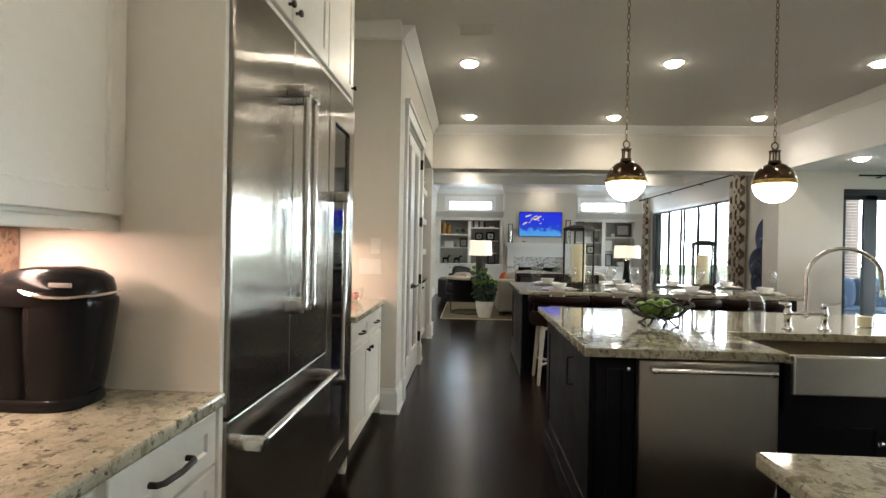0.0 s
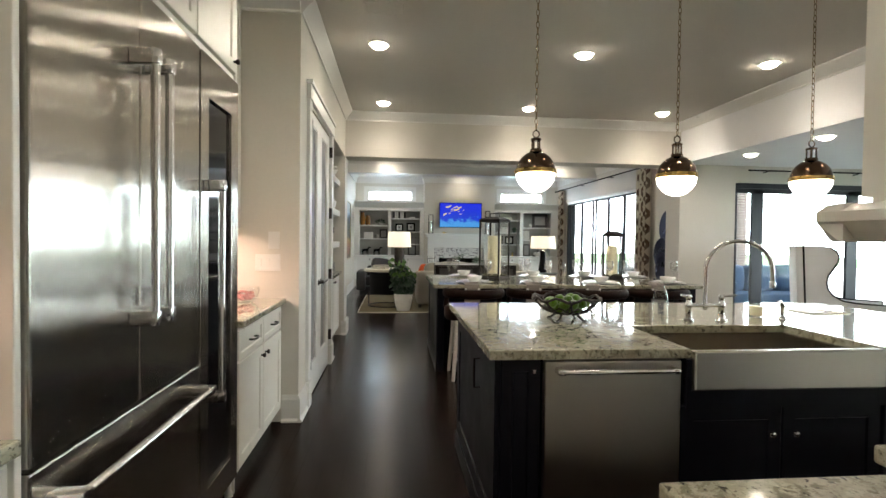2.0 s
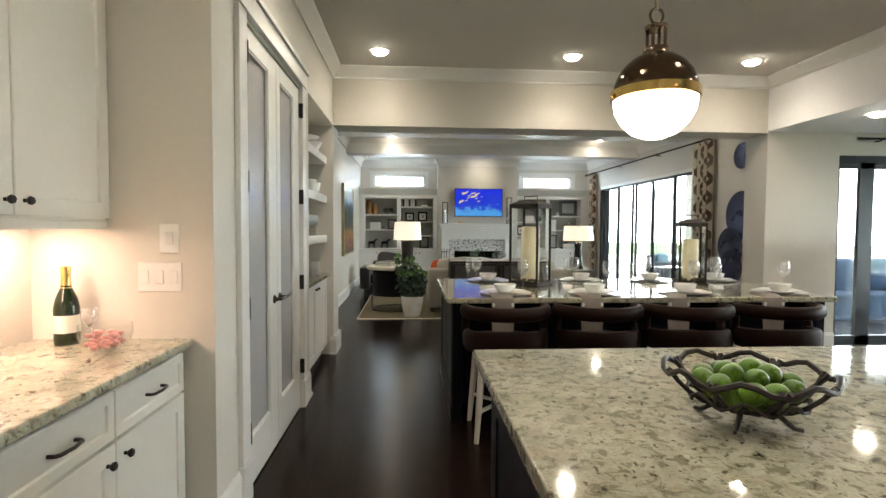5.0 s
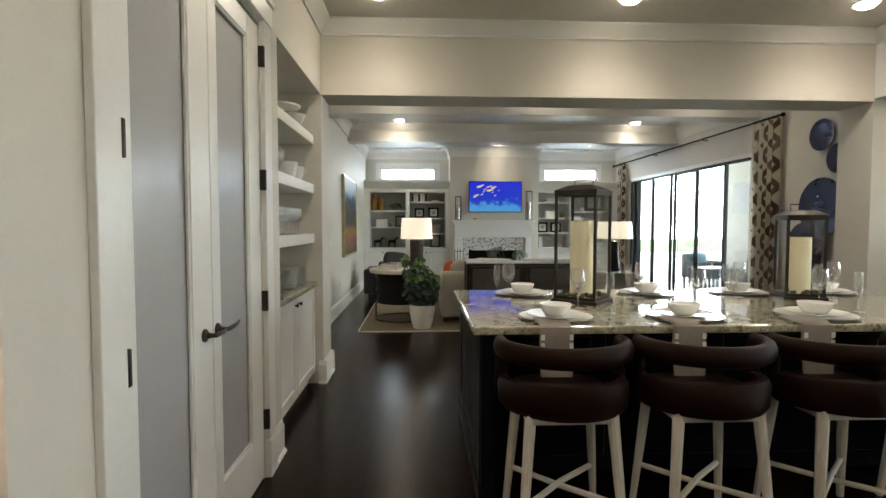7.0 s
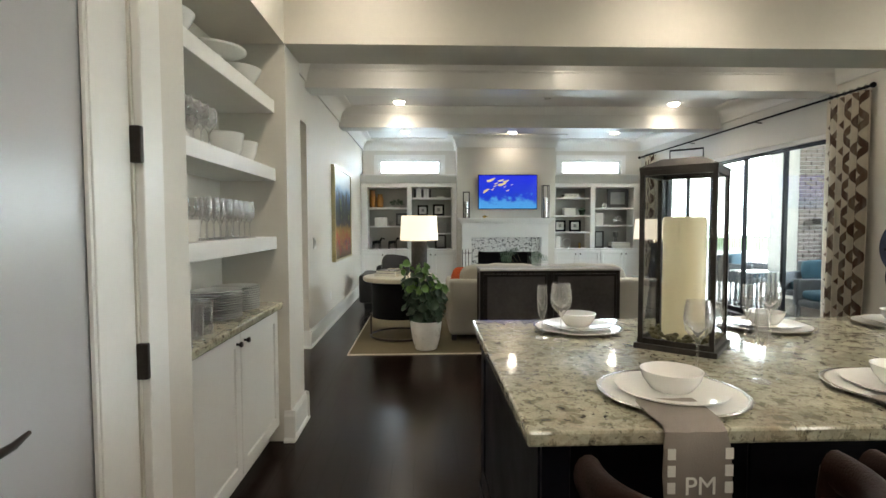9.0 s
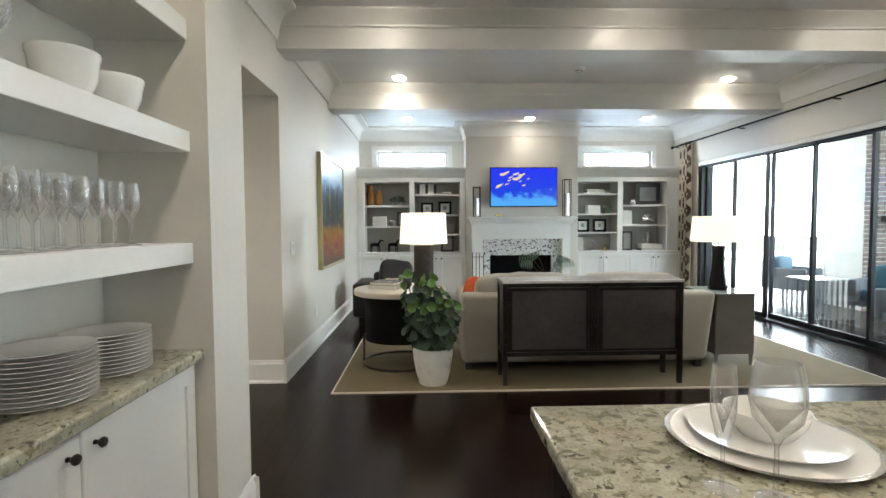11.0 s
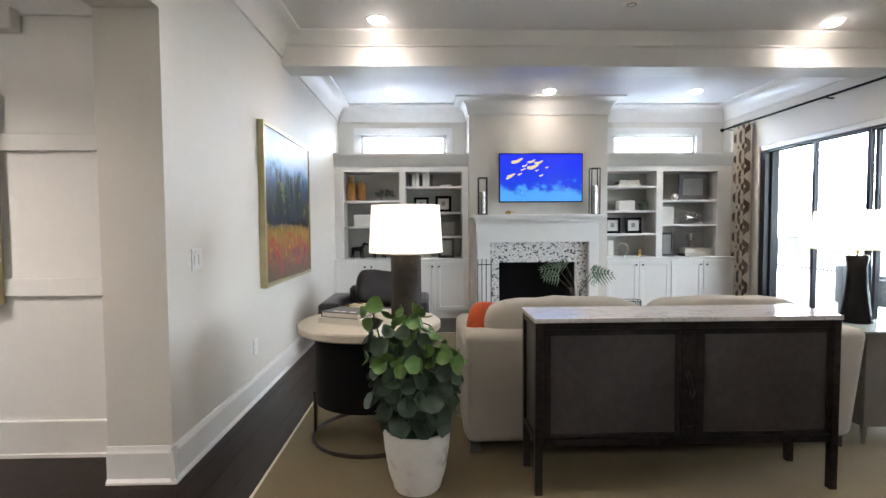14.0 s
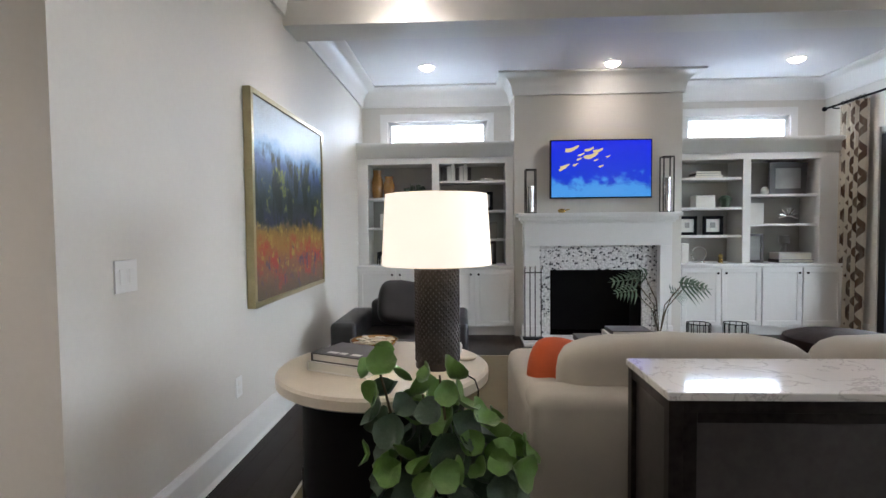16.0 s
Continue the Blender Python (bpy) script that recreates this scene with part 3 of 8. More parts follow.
structure("wall_nook", B((5.24, 9.2, 7.42, 7.62, 2.28, BEAM), (8.9, 9.2, 7.42, 7.62, 0, 2.28), (9.05, 9.2, -3.2, 2.9, 0, NC), (9.05, 9.2, 6.7, 7.42, 0, NC), (9.05, 9.2, 2.9, 6.7, 0, 0.5), (9.05, 9.2, 2.9, 6.7, 2.25, NC)), WALL, "painted nook wall over dark framed doors")
structure("wall_range", B((0.66, 9.2, 0.32, 0.47, 0, KC)), WALL, "painted wall behind the range")
structure("wall_behind", B((-1.6, 9.2, -3.2, -3.05, 0, KC)), WALL, "painted wall behind the kitchen")
structure("wall_behind_range", B((0.66, 0.8, -3.05, 0.32, 0, KC)), WALL, "painted passage wall")
structure("roof", B((-4.3, 9.3, -3.3, 15.3, 3.4, 3.5)), CEIL2, "roof deck above the rooms")

crown("crown_kitchen_beam", (-0.58, 7.39), (4.36, 7.39), (0, -1), KC)
crown("crown_pantry", (-0.58, 4.03), (-0.58, 7.39), (1, 0), KC)
crown("crown_pantry_end", (-1.33, 4.03), (-0.58, 4.03), (0, -1), KC)
crown("crown_soffit", (4.36, -3.0), (4.36, 7.39), (-1, 0), KC)


def cove_run(name, path, top, h=0.24, d=0.19):
    """A coved crown moulding along a path of wall corners, mitred at each; the room lies to the right of the path."""
    prof = [(0.0, top), (d + 0.012, top), (d + 0.012, top - 0.018), (d, top - 0.026)]
    prof += [(d - (d - 0.03) * math.sin(a), top - 0.026 - (h - 0.075) * (1 - math.cos(a))) for a in [math.pi / 2 * k / 7 for k in range(1, 8)]]
    prof += [(0.022, top - h + 0.03), (0.022, top - h), (0.0, top - h)]
    bm, rings = bmesh.new(), []
    pts = [Vector((*p, 0)) for p in path]
    for k, p in enumerate(pts):
        dirs = [(b - a).normalized() for a, b in ((pts[max(0, k - 1)], pts[max(1, k)]), (pts[min(k, len(pts) - 2)], pts[min(k + 1, len(pts) - 1)]))]
        n0, n1 = (Vector((e.y, -e.x, 0)) for e in dirs)
        m = n0 + n1 if dirs[0] != dirs[1] else n0
        rings.append([bm.verts.new((p.x + m.x * o, p.y + m.y * o, z)) for o, z in prof])
    for a, b in zip(rings, rings[1:]):
        for k in range(len(prof)):
            q = (k + 1) % len(prof)
            bm.faces.new((a[k], a[q], b[q], b[k]))
    bm.faces.new(rings[0])
    bm.faces.new(rings[-1][::-1])
    bmesh.ops.recalc_face_normals(bm, faces=bm.faces)
    return structure(name, bm, TRIM, "white painted coved crown moulding", smooth=True)


cove_run("crown_living", [(-1.02, 7.77), (-1.02, 15.0), (0.95, 15.0), (0.95, 14.5), (2.97, 14.5), (2.97, 15.0), (4.98, 15.0), (4.98, 7.77)], LC)
for k, (y0, y1) in enumerate(((9.82, 10.15), (12.05, 12.38)), 1):
    structure("ceiling_beam_%d" % k, B((-1.02, 4.98, y0, y1, 2.888, LC)), TRIM, "boxed white ceiling beam")
    crown("crown_beam_front_%d" % k, (-1.02, y0), (4.98, y0), (0, -1), LC, 0.13, 0.1)
    crown("crown_beam_back_%d" % k, (-1.02, y1), (4.98, y1), (0, 1), LC, 0.13, 0.1)
base("baseboard_pantry_end", (-0.7, 4.03), (-0.58, 4.03), (0, -1))
base("baseboard_pantry_left", (-0.58, 3.998), (-0.58, 4.30), (1, 0))
base("baseboard_pantry_right", (-0.58, 5.85), (-0.58, 6.05), (1, 0))
base("baseboard_column", (-0.58, 7.40), (-0.58, 7.80), (1, 0))
base("baseboard_column_side", (-0.62, 7.40), (-0.55, 7.40), (0, -1))
base("baseboard_column_back", (-1.02, 7.77), (-0.55, 7.77), (0, 1))
base("baseboard_left_living", (-1.02, 9.83), (-1.02, 14.5), (1, 0))
base("baseboard_opening", (-1.36, 9.86), (-0.99, 9.86), (0, -1))
base("baseboard_pillar", (4.36, 7.39), (5.24, 7.39), (0, -1))
base("baseboard_pillar_side", (4.36, 7.36), (4.36, 7.77), (-1, 0))
base("baseboard_pillar_back", (4.36, 7.77), (4.98, 7.77), (0, 1))
base("baseboard_right_living", (4.98, 7.77), (4.98, 9.6), (-1, 0))
base("baseboard_right_far", (4.98, 14.2), (4.98, 14.6), (-1, 0))
# hall panelling: rails and stiles
structure("wainscot_hall", B((-4.1, -1.36, 10.195, 10.22, 1.82, 1.92), (-4.1, -1.36, 10.195, 10.22, 0.965, 1.07), (-4.1, -1.36, 10.19, 10.22, 0.0, 0.215), (-4.1, -1.36, 10.195, 10.22, 2.6, 2.72),
                             (-2.32, -2.22, 10.198, 10.22, 0.215, 2.6), (-3.2, -3.1, 10.198, 10.22, 0.215, 2.6), (-1.46, -1.362, 10.198, 10.22, 0.215, 2.6), r=0.003, seg=1), TRIM, "white painted board panelling")
structure("shoe_hall", B((-4.1, -1.36, 10.17, 10.19, 0.0, 0.02)), TRIM, "white painted shoe moulding")

for x in (-0.04, 1.887, 3.765):
    can_light(x, 4.87, KC, 15.0 if x < 0 else CAN_POWER)
    can_light(x, 6.85, KC, 15.0 if x < 0 else CAN_POWER)
    can_light(x, 2.89, KC)
for x in (-0.08, 4.05):
    can_light(x, 11.74, LC, LIVING_POWER)
for x in (-0.08, 1.98, 4.05):
    can_light(x, 9.3, LC, 8.0)
for x, watts in ((-0.085, LIVING_POWER), (2.02, 8.0), (4.045, LIVING_POWER)):
    can_light(x, 14.1, LC, watts)
for y in (5.27, 6.42):
    can_light(4.75, y, NC, NOOK_POWER)
can_light(-2.6, 8.9, 2.72, 85.0)
can_light(-0.04, 0.91, KC, 13.0)
can_light(-0.04, -1.07, KC)
vent = thing("ceiling_vent", (0.02, 4.13, KC), "flat painted ceiling air vent", "vent")
part("frame", B((-0.13, 0.17, 4.03, 4.23, KC - 0.008, KC), r=0.003), CEIL, vent)
for k in range(7):
    part("slat", B((-0.11, 0.15, 4.05 + k * 0.024, 4.062 + k * 0.024, KC - 0.012, KC - 0.006)), CEIL, vent)
smoke = thing("smoke_detector", (2.03, 11.32, LC), "small round white smoke detector on the ceiling", "smoke detector")
part("body", lathe([(0.0, -0.04), (0.05, -0.04), (0.065, -0.03), (0.07, 0.0)], 2.03, 11.32, LC, 24), TRIM, smoke, "", True)
part("grille", lathe([(0.03, -0.045), (0.04, -0.045), (0.04, -0.038), (0.03, -0.038)], 2.03, 11.32, LC, 24), GREYSHELF, smoke)


# ---- kitchen, left side ----
def worktop(name, boxes, label, loc):
    t = thing(name, loc, label, "countertop")
    part("slab", B(*boxes, r=0.008, seg=2), GRANITE, t)
    return t


def base_cabinet(y0, y1, face, back, label, drawers=1, doors=2, mat=CAB, top=0.88):
    """A floor cabinet that faces +x."""
    t = thing("base_cabinet", ((face + back) / 2, (y0 + y1) / 2, 0), label, "cabinet")
    part("body", B((back, face - 0.02, y0, y1, 0.1, top), (back, face - 0.07, y0, y1, 0.0, 0.1)), mat, t)
    zs = top - 0.02
    dh = 0.16
    w = (y1 - y0 - 0.02) / max(1, drawers)
    for k in range(drawers):
        a = y0 + 0.01 + k * w
        d = part("drawer", hflat("y", a + 0.004, a + w - 0.004, zs - dh, zs, face - 0.02, 1, 0.022, 0.035), mat, t)
        pull(face, a + w / 2, zs - dh / 2, 0.11, 1, "x", d)
    w = (y1 - y0 - 0.02) / max(1, doors)
    for k in range(doors):
        a = y0 + 0.01 + k * w
        d = part("door", hflat("y", a + 0.003, a + w - 0.003, 0.11, zs - dh - 0.012, face - 0.02, 1, 0.022, 0.06), mat, t)
        knob(face, a + (w - 0.05 if k % 2 == 0 else 0.05), zs - dh - 0.07, 1, "x", d)
    return t


def drawer_cabinet(y0, y1, face, back, label):
    t = thing("drawer_cabinet", ((face + back) / 2, (y0 + y1) / 2, 0), label, "cabinet")
    part("body", B((back, face - 0.02, y0, y1, 0.1, 0.88), (back, face - 0.07, y0, y1, 0.0, 0.1)), CAB, t)
    for z0, z1 in ((0.722, 0.868), (0.42, 0.712), (0.11, 0.41)):
        d = part("drawer", hflat("y", y0 + 0.02, y1 - 0.01, z0, z1, face - 0.02, 1, 0.022, 0.045), CAB, t)
        pull(face, (y0 + y1) / 2, (z0 + z1) / 2, 0.15, 1, "x", d, r=0.008)
    return t


def wall_cabinet(y0, y1, face, back, z0, z1, label, doors=1, knobs=True):
    t = thing("wall_cabinet", ((face + back) / 2, (y0 + y1) / 2, z0), label, "cabinet")
    part("body", B((back, face - 0.02, y0, y1, z0, z1)), CAB, t)
    w = (y1 - y0) / doors
    for k in range(doors):
        a = y0 + k * w
        d = part("door", hflat("y", a + 0.004, a + w - 0.004, z0 + 0.01, z1 - 0.01, face - 0.02, 1, 0.022, 0.062), CAB, t)
        if knobs:
            knob(face, a + (w - 0.04 if k % 2 == 0 else 0.04), z0 + 0.06, 1, "x", d)
    part("light_rail", B((face - 0.035, face - 0.012, y0, y1, z0 - 0.035, z0), r=0.004), CAB, t)
    return t


drawer_cabinet(0.945, 1.405, -0.715, -1.325, "cream painted three-drawer kitchen base cabinet")
drawer_cabinet(-0.16, 0.94, -0.715, -1.325, "cream painted three-drawer base cabinet by the passage")
worktop("countertop_coffee", [(-1.328, -0.69, -0.2, 1.408, 0.882, 0.92)], "speckled cream granite counter under the coffee machine", (-0.88, 0.6, 0.88))
for k in range(9):
    ob = part("stone_tile", B((-1.329, -1.318, 1.405 - 0.155 * (k + 1) + 0.004, 1.405 - 0.155 * k, 0.922, 1.395), r=0.002, seg=1), TILEB, None)
    ob.parent = bpy.data.objects["wall_coffee"]
wall_cabinet(0.62, 1.405, -1.0, -1.328, 1.41, 3.05, "tall cream painted wall cabinet with panelled door", 1, False)
wall_cabinet(-0.16, 0.615, -1.0, -1.328, 1.41, 3.05, "tall cream painted wall cabinet by the passage", 1, False)
solo("tall_side_panel", B((-1.419, -0.712, 1.411, 1.434, 0.0, 3.05), r=0.003), CAB, "tall cream painted end panel beside the refrigerator", "panel", (-1.06, 1.42, 0))

# the built-in refrigerator with French doors and a freezer drawer
fr = thing("refrigerator", (-1.05, 1.94, 0), "large stainless steel French door refrigerator", "refrigerator")
part("body", B((-1.41, -0.76, 1.44, 2.44, 0.1, 2.17)), GREYSHELF, fr)
part("toe_grille", B((-1.40, -0.79, 1.45, 2.43, 0.0, 0.1)), BLACKP, fr, "black toe grille")
for y0, y1, hy in ((1.442, 1.938, 1.885), (1.942, 2.438, 1.985)):
    d = part("door", B((-0.758, -0.70, y0, y1, 0.832, 2.165), r=0.006), STEEL, fr)
    hb = tube([(-0.628, hy, 1.10), (-0.628, hy, 1.94)], 0.0145, 14)
    merge(hb, B((-0.70, -0.612, hy - 0.017, hy + 0.017, 1.085, 1.135), (-0.70, -0.612, hy - 0.017, hy + 0.017, 1.905, 1.955), r=0.006))
    part("handle", hb, HANDLE, d, "polished tubular steel handle", True)
d = part("freezer_drawer", B((-0.758, -0.70, 1.442, 2.438, 0.105, 0.822), r=0.006), STEEL, fr)
hb = tube([(-0.628, 1.50, 0.735), (-0.628, 2.38, 0.735)], 0.0145, 14)
merge(hb, B((-0.70, -0.612, 1.485, 1.535, 0.718, 0.752), (-0.70, -0.612, 2.345, 2.395, 0.718, 0.752), r=0.006))
part("handle", hb, HANDLE, d, "polished tubular steel handle", True)
wc = thing("wine_column", (-1.05, 2.70, 0), "stainless wine column with a dark glass door", "wine cooler")
part("body", B((-1.41, -0.76, 2.452, 2.962, 0.1, 2.17)), GREYSHELF, wc)
part("toe_grille", B((-1.40, -0.79, 2.46, 2.95, 0.0, 0.1)), BLACKP, wc)
part("door_frame", B((-0.758, -0.70, 2.454, 2.545, 0.105, 2.165), (-0.758, -0.70, 2.86, 2.962, 0.105, 2.165), (-0.758, -0.70, 2.545, 2.86, 1.98, 2.165), (-0.758, -0.70, 2.545, 2.86, 0.105, 0.24), r=0.003), STEEL, wc)
part("glass", B((-0.75, -0.715, 2.545, 2.86, 0.24, 1.98)), DARKGLASS, wc, "dark tinted glass")
hb = tube([(-0.628, 2.50, 0.66), (-0.628, 2.50, 1.60)], 0.0145, 14)
merge(hb, B((-0.70, -0.612, 2.483, 2.517, 0.645, 0.695), (-0.70, -0.612, 2.483, 2.517, 1.565, 1.615), r=0.006))
part("handle", hb, HANDLE, wc, "polished tubular steel handle", True)
part("foot", lathe([(0.0, 0.0), (0.022, 0.0), (0.02, 0.02), (0.012, 0.03), (0.01, 0.1)], -0.735, 2.945, 0.0, 12), TRIM, wc, "white levelling foot", True)
for y0, y1, n in ((1.436, 2.446, 2), (2.45, 2.966, 1)):
    wall_cabinet(y0, y1, -0.715, -1.41, 2.21, 3.05, "cream painted cabinet above the tall appliances", n)
solo("tall_end_panel", B((-1.325, -0.717, 2.966, 2.985, 0.0, 3.05), r=0.003), CAB, "cream painted end panel beside the wine column", "panel", (-1.06, 2.975, 0))

# the drinks station
base_cabinet(2.99, 4.02, -0.705, -1.325, "cream painted base cabinet with two drawers and two doors", 2, 2)
worktop("countertop_drinks", [(-1.328, -0.672, 2.987, 4.028, 0.882, 0.92)], "speckled cream granite counter of the drinks station", (-1.0, 3.5, 0.88))
wall_cabinet(2.99, 4.022, -1.0, -1.328, 1.42, 3.05, "cream painted wall cabinet over the drinks station", 2)
d = bpy.data.lights.new("under_cabinet_lamp", "AREA")
d.shape, d.size, d.size_y, d.energy, d.color = "RECTANGLE", 0.06, 0.8, 7.0, (1.0, 0.7, 0.55)
new("under_cabinet_lamp", d).matrix_world = pose(-1.2, 3.5, 1.40)
d = bpy.data.lights.new("under_cabinet_lamp", "AREA")
d.shape, d.size, d.size_y, d.energy, d.color = "RECTANGLE", 0.06, 0.6, 5.0, (1.0, 0.7, 0.55)
new("under_cabinet_lamp", d).matrix_world = pose(-1.2, 1.0, 1.38)


def plate(name, x0, x1, z0, z1, y, toggles, label):
    t = thing(name, ((x0 + x1) / 2, y, z0), label, "switch")
    part("cover", B((x0, x1, y - 0.006, y - 0.0005, z0, z1), r=0.002), TRIM, t)
    for k in range(toggles):
        c = x0 + (x1 - x0) * (k + 0.5) / toggles
        part("rocker", B((c - 0.016, c + 0.016, y - 0.011, y - 0.005, z0 + 0.034, z1 - 0.034), r=0.002), TRIM, t)
    return t


plate("light_switch", -0.895, -0.715, 1.12, 1.245, 4.03, 3, "white three-gang light switch plate on the wall")
plate("control_plate", -0.803, -0.722, 1.285, 1.41, 4.03, 1, "white single control plate on the wall")
bt = thing("champagne_bottle", (-1.125, 3.93, 0.92), "dark green champagne bottle with gold foil neck", "bottle")
part("glass_body", lathe([(0.0, 0.0), (0.042, 0.0), (0.045, 0.01), (0.045, 0.15), (0.038, 0.185), (0.02, 0.23), (0.016, 0.26)], -1.125, 3.93, 0.92, 20), plain("green_bottle_glass", (0.012, 0.022, 0.008), 0.08, vary=0.1, relief=0), bt, "", True)
part("foil", lathe([(0.0245, 0.215), (0.019, 0.235), (0.017, 0.28), (0.019, 0.3), (0.017, 0.315), (0.0, 0.316)], -1.125, 3.93, 0.92, 20), BRASS, bt, "gold foil", True)
part("label", lathe([(0.0462, 0.05), (0.0464, 0.05), (0.0464, 0.12), (0.0462, 0.12)], -1.125, 3.93, 0.92, 20), PAPER, bt, "cream paper label", True)
cb = thing("candy_bowl", (-0.9, 3.8, 0.92), "small clear glass bowl of pink wrapped candy", "bowl")
part("bowl", lathe([(0.0, 0.004), (0.05, 0.004), (0.08, 0.03), (0.092, 0.07), (0.09, 0.105), (0.087, 0.105), (0.089, 0.07), (0.076, 0.032), (0.045, 0.009), (0.0, 0.009)], -0.9, 3.8, 0.92, 28), CLEAR, cb, "", True)
rnd = random.Random(4)
for k in range(44):
    a, rr = rnd.uniform(0, 6.28), 0.064 * math.sqrt(rnd.random())
    part("candy", ball(-0.9 + rr * math.cos(a), 3.8 + rr * math.sin(a), 0.945 + rnd.uniform(0, 0.05), 0.013, 1, (1.3, 0.9, 0.8)), CANDY, cb)
wg = thing("tasting_glass", (-1.02, 3.9, 0.92), "small stemmed glass beside the champagne bottle", "glass")
part("bowl", lathe([(0.0, 0.0), (0.03, 0.0), (0.004, 0.008), (0.004, 0.06), (0.025, 0.085), (0.032, 0.12), (0.027, 0.15), (0.0255, 0.15), (0.03, 0.12), (0.0, 0.07)], -1.02, 3.9, 0.92, 20), STEMGLASS, wg, "", True)

# the coffee machine
def loft(rows, n=28, power=3.2):
    """Rounded-box rings (z, cx, cy, half x, half y), skinned and capped."""
    bm = bmesh.new()
    rings = []
    for z, cx, cy, hx, hy in rows:
        ring = []
        for k in range(n):
            c, q = math.cos(2 * math.pi * k / n), math.sin(2 * math.pi * k / n)
            ring.append(bm.verts.new((cx + hx * math.copysign(abs(c) ** (2 / power), c), cy + hy * math.copysign(abs(q) ** (2 / power), q), z)))
        rings.append(ring)
    for a, b in zip(rings, rings[1:]):
        for k in range(n):
            bm.faces.new((a[k], a[(k + 1) % n], b[(k + 1) % n], b[k]))
    bm.faces.new(rings[0][::-1])
    bm.faces.new(rings[-1])
    return bm


cm = thing("coffee_maker", (-1.075, 1.26, 0.92), "glossy black single-cup coffee maker with silver lever band", "coffee maker")
part("base", loft([(0.92, -1.105, 1.262, 0.128, 0.088), (0.926, -1.105, 1.262, 0.132, 0.092), (0.945, -1.105, 1.262, 0.131, 0.091), (0.95, -1.105, 1.262, 0.126, 0.087)]), BLACKP, cm, "", True)
part("body", loft([(0.95, -1.05, 1.265, 0.065, 0.085), (1.04, -1.047, 1.267, 0.077, 0.09), (1.13, -1.043, 1.268, 0.086, 0.093), (1.185, -1.04, 1.268, 0.091, 0.094), (1.197, -1.04, 1.268, 0.089, 0.092)]), BLACKP, cm, "", True)
part("brew_column", loft([(0.95, -1.175, 1.27, 0.07, 0.086), (1.1, -1.175, 1.27, 0.072, 0.09), (1.18, -1.175, 1.268, 0.075, 0.092)]), BLACKP, cm, "", True)
part("lid", loft([(1.18, -1.1, 1.268, 0.148, 0.096), (1.2, -1.1, 1.266, 0.153, 0.099), (1.222, -1.098, 1.266, 0.15, 0.1), (1.248, -1.09, 1.268, 0.134, 0.092), (1.267, -1.082, 1.27, 0.1, 0.072), (1.276, -1.078, 1.272, 0.058, 0.04), (1.279, -1.045, 1.272, 0.02, 0.012)], 32, 2.8), BLACKP, cm, "domed black lid", True)
band = [(-1.085, 1.160, 1.222), (-1.062, 1.160, 1.214), (-1.02, 1.161, 1.207), (-0.972, 1.17, 1.206), (-0.945, 1.205, 1.208), (-0.94, 1.26, 1.21), (-0.948, 1.32, 1.212)]
part("lever_band", tube(band, [0.006, 0.013, 0.0125, 0.0105, 0.0095, 0.009, 0.006], 10, flat=0.45), CHROME, cm, "silver lever band", True)
part("name_plate", B((-1.02, -0.965, 1.1655, 1.174, 1.231, 1.242), r=0.002), GREYSHELF, cm, "small pale name plate")

# pantry doors
pd = thing("pantry_door", (-0.58, 5.07, 0), "pair of white pantry doors with tall frosted panes, closed", "door", "", "structure")
for n, (y0, y1) in enumerate(((4.435, 5.073), (5.079, 5.715))):
    g0, g1 = (4.515, 4.90) if n == 0 else (5.165, 5.545)
    leaf = part("leaf", B((-0.625, -0.583, y0, g0, 0.012, 2.435), (-0.625, -0.583, g1, y1, 0.012, 2.435), (-0.625, -0.583, g0, g1, 2.33, 2.435), (-0.625, -0.583, g0, g1, 0.012, 0.27), r=0.003), TRIM, pd)
    part("bead", B((-0.6, -0.588, g0, g0 + 0.012, 0.27, 2.33), (-0.6, -0.588, g1 - 0.012, g1, 0.27, 2.33), (-0.6, -0.588, g0, g1, 2.318, 2.33), (-0.6, -0.588, g0, g1, 0.27, 0.282), r=0.002), TRIM, leaf)
    part("pane", B((-0.611, -0.604, g0 + 0.001, g1 - 0.001, 0.271, 2.329)), FROST, leaf, "tall frosted glass pane")
    hy = 4.992 if n == 0 else 5.118
    hd = lathe([(0.0, 0.0), (0.027, 0.0), (0.025, 0.008), (0.014, 0.014), (0.009, 0.03), (0.009, 0.05), (0.0, 0.052)], n=16)
    bmesh.ops.transform(hd, matrix=Matrix.Translation((-0.583, hy, 0.95)) @ Matrix.Rotation(radians(90), 4, "Y"), verts=hd.verts)
    if n == 1:
        tube([(-0.537, hy, 0.95), (-0.532, hy + 0.03, 0.953), (-0.53, hy + 0.07, 0.955), (-0.532, hy + 0.115, 0.965)], [0.009, 0.01, 0.009, 0.005], 10, hd)
    else:
        tube([(-0.537, hy, 0.95), (-0.532, hy + 0.03, 0.953), (-0.53, hy + 0.06, 0.952), (-0.532, hy + 0.095, 0.956)], [0.009, 0.01, 0.009, 0.005], 10, hd)
    part("lever_handle", hd, BRONZE, leaf, "dark bronze lever handle", True)
    hgy = 4.428 if n == 0 else 5.722
    for z in (0.33, 0.98, 1.63, 2.28):
        part("hinge", B((-0.585, -0.551, hgy - 0.0095, hgy + 0.0095, z - 0.055, z + 0.055), r=0.004), BRONZE, pd, "black door hinge")
casing = structure("casing_pantry", B((-0.58, -0.545, 4.295, 5.855, 2.47, 2.58), r=0.004), TRIM, "white painted door casing with a flat head")
for y in (4.305, 5.73):
    part("casing_leg", B((-0.58, -0.553, y, y + 0.115, 0.212, 2.47), r=0.004), TRIM, casing)
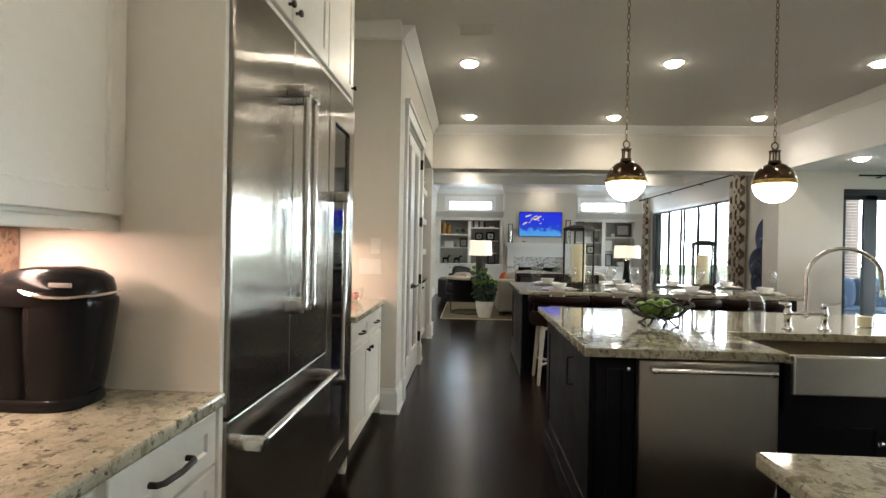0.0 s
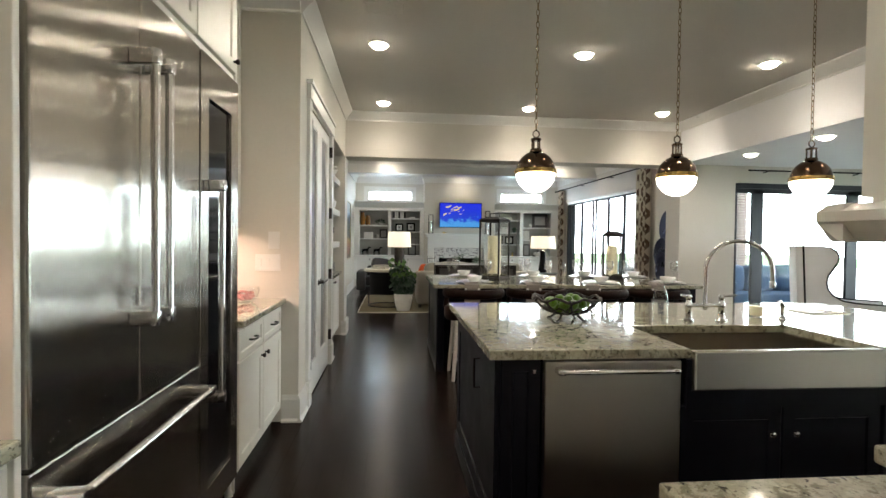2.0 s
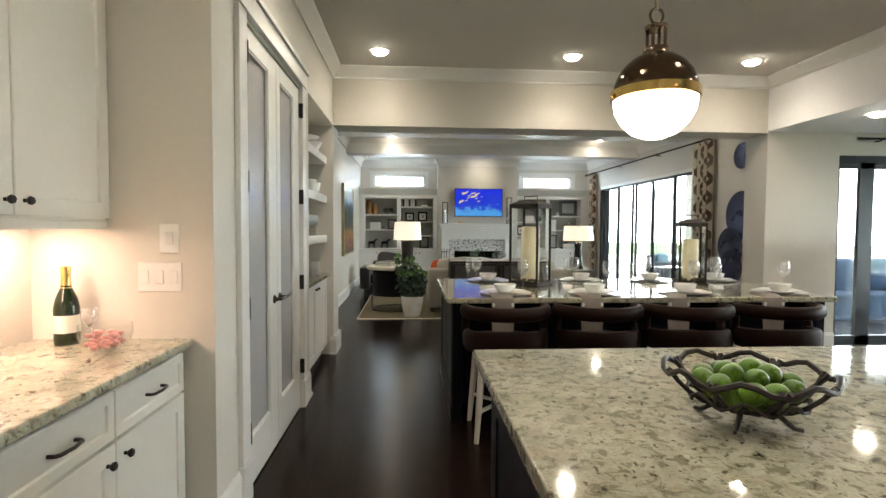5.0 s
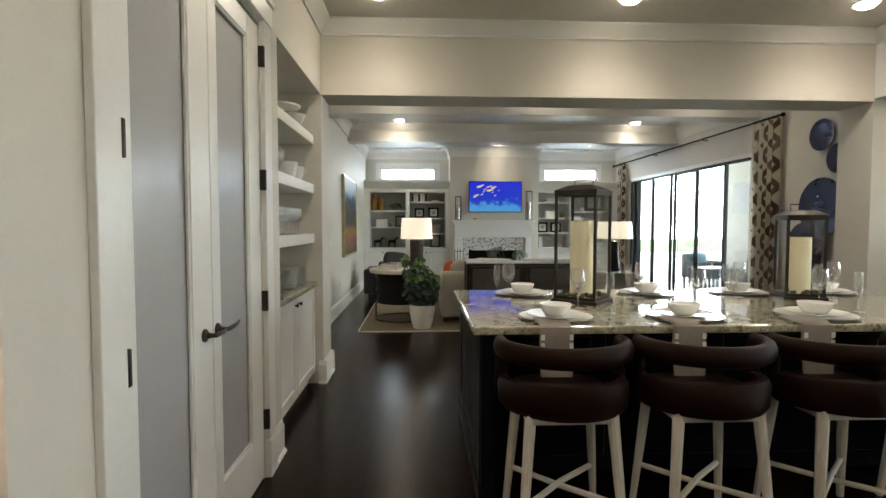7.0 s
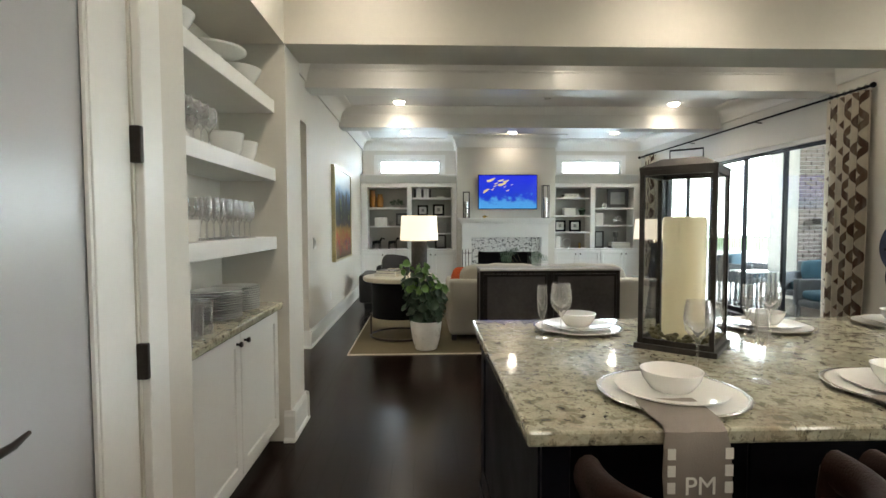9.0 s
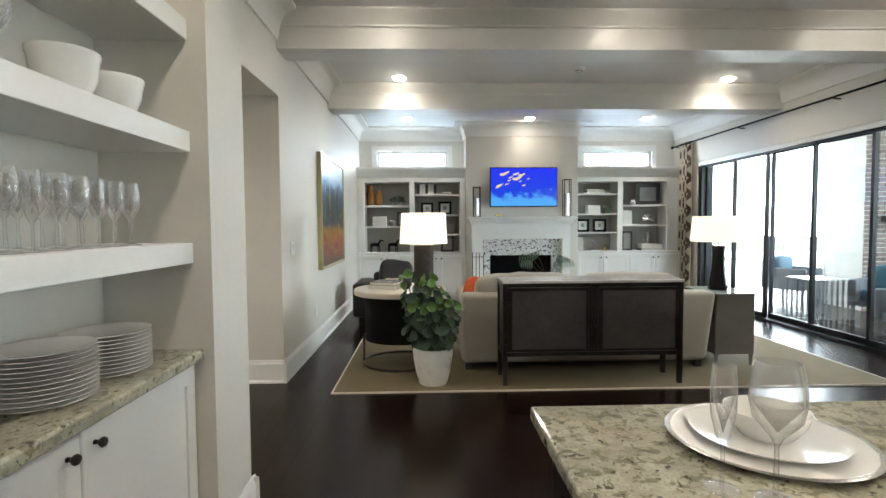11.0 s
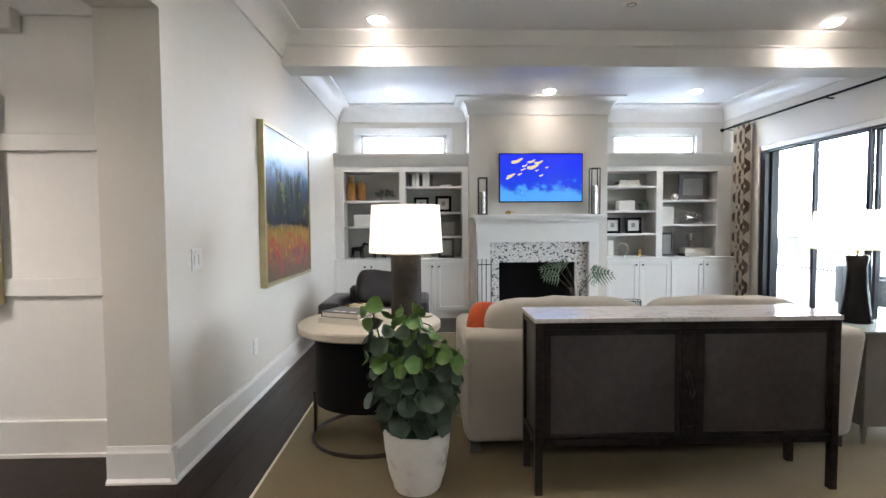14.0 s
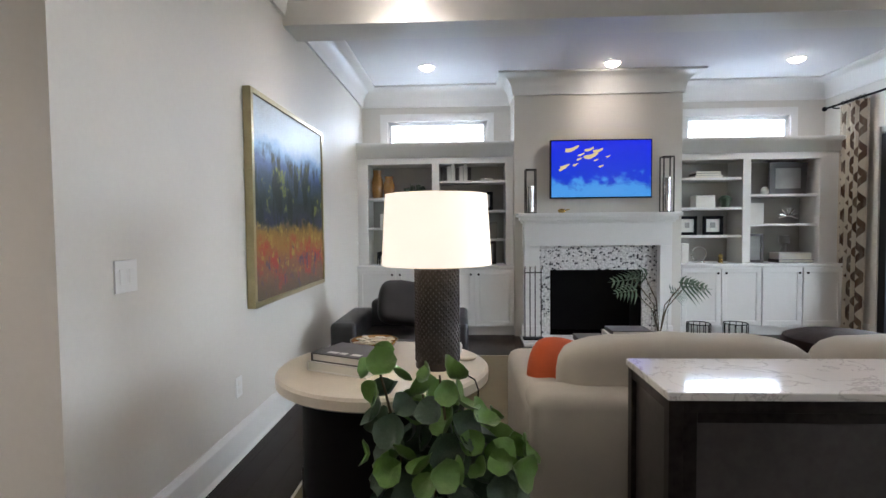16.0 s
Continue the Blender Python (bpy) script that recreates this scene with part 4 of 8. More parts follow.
part("head_cap", B((-0.58, -0.53, 4.28, 5.87, 2.58, 2.615), r=0.004), TRIM, casing)
structure("plinth_pantry", B((-0.58, -0.545, 4.3, 4.424, 0, 0.21), (-0.58, -0.545, 5.726, 5.85, 0, 0.21), r=0.004), TRIM, "white painted plinth blocks of the casing")

# open shelf niche with its low cupboard
for z, name in ((1.24, "shelf"), (1.665, "shelf"), (2.085, "shelf")):
    solo("niche_shelf", B((-0.988, -0.648, 6.063, 7.397, z, z + 0.078), r=0.003), TRIM, "thick white painted open wall shelf", "shelf", (-0.82, 6.73, z), "", "shelves in the niche")
lc = thing("niche_cupboard", (-0.82, 6.73, 0), "white painted low cupboard with two panelled doors", "cabinet")
part("body", B((-0.988, -0.67, 6.063, 7.397, 0.1, 0.862), (-0.988, -0.72, 6.063, 7.397, 0.0, 0.1)), TRIM, lc)
for y0, y1, ky in ((6.08, 6.735, 6.685), (6.741, 7.38, 6.79)):
    dd = part("door", hflat("y", y0, y1, 0.115, 0.85, -0.67, 1, 0.022, 0.065), TRIM, lc)
    knob(-0.648, ky, 0.80, 1, "x", dd)
worktop("countertop_niche", [(-0.989, -0.615, 6.063, 7.397, 0.864, 0.905)], "grey speckled granite counter in the shelf niche", (-0.8, 6.73, 0.864))


def stemware(x, y, z, h=0.2, r=0.037, flute=False, name="wine_glass", label="clear stemmed wine glass", group=""):
    t = thing(name, (x, y, z), label, "wine glass", group)
    k = h / 0.2
    if flute:
        prof = [(0.0, 0.001), (0.03, 0.001), (0.028, 0.004), (0.004, 0.01), (0.0035, 0.07 * k), (0.012, 0.085 * k), (0.021, 0.12 * k), (0.022, 0.16 * k), (0.019, 0.2 * k), (0.018, 0.2 * k), (0.0205, 0.16 * k), (0.0, 0.09 * k)]
    else:
        prof = [(0.0, 0.001), (0.034, 0.001), (0.031, 0.004), (0.005, 0.01), (0.0036, 0.08 * k), (0.012, 0.093 * k), (r * 0.86, 0.118 * k), (r, 0.145 * k), (r * 0.94, 0.175 * k), (r * 0.8, 0.2 * k), (r * 0.77, 0.2 * k), (r * 0.96, 0.145 * k), (0.0, 0.098 * k)]
    part("glass", lathe(prof, x, y, z, 22), STEMGLASS, t, "", True)
    return t


def tumbler(x, y, z, h=0.14, r=0.035):
    t = thing("tumbler", (x, y, z), "tall clear drinking glass on the niche counter", "glass", "tumblers in the niche")
    part("glass", lathe([(0.0, 0.001), (r * 0.85, 0.001), (r, h), (r - 0.003, h), (r * 0.82, 0.012), (0.0, 0.012)], x, y, z, 20), STEMGLASS, t, "", True)
    return t


def crockery(name, prof, x, y, z, label, category, mat=CHINA, n=32, group=""):
    t = thing(name, (x, y, z), label, category, group)
    part("body", lathe(prof, x, y, z, n), mat, t, "", True)
    return t


# top shelf: cake stand and bowls
crockery("cake_stand", [(0.0, 0.0), (0.075, 0.0), (0.07, 0.012), (0.03, 0.03), (0.024, 0.07), (0.04, 0.088), (0.13, 0.095), (0.155, 0.108), (0.157, 0.118), (0.14, 0.112), (0.0, 0.108)], -0.78, 6.82, 2.163, "white china cake stand on a pedestal", "cake stand")
crockery("serving_bowl", [(0.0, 0.0), (0.06, 0.0), (0.07, 0.01), (0.115, 0.09), (0.13, 0.118), (0.124, 0.118), (0.105, 0.085), (0.06, 0.018), (0.0, 0.015)], -0.78, 7.15, 2.163, "white flared china serving bowl", "bowl")
crockery("serving_bowl", [(0.0, 0.0), (0.08, 0.0), (0.12, 0.06), (0.14, 0.1), (0.134, 0.1), (0.11, 0.06), (0.07, 0.012), (0.0, 0.012)], -0.80, 6.32, 2.163, "wide white china bowl", "bowl")
# middle shelf: stemware and bowls
for j in range(2):
    for k in range(7):
        stemware(-0.735 - 0.1 * j, 6.14 + 0.082 * k + 0.03 * j, 1.743, 0.2, 0.038, False, "wine_glass", "clear round wine glass on the niche shelf", "glasses in the niche")
for y, h in ((6.88, 0.125), (7.10, 0.115)):
    crockery("deep_bowl", [(0.0, 0.0), (0.055, 0.0), (0.06, 0.006), (0.078, 0.05), (0.084, h - 0.02), (0.088, h - 0.012), (0.088, h), (0.083, h), (0.078, h - 0.03), (0.07, 0.05), (0.05, 0.012), (0.0, 0.012)], -0.75, y, 1.743, "deep white stacked china bowl", "bowl")
# lower shelf: cups and flutes
for y in (6.14, 6.30, 6.42):
    cup = thing("mug", (-0.74, y, 1.318), "white china mug with a round handle", "mug")
    part("body", lathe([(0.0, 0.0), (0.03, 0.0), (0.036, 0.01), (0.044, 0.05), (0.045, 0.095), (0.042, 0.095), (0.04, 0.05), (0.03, 0.012), (0.0, 0.012)], -0.74, y, 1.318, 24), CHINA, cup, "", True)
    part("handle", tube([(-0.74, y - 0.043, 1.395), (-0.74, y - 0.066, 1.39), (-0.74, y - 0.074, 1.365), (-0.74, y - 0.062, 1.343), (-0.74, y - 0.04, 1.338)], 0.005, 8), CHINA, cup, "", True)
for j in range(2):
    for k in range(8):
        stemware(-0.72 - 0.1 * j, 6.54 + 0.082 * k, 1.318, 0.205, 0.03, k % 3 == 2, "champagne_flute", "tall clear glass on the niche shelf", "glasses in the niche")
# counter: tumblers and stacks of plates
for j in range(3):
    for k in range(4):
        tumbler(-0.70 - 0.085 * j, 6.16 + 0.1 * k + 0.03 * j, 0.905, 0.15, 0.036)
for y, n in ((6.82, 12), (7.10, 11)):
    st = thing("plate_stack", (-0.80, y, 0.905), "stack of white china plates on the granite counter", "plates")
    for k in range(n):
        z = 0.905 + 0.0125 * k
        part("plate", lathe([(0.0, 0.0), (0.075, 0.0), (0.085, 0.004), (0.128, 0.011), (0.13, 0.0135), (0.085, 0.0075), (0.0, 0.006)], -0.80, y, z, 32), CHINA, st, "", True)


# ---- kitchen island with the sink ----
IX0, IX1, IY0, IY1 = 0.512, 3.35, 2.234, 3.77
it = thing("countertop_island", (1.93, 3.0, 0.88), "polished cream granite island top with dark flecks", "countertop")
SX0, SX1, SY1 = 1.375, 2.265, 2.80
part("slab", prism([(IX0, IY0), (SX0, IY0), (SX0, SY1), (SX1, SY1), (SX1, IY0), (IX1, IY0), (IX1, IY1), (IX0, IY1)], 0.88, 0.92), GRANITE, it)
ic = thing("island_cabinet", (0.67, 3.0, 0), "black-navy painted island end cabinet with panelled side", "cabinet")
part("body", B((0.56, 0.735, 2.28, 3.5, 0.1, 0.88), (0.6, 0.735, 2.34, 3.46, 0, 0.1)), NAVY, ic)
part("end_panel", hflat("y", 2.275, 3.505, 0.105, 0.875, 0.56, -1, 0.018, 0.09), NAVY, ic)
part("front_panel", hflat("x", 0.565, 0.733, 0.105, 0.875, 2.28, -1, 0.02, 0.05), NAVY, ic)
part("plinth", B((0.532, 0.56, 2.275, 3.52, 0.0, 0.11), (0.532, 0.735, 2.262, 2.28, 0.0, 0.1), r=0.004), NAVY, ic)
part("pull", tube([(0.545, 2.64, 0.65), (0.515, 2.64, 0.65), (0.513, 2.64, 0.72), (0.515, 2.64, 0.79), (0.545, 2.64, 0.79)], 0.006, 8), BRONZE, ic, "dark bronze bar pull", True)
part("latch", B((0.695, 0.712, 2.25, 2.262, 0.815, 0.835), r=0.004), CHROME, ic, "small bright latch")
dw = thing("dishwasher", (1.09, 2.5, 0), "stainless steel dishwasher built into the island", "dishwasher")
part("body", B((0.745, 1.345, 2.285, 2.85, 0.1, 0.878), (0.75, 1.34, 2.36, 2.85, 0.0, 0.1)), BLACKP, dw)
part("door", B((0.747, 1.342, 2.245, 2.284, 0.11, 0.868), r=0.005), STEEL_D, dw)
hb = tube([(0.785, 2.195, 0.835), (1.305, 2.195, 0.835)], 0.011, 12)
merge(hb, B((0.788, 0.818, 2.185, 2.245, 0.823, 0.848), (1.272, 1.302, 2.185, 2.245, 0.823, 0.848), r=0.005))
part("handle", hb, HANDLE, dw, "polished tubular steel handle", True)
sc = thing("sink_cabinet", (1.88, 2.6, 0), "black-navy painted cabinet under the apron sink", "cabinet")
part("body", B((1.35, 2.31, 2.285, 2.9, 0.1, 0.66), (1.35, 2.31, 2.36, 2.9, 0.0, 0.1), (1.35, 1.37, 2.285, 2.9, 0.66, 0.878), (2.275, 2.31, 2.285, 2.9, 0.66, 0.878)), NAVY, sc)
for x0, x1, kx in ((1.355, 1.822, 1.765), (1.828, 2.3, 1.875)):
    dd = part("door", hflat("x", x0, x1, 0.11, 0.66, 2.285, -1, 0.02, 0.06), NAVY, sc)
    knob(kx, 2.265, 0.54, -1, "y", dd, CHROME)
part("top_rail", B((1.356, 2.299, 2.226, 2.2445, 0.664, 0.743), (1.356, 1.376, 2.226, 2.2445, 0.743, 0.876), (2.264, 2.299, 2.226, 2.2445, 0.743, 0.876)), NAVY, sc)
sk = thing("apron_sink", (1.885, 2.5, 0.66), "brushed stainless steel apron-front farmhouse sink", "sink")
part("apron", B((1.378, 2.262, 2.205, 2.245, 0.745, 0.915), r=0.008, seg=3), STEEL_H, sk, "flat brushed apron front")
part("basin", B((1.38, 2.26, 2.245, 2.26, 0.67, 0.903), (1.38, 2.26, 2.79, 2.802, 0.67, 0.879), (1.38, 1.394, 2.26, 2.79, 0.67, 0.879), (2.246, 2.26, 2.26, 2.79, 0.67, 0.879), (1.38, 2.26, 2.245, 2.8, 0.662, 0.672)), STEEL_H, sk, "deep rectangular basin")
part("drain", lathe([(0.0, 0.001), (0.04, 0.003), (0.045, 0.0)], 1.88, 2.55, 0.672, 20), CHROME, sk)
rc = thing("island_cabinet", (2.86, 3.0, 0), "black-navy painted island cabinet beside the sink", "cabinet")
part("body", B((2.314, 3.3, 2.285, 3.5, 0.1, 0.878), (2.314, 3.25, 2.36, 3.46, 0.0, 0.1)), NAVY, rc)
for x0, x1 in ((2.318, 2.805), (2.811, 3.295)):
    dd = part("door", hflat("x", x0, x1, 0.11, 0.7, 2.285, -1, 0.02, 0.06), NAVY, rc)
    knob((x0 + x1) / 2 + 0.17, 2.265, 0.64, -1, "y", dd, CHROME)
    dd = part("drawer", hflat("x", x0, x1, 0.712, 0.866, 2.285, -1, 0.02, 0.04), NAVY, rc)
    knob((x0 + x1) / 2, 2.265, 0.79, -1, "y", dd, CHROME)
bc = thing("island_cabinet", (1.58, 3.2, 0), "black-navy painted island back cabinet", "cabinet")
part("body", B((0.74, 2.31, 2.92, 3.5, 0.1, 0.878), (0.74, 2.31, 2.95, 3.44, 0.0, 0.1)), NAVY, bc)
for k in range(3):
    part("back_panel", hflat("x", 0.79 + 0.53 * k, 1.31 + 0.53 * k, 0.105, 0.875, 3.5, 1, 0.018, 0.08), NAVY, bc)

fa = thing("bridge_faucet", (1.9, 2.95, 0.92), "polished nickel bridge faucet with a high arched spout", "faucet")
FX, FY = 1.9, 2.95
for s in (-1, 1):
    post = lathe([(0.0, 0.0), (0.03, 0.0), (0.03, 0.006), (0.02, 0.014), (0.017, 0.03), (0.016, 0.07), (0.02, 0.078), (0.02, 0.1), (0.015, 0.108), (0.014, 0.13), (0.018, 0.136), (0.016, 0.15), (0.0, 0.152)], FX + s * 0.1, FY, 0.92, 18)
    part("valve", post, CHROME, fa, "", True)
    part("lever", tube([(FX + s * 0.1, FY, 1.062), (FX + s * 0.135, FY - 0.02, 1.066), (FX + s * 0.165, FY - 0.035, 1.072)], [0.008, 0.007, 0.006], 8), CHROME, fa, "", True)
part("bridge", tube([(FX - 0.1, FY, 1.008), (FX + 0.1, FY, 1.008)], 0.011, 12), CHROME, fa, "", True)
arc = [(FX, FY, 0.985), (FX, FY, 1.215)] + [(FX + 0.165 - 0.165 * math.cos(a), FY - 0.05 * (1 - math.cos(a)), 1.215 + 0.165 * math.sin(a)) for a in [math.pi * k / 16 for k in range(1, 17)]] + [(FX + 0.333, FY - 0.1, 1.15)]
part("spout", tube(arc, 0.0115, 12), CHROME, fa, "tall arched spout", True)
part("spout_collar", lathe([(0.013, 0.0), (0.018, 0.004), (0.018, 0.03), (0.013, 0.036)], FX, FY, 0.99, 16), CHROME, fa, "", True)
part("spray_tip", lathe([(0.0, 0.0), (0.015, 0.0), (0.016, 0.03), (0.012, 0.04)], FX + 0.333, FY - 0.1, 1.12, 14), CHROME, fa, "", True)
sd = thing("soap_glass", (2.33, 3.1, 0.92), "short glass of pale soap beside the faucet", "glass")
part("glass", lathe([(0.0, 0.0), (0.038, 0.0), (0.044, 0.09), (0.041, 0.09), (0.036, 0.006), (0.0, 0.006)], 2.33, 3.1, 0.92, 22), CLEAR, sd, "", True)
part("soap", lathe([(0.0, 0.007), (0.035, 0.007), (0.039, 0.065), (0.0, 0.065)], 2.33, 3.1, 0.92, 18), WAX, sd, "", True)
sp = thing("soap_dispenser", (2.38, 3.0, 0.92), "polished nickel soap pump beside the sink", "soap dispenser")
part("pump", lathe([(0.0, 0.0), (0.024, 0.0), (0.02, 0.012), (0.012, 0.02), (0.011, 0.06), (0.015, 0.07), (0.014, 0.095), (0.0, 0.1)], 2.42, 3.0, 0.92, 16), CHROME, sp, "", True)
part("nozzle", tube([(2.42, 3.0, 1.005), (2.40, 2.99, 1.03), (2.36, 2.97, 1.022)], 0.007, 8), CHROME, sp, "", True)
cf = thing("glass_carafe", (1.79, 3.235, 0.92), "small clear glass carafe with a narrow neck", "carafe")
part("body", lathe([(0.0, 0.001), (0.042, 0.001), (0.044, 0.01), (0.044, 0.11), (0.036, 0.135), (0.022, 0.155), (0.021, 0.185), (0.026, 0.2), (0.024, 0.2), (0.019, 0.185), (0.02, 0.155), (0.041, 0.11), (0.041, 0.012), (0.0, 0.01)], 1.79, 3.235, 0.92, 24), CLEAR, cf, "", True)
bk = thing("booklet", (2.9, 3.27, 0.92), "white open booklet lying on the island", "booklet")
part("cover", B((2.76, 3.04, 3.18, 3.38, 0.9205, 0.925)), PAPER, bk)
part("page", B((2.77, 2.9, 3.19, 3.37, 0.925, 0.929)), WHITEORN, bk)
part("pen", tube([(2.92, 3.24, 0.931), (3.02, 3.3, 0.931)], 0.005, 8), BRONZE, bk, "dark pen", True)

# wire bowl of limes
LX, LY, LZ = 1.1, 3.0, 0.92
lb = thing("lime_bowl", (LX, LY, LZ), "open black branch-work metal bowl on twig feet", "bowl")
rnd = random.Random(11)


def bowl_pt(a, s):
    r = 0.06 + 0.115 * s ** 0.75
    return (LX + r * math.cos(a) * 1.08, LY + r * math.sin(a), LZ + 0.04 + 0.085 * s ** 1.5)


for k in range(16):
    a = 2 * math.pi * k / 16
    b = a + (0.28 if k % 2 else -0.22)
    pts = [bowl_pt(a + (b - a) * s, s) for s in (0.0, 0.25, 0.5, 0.75, 1.0)]
    part("branch", tube(pts, [0.006, 0.0055, 0.006, 0.006, 0.0075], 6), LANTERN, lb, "", True)
for s, r in ((0.0, 0.006), (0.45, 0.005), (1.0, 0.0075)):
    ring = []
    for k in range(40):
        x, y, z = bowl_pt(2 * math.pi * k / 40, s)
        ring.append((x + rnd.uniform(-0.004, 0.004), y + rnd.uniform(-0.004, 0.004), z + (0.012 * math.sin(k * 2 * math.pi * 8 / 40) if s else 0)))
    part("ring", tube(ring, r, 6, closed=True), LANTERN, lb, "", True)
part("base_plate", lathe([(0.0, 0.035), (0.06, 0.037), (0.063, 0.042), (0.0, 0.04)], LX, LY, LZ, 20), LANTERN, lb)
for k in range(4):
    a = math.pi / 4 + k * math.pi / 2
    c, s = math.cos(a), math.sin(a)
    part("foot", tube([(LX + 0.07 * c, LY + 0.07 * s, LZ + 0.048), (LX + 0.07 * c, LY + 0.07 * s, LZ + 0.03), (LX + 0.1 * c, LY + 0.1 * s, LZ + 0.006), (LX + 0.12 * c, LY + 0.12 * s, LZ + 0.006)], [0.007, 0.007, 0.006, 0.005], 6), LANTERN, lb, "", True)
for k in range(22):
    lay = 0 if k < 7 else (1 if k < 17 else 2)
    n, i, rr = ((7, k, 0.062), (10, k - 7, 0.1), (5, k - 17, 0.048))[lay]
    a = 2 * math.pi * i / n + lay * 0.4 + rnd.uniform(-0.1, 0.1)
    z = LZ + (0.07, 0.098, 0.118)[lay] + rnd.uniform(-0.004, 0.004)
    bm = ball(0, 0, 0, 0.027, 3, (1.18, 1, 1))
    for v in bm.verts:
        if v.co.x > 0.027:
            v.co.x += 0.004
    x, y = LX + rr * math.cos(a), LY + rr * math.sin(a)
    bmesh.ops.transform(bm, matrix=pose(x, y, z, rnd.uniform(0, 90), rnd.uniform(-40, 40), rnd.uniform(0, 360)), verts=bm.verts)
    solo("lime", bm, LIME, "fresh green lime in the branch bowl", "lime", (x, y, z - 0.03), "", "limes", True)


def pendant(x, y):
    t = thing("pendant_lamp", (x, y, 1.665), "dark bronze dome pendant with opal glass and brass band", "pendant lamp", "pendants over the island")
    part("opal_glass", lathe([(0.0, 0.0), (0.03, 0.002), (0.065, 0.016), (0.095, 0.045), (0.114, 0.08), (0.119, 0.115)], x, y, 1.667, 36), LAMPGLASS, t, "glowing opal glass half-globe", True)
    part("band", lathe([(0.121, 0.0), (0.126, 0.002), (0.126, 0.028), (0.121, 0.03)], x, y, 1.78, 36), BRASS, t, "aged brass band", True)
    part("dome", lathe([(0.119, 0.03), (0.116, 0.05), (0.104, 0.08), (0.085, 0.105), (0.062, 0.124), (0.04, 0.134), (0.037, 0.14), (0.035, 0.15)], x, y, 1.78, 36), PBRONZE, t, "polished dark bronze dome", True)
    part("cap", lathe([(0.0, 0.0), (0.03, 0.0), (0.033, 0.006), (0.033, 0.012), (0.026, 0.016), (0.01, 0.02), (0.0, 0.022)], x, y, 1.985, 20), PBRONZE, t, "", True)
    part("neck_plate", lathe([(0.0, 0.0), (0.036, 0.0), (0.036, 0.008), (0.0, 0.008)], x, y, 1.925, 20), PBRONZE, t, "", True)
    for k in range(4):
        a = math.pi / 4 + k * math.pi / 2
        part("rod", tube([(x + 0.026 * math.cos(a), y + 0.026 * math.sin(a), 1.93), (x + 0.026 * math.cos(a), y + 0.026 * math.sin(a), 1.988)], 0.005, 8), PBRONZE, t, "", True)
    for k in range(4):
        a = k * math.pi / 2
        part("thumb_screw", ball(x + 0.13 * math.cos(a), y + 0.13 * math.sin(a), 1.793, 0.007, 1), BRASS, t, "", True)
    part("ring", tube([(x + 0.02 * math.cos(a), y, 2.027 + 0.022 * math.sin(a)) for a in [2 * math.pi * k / 14 for k in range(14)]], 0.004, 6, closed=True), PBRONZE, t, "", True)
    z, k = 2.048, 0
    while z < KC - 0.05:
        c, s = (1, 0) if k % 2 else (0, 1)
        pts = [(x + 0.009 * math.cos(a) * c, y + 0.009 * math.cos(a) * s, z + 0.02 + 0.022 * math.sin(a)) for a in [2 * math.pi * q / 10 for q in range(10)]]
        part("chain_link", tube(pts, 0.0028, 5, closed=True), CHAIN, t, "", True)
        z, k = z + 0.037, k + 1
    part("canopy", lathe([(0.0, -0.04), (0.012, -0.04), (0.03, -0.028), (0.062, -0.02), (0.066, 0.0)], x, y, KC, 28), PBRONZE, t, "", True)
    return t


p0 = pendant(0.985, 3.28)
copy_thing(p0, pose(1.915, 3.3, 1.665))
copy_thing(p0, pose(2.845, 3.3, 1.665))

# ---- range wall: counter and mantel hood ----
worktop("countertop_range", [(0.62, 1.19, 0.472, 1.12, 0.882, 0.92)], "thick cream granite counter beside the range", (0.9, 0.8, 0.88))
rb = thing("base_cabinet", (0.92, 0.78, 0), "cream painted base cabinet beside the range", "cabinet")
part("body", B((0.66, 1.185, 0.472, 1.06, 0.1, 0.88), (0.7, 1.185, 0.472, 1.0, 0, 0.1)), CAB, rb)
for z0, z1 in ((0.69, 0.86), (0.41, 0.68), (0.11, 0.40)):
    dd = part("drawer", hflat("x", 0.68, 1.18, z0, z1, 1.06, 1, 0.022, 0.045), CAB, rb)
    pull(0.93, 1.082, (z0 + z1) / 2, 0.12, 1, "y", dd)
worktop("countertop_range_end", [(1.194, 1.5, 0.472, 1.245, 0.882, 0.925)], "cream granite counter bumped out round the range", (1.35, 0.9, 0.88))
re = thing("base_cabinet", (1.35, 0.83, 0), "cream painted pilaster cabinet beside the range", "cabinet")
part("body", B((1.2, 1.49, 0.472, 1.2, 0.0, 0.88)), CAB, re)
part("door", hflat("x", 1.21, 1.48, 0.12, 0.86, 1.2, 1, 0.02, 0.05), CAB, re)
rg = thing("range_cooker", (1.97, 0.85, 0), "stainless steel range cooker", "cooker")
part("body", B((1.505, 2.43, 0.472, 1.17, 0.1, 0.92), (1.52, 2.41, 0.5, 1.1, 0.0, 0.1)), STEEL, rg)
part("oven_door", B((1.52, 2.415, 1.17, 1.205, 0.2, 0.75), r=0.005), STEEL, rg)
part("grate", B(*[(1.55 + 0.085 * k, 1.565 + 0.085 * k, 0.52, 1.1, 0.92, 0.945) for k in range(11)]), FIREBLACK, rg, "black iron grate")
hoodt = thing("range_hood", (1.6, 0.7, 1.38), "white painted mantel range hood with moulded ledge", "range hood")
part("chimney", B((0.80, 3.1, 0.472, 0.88, 1.385, 3.12)), CAB, hoodt)
part("chimney_panel", hflat("x", 0.80, 1.9, 1.44, 3.1, 0.88, 1, 0.02, 0.09), CAB, hoodt)
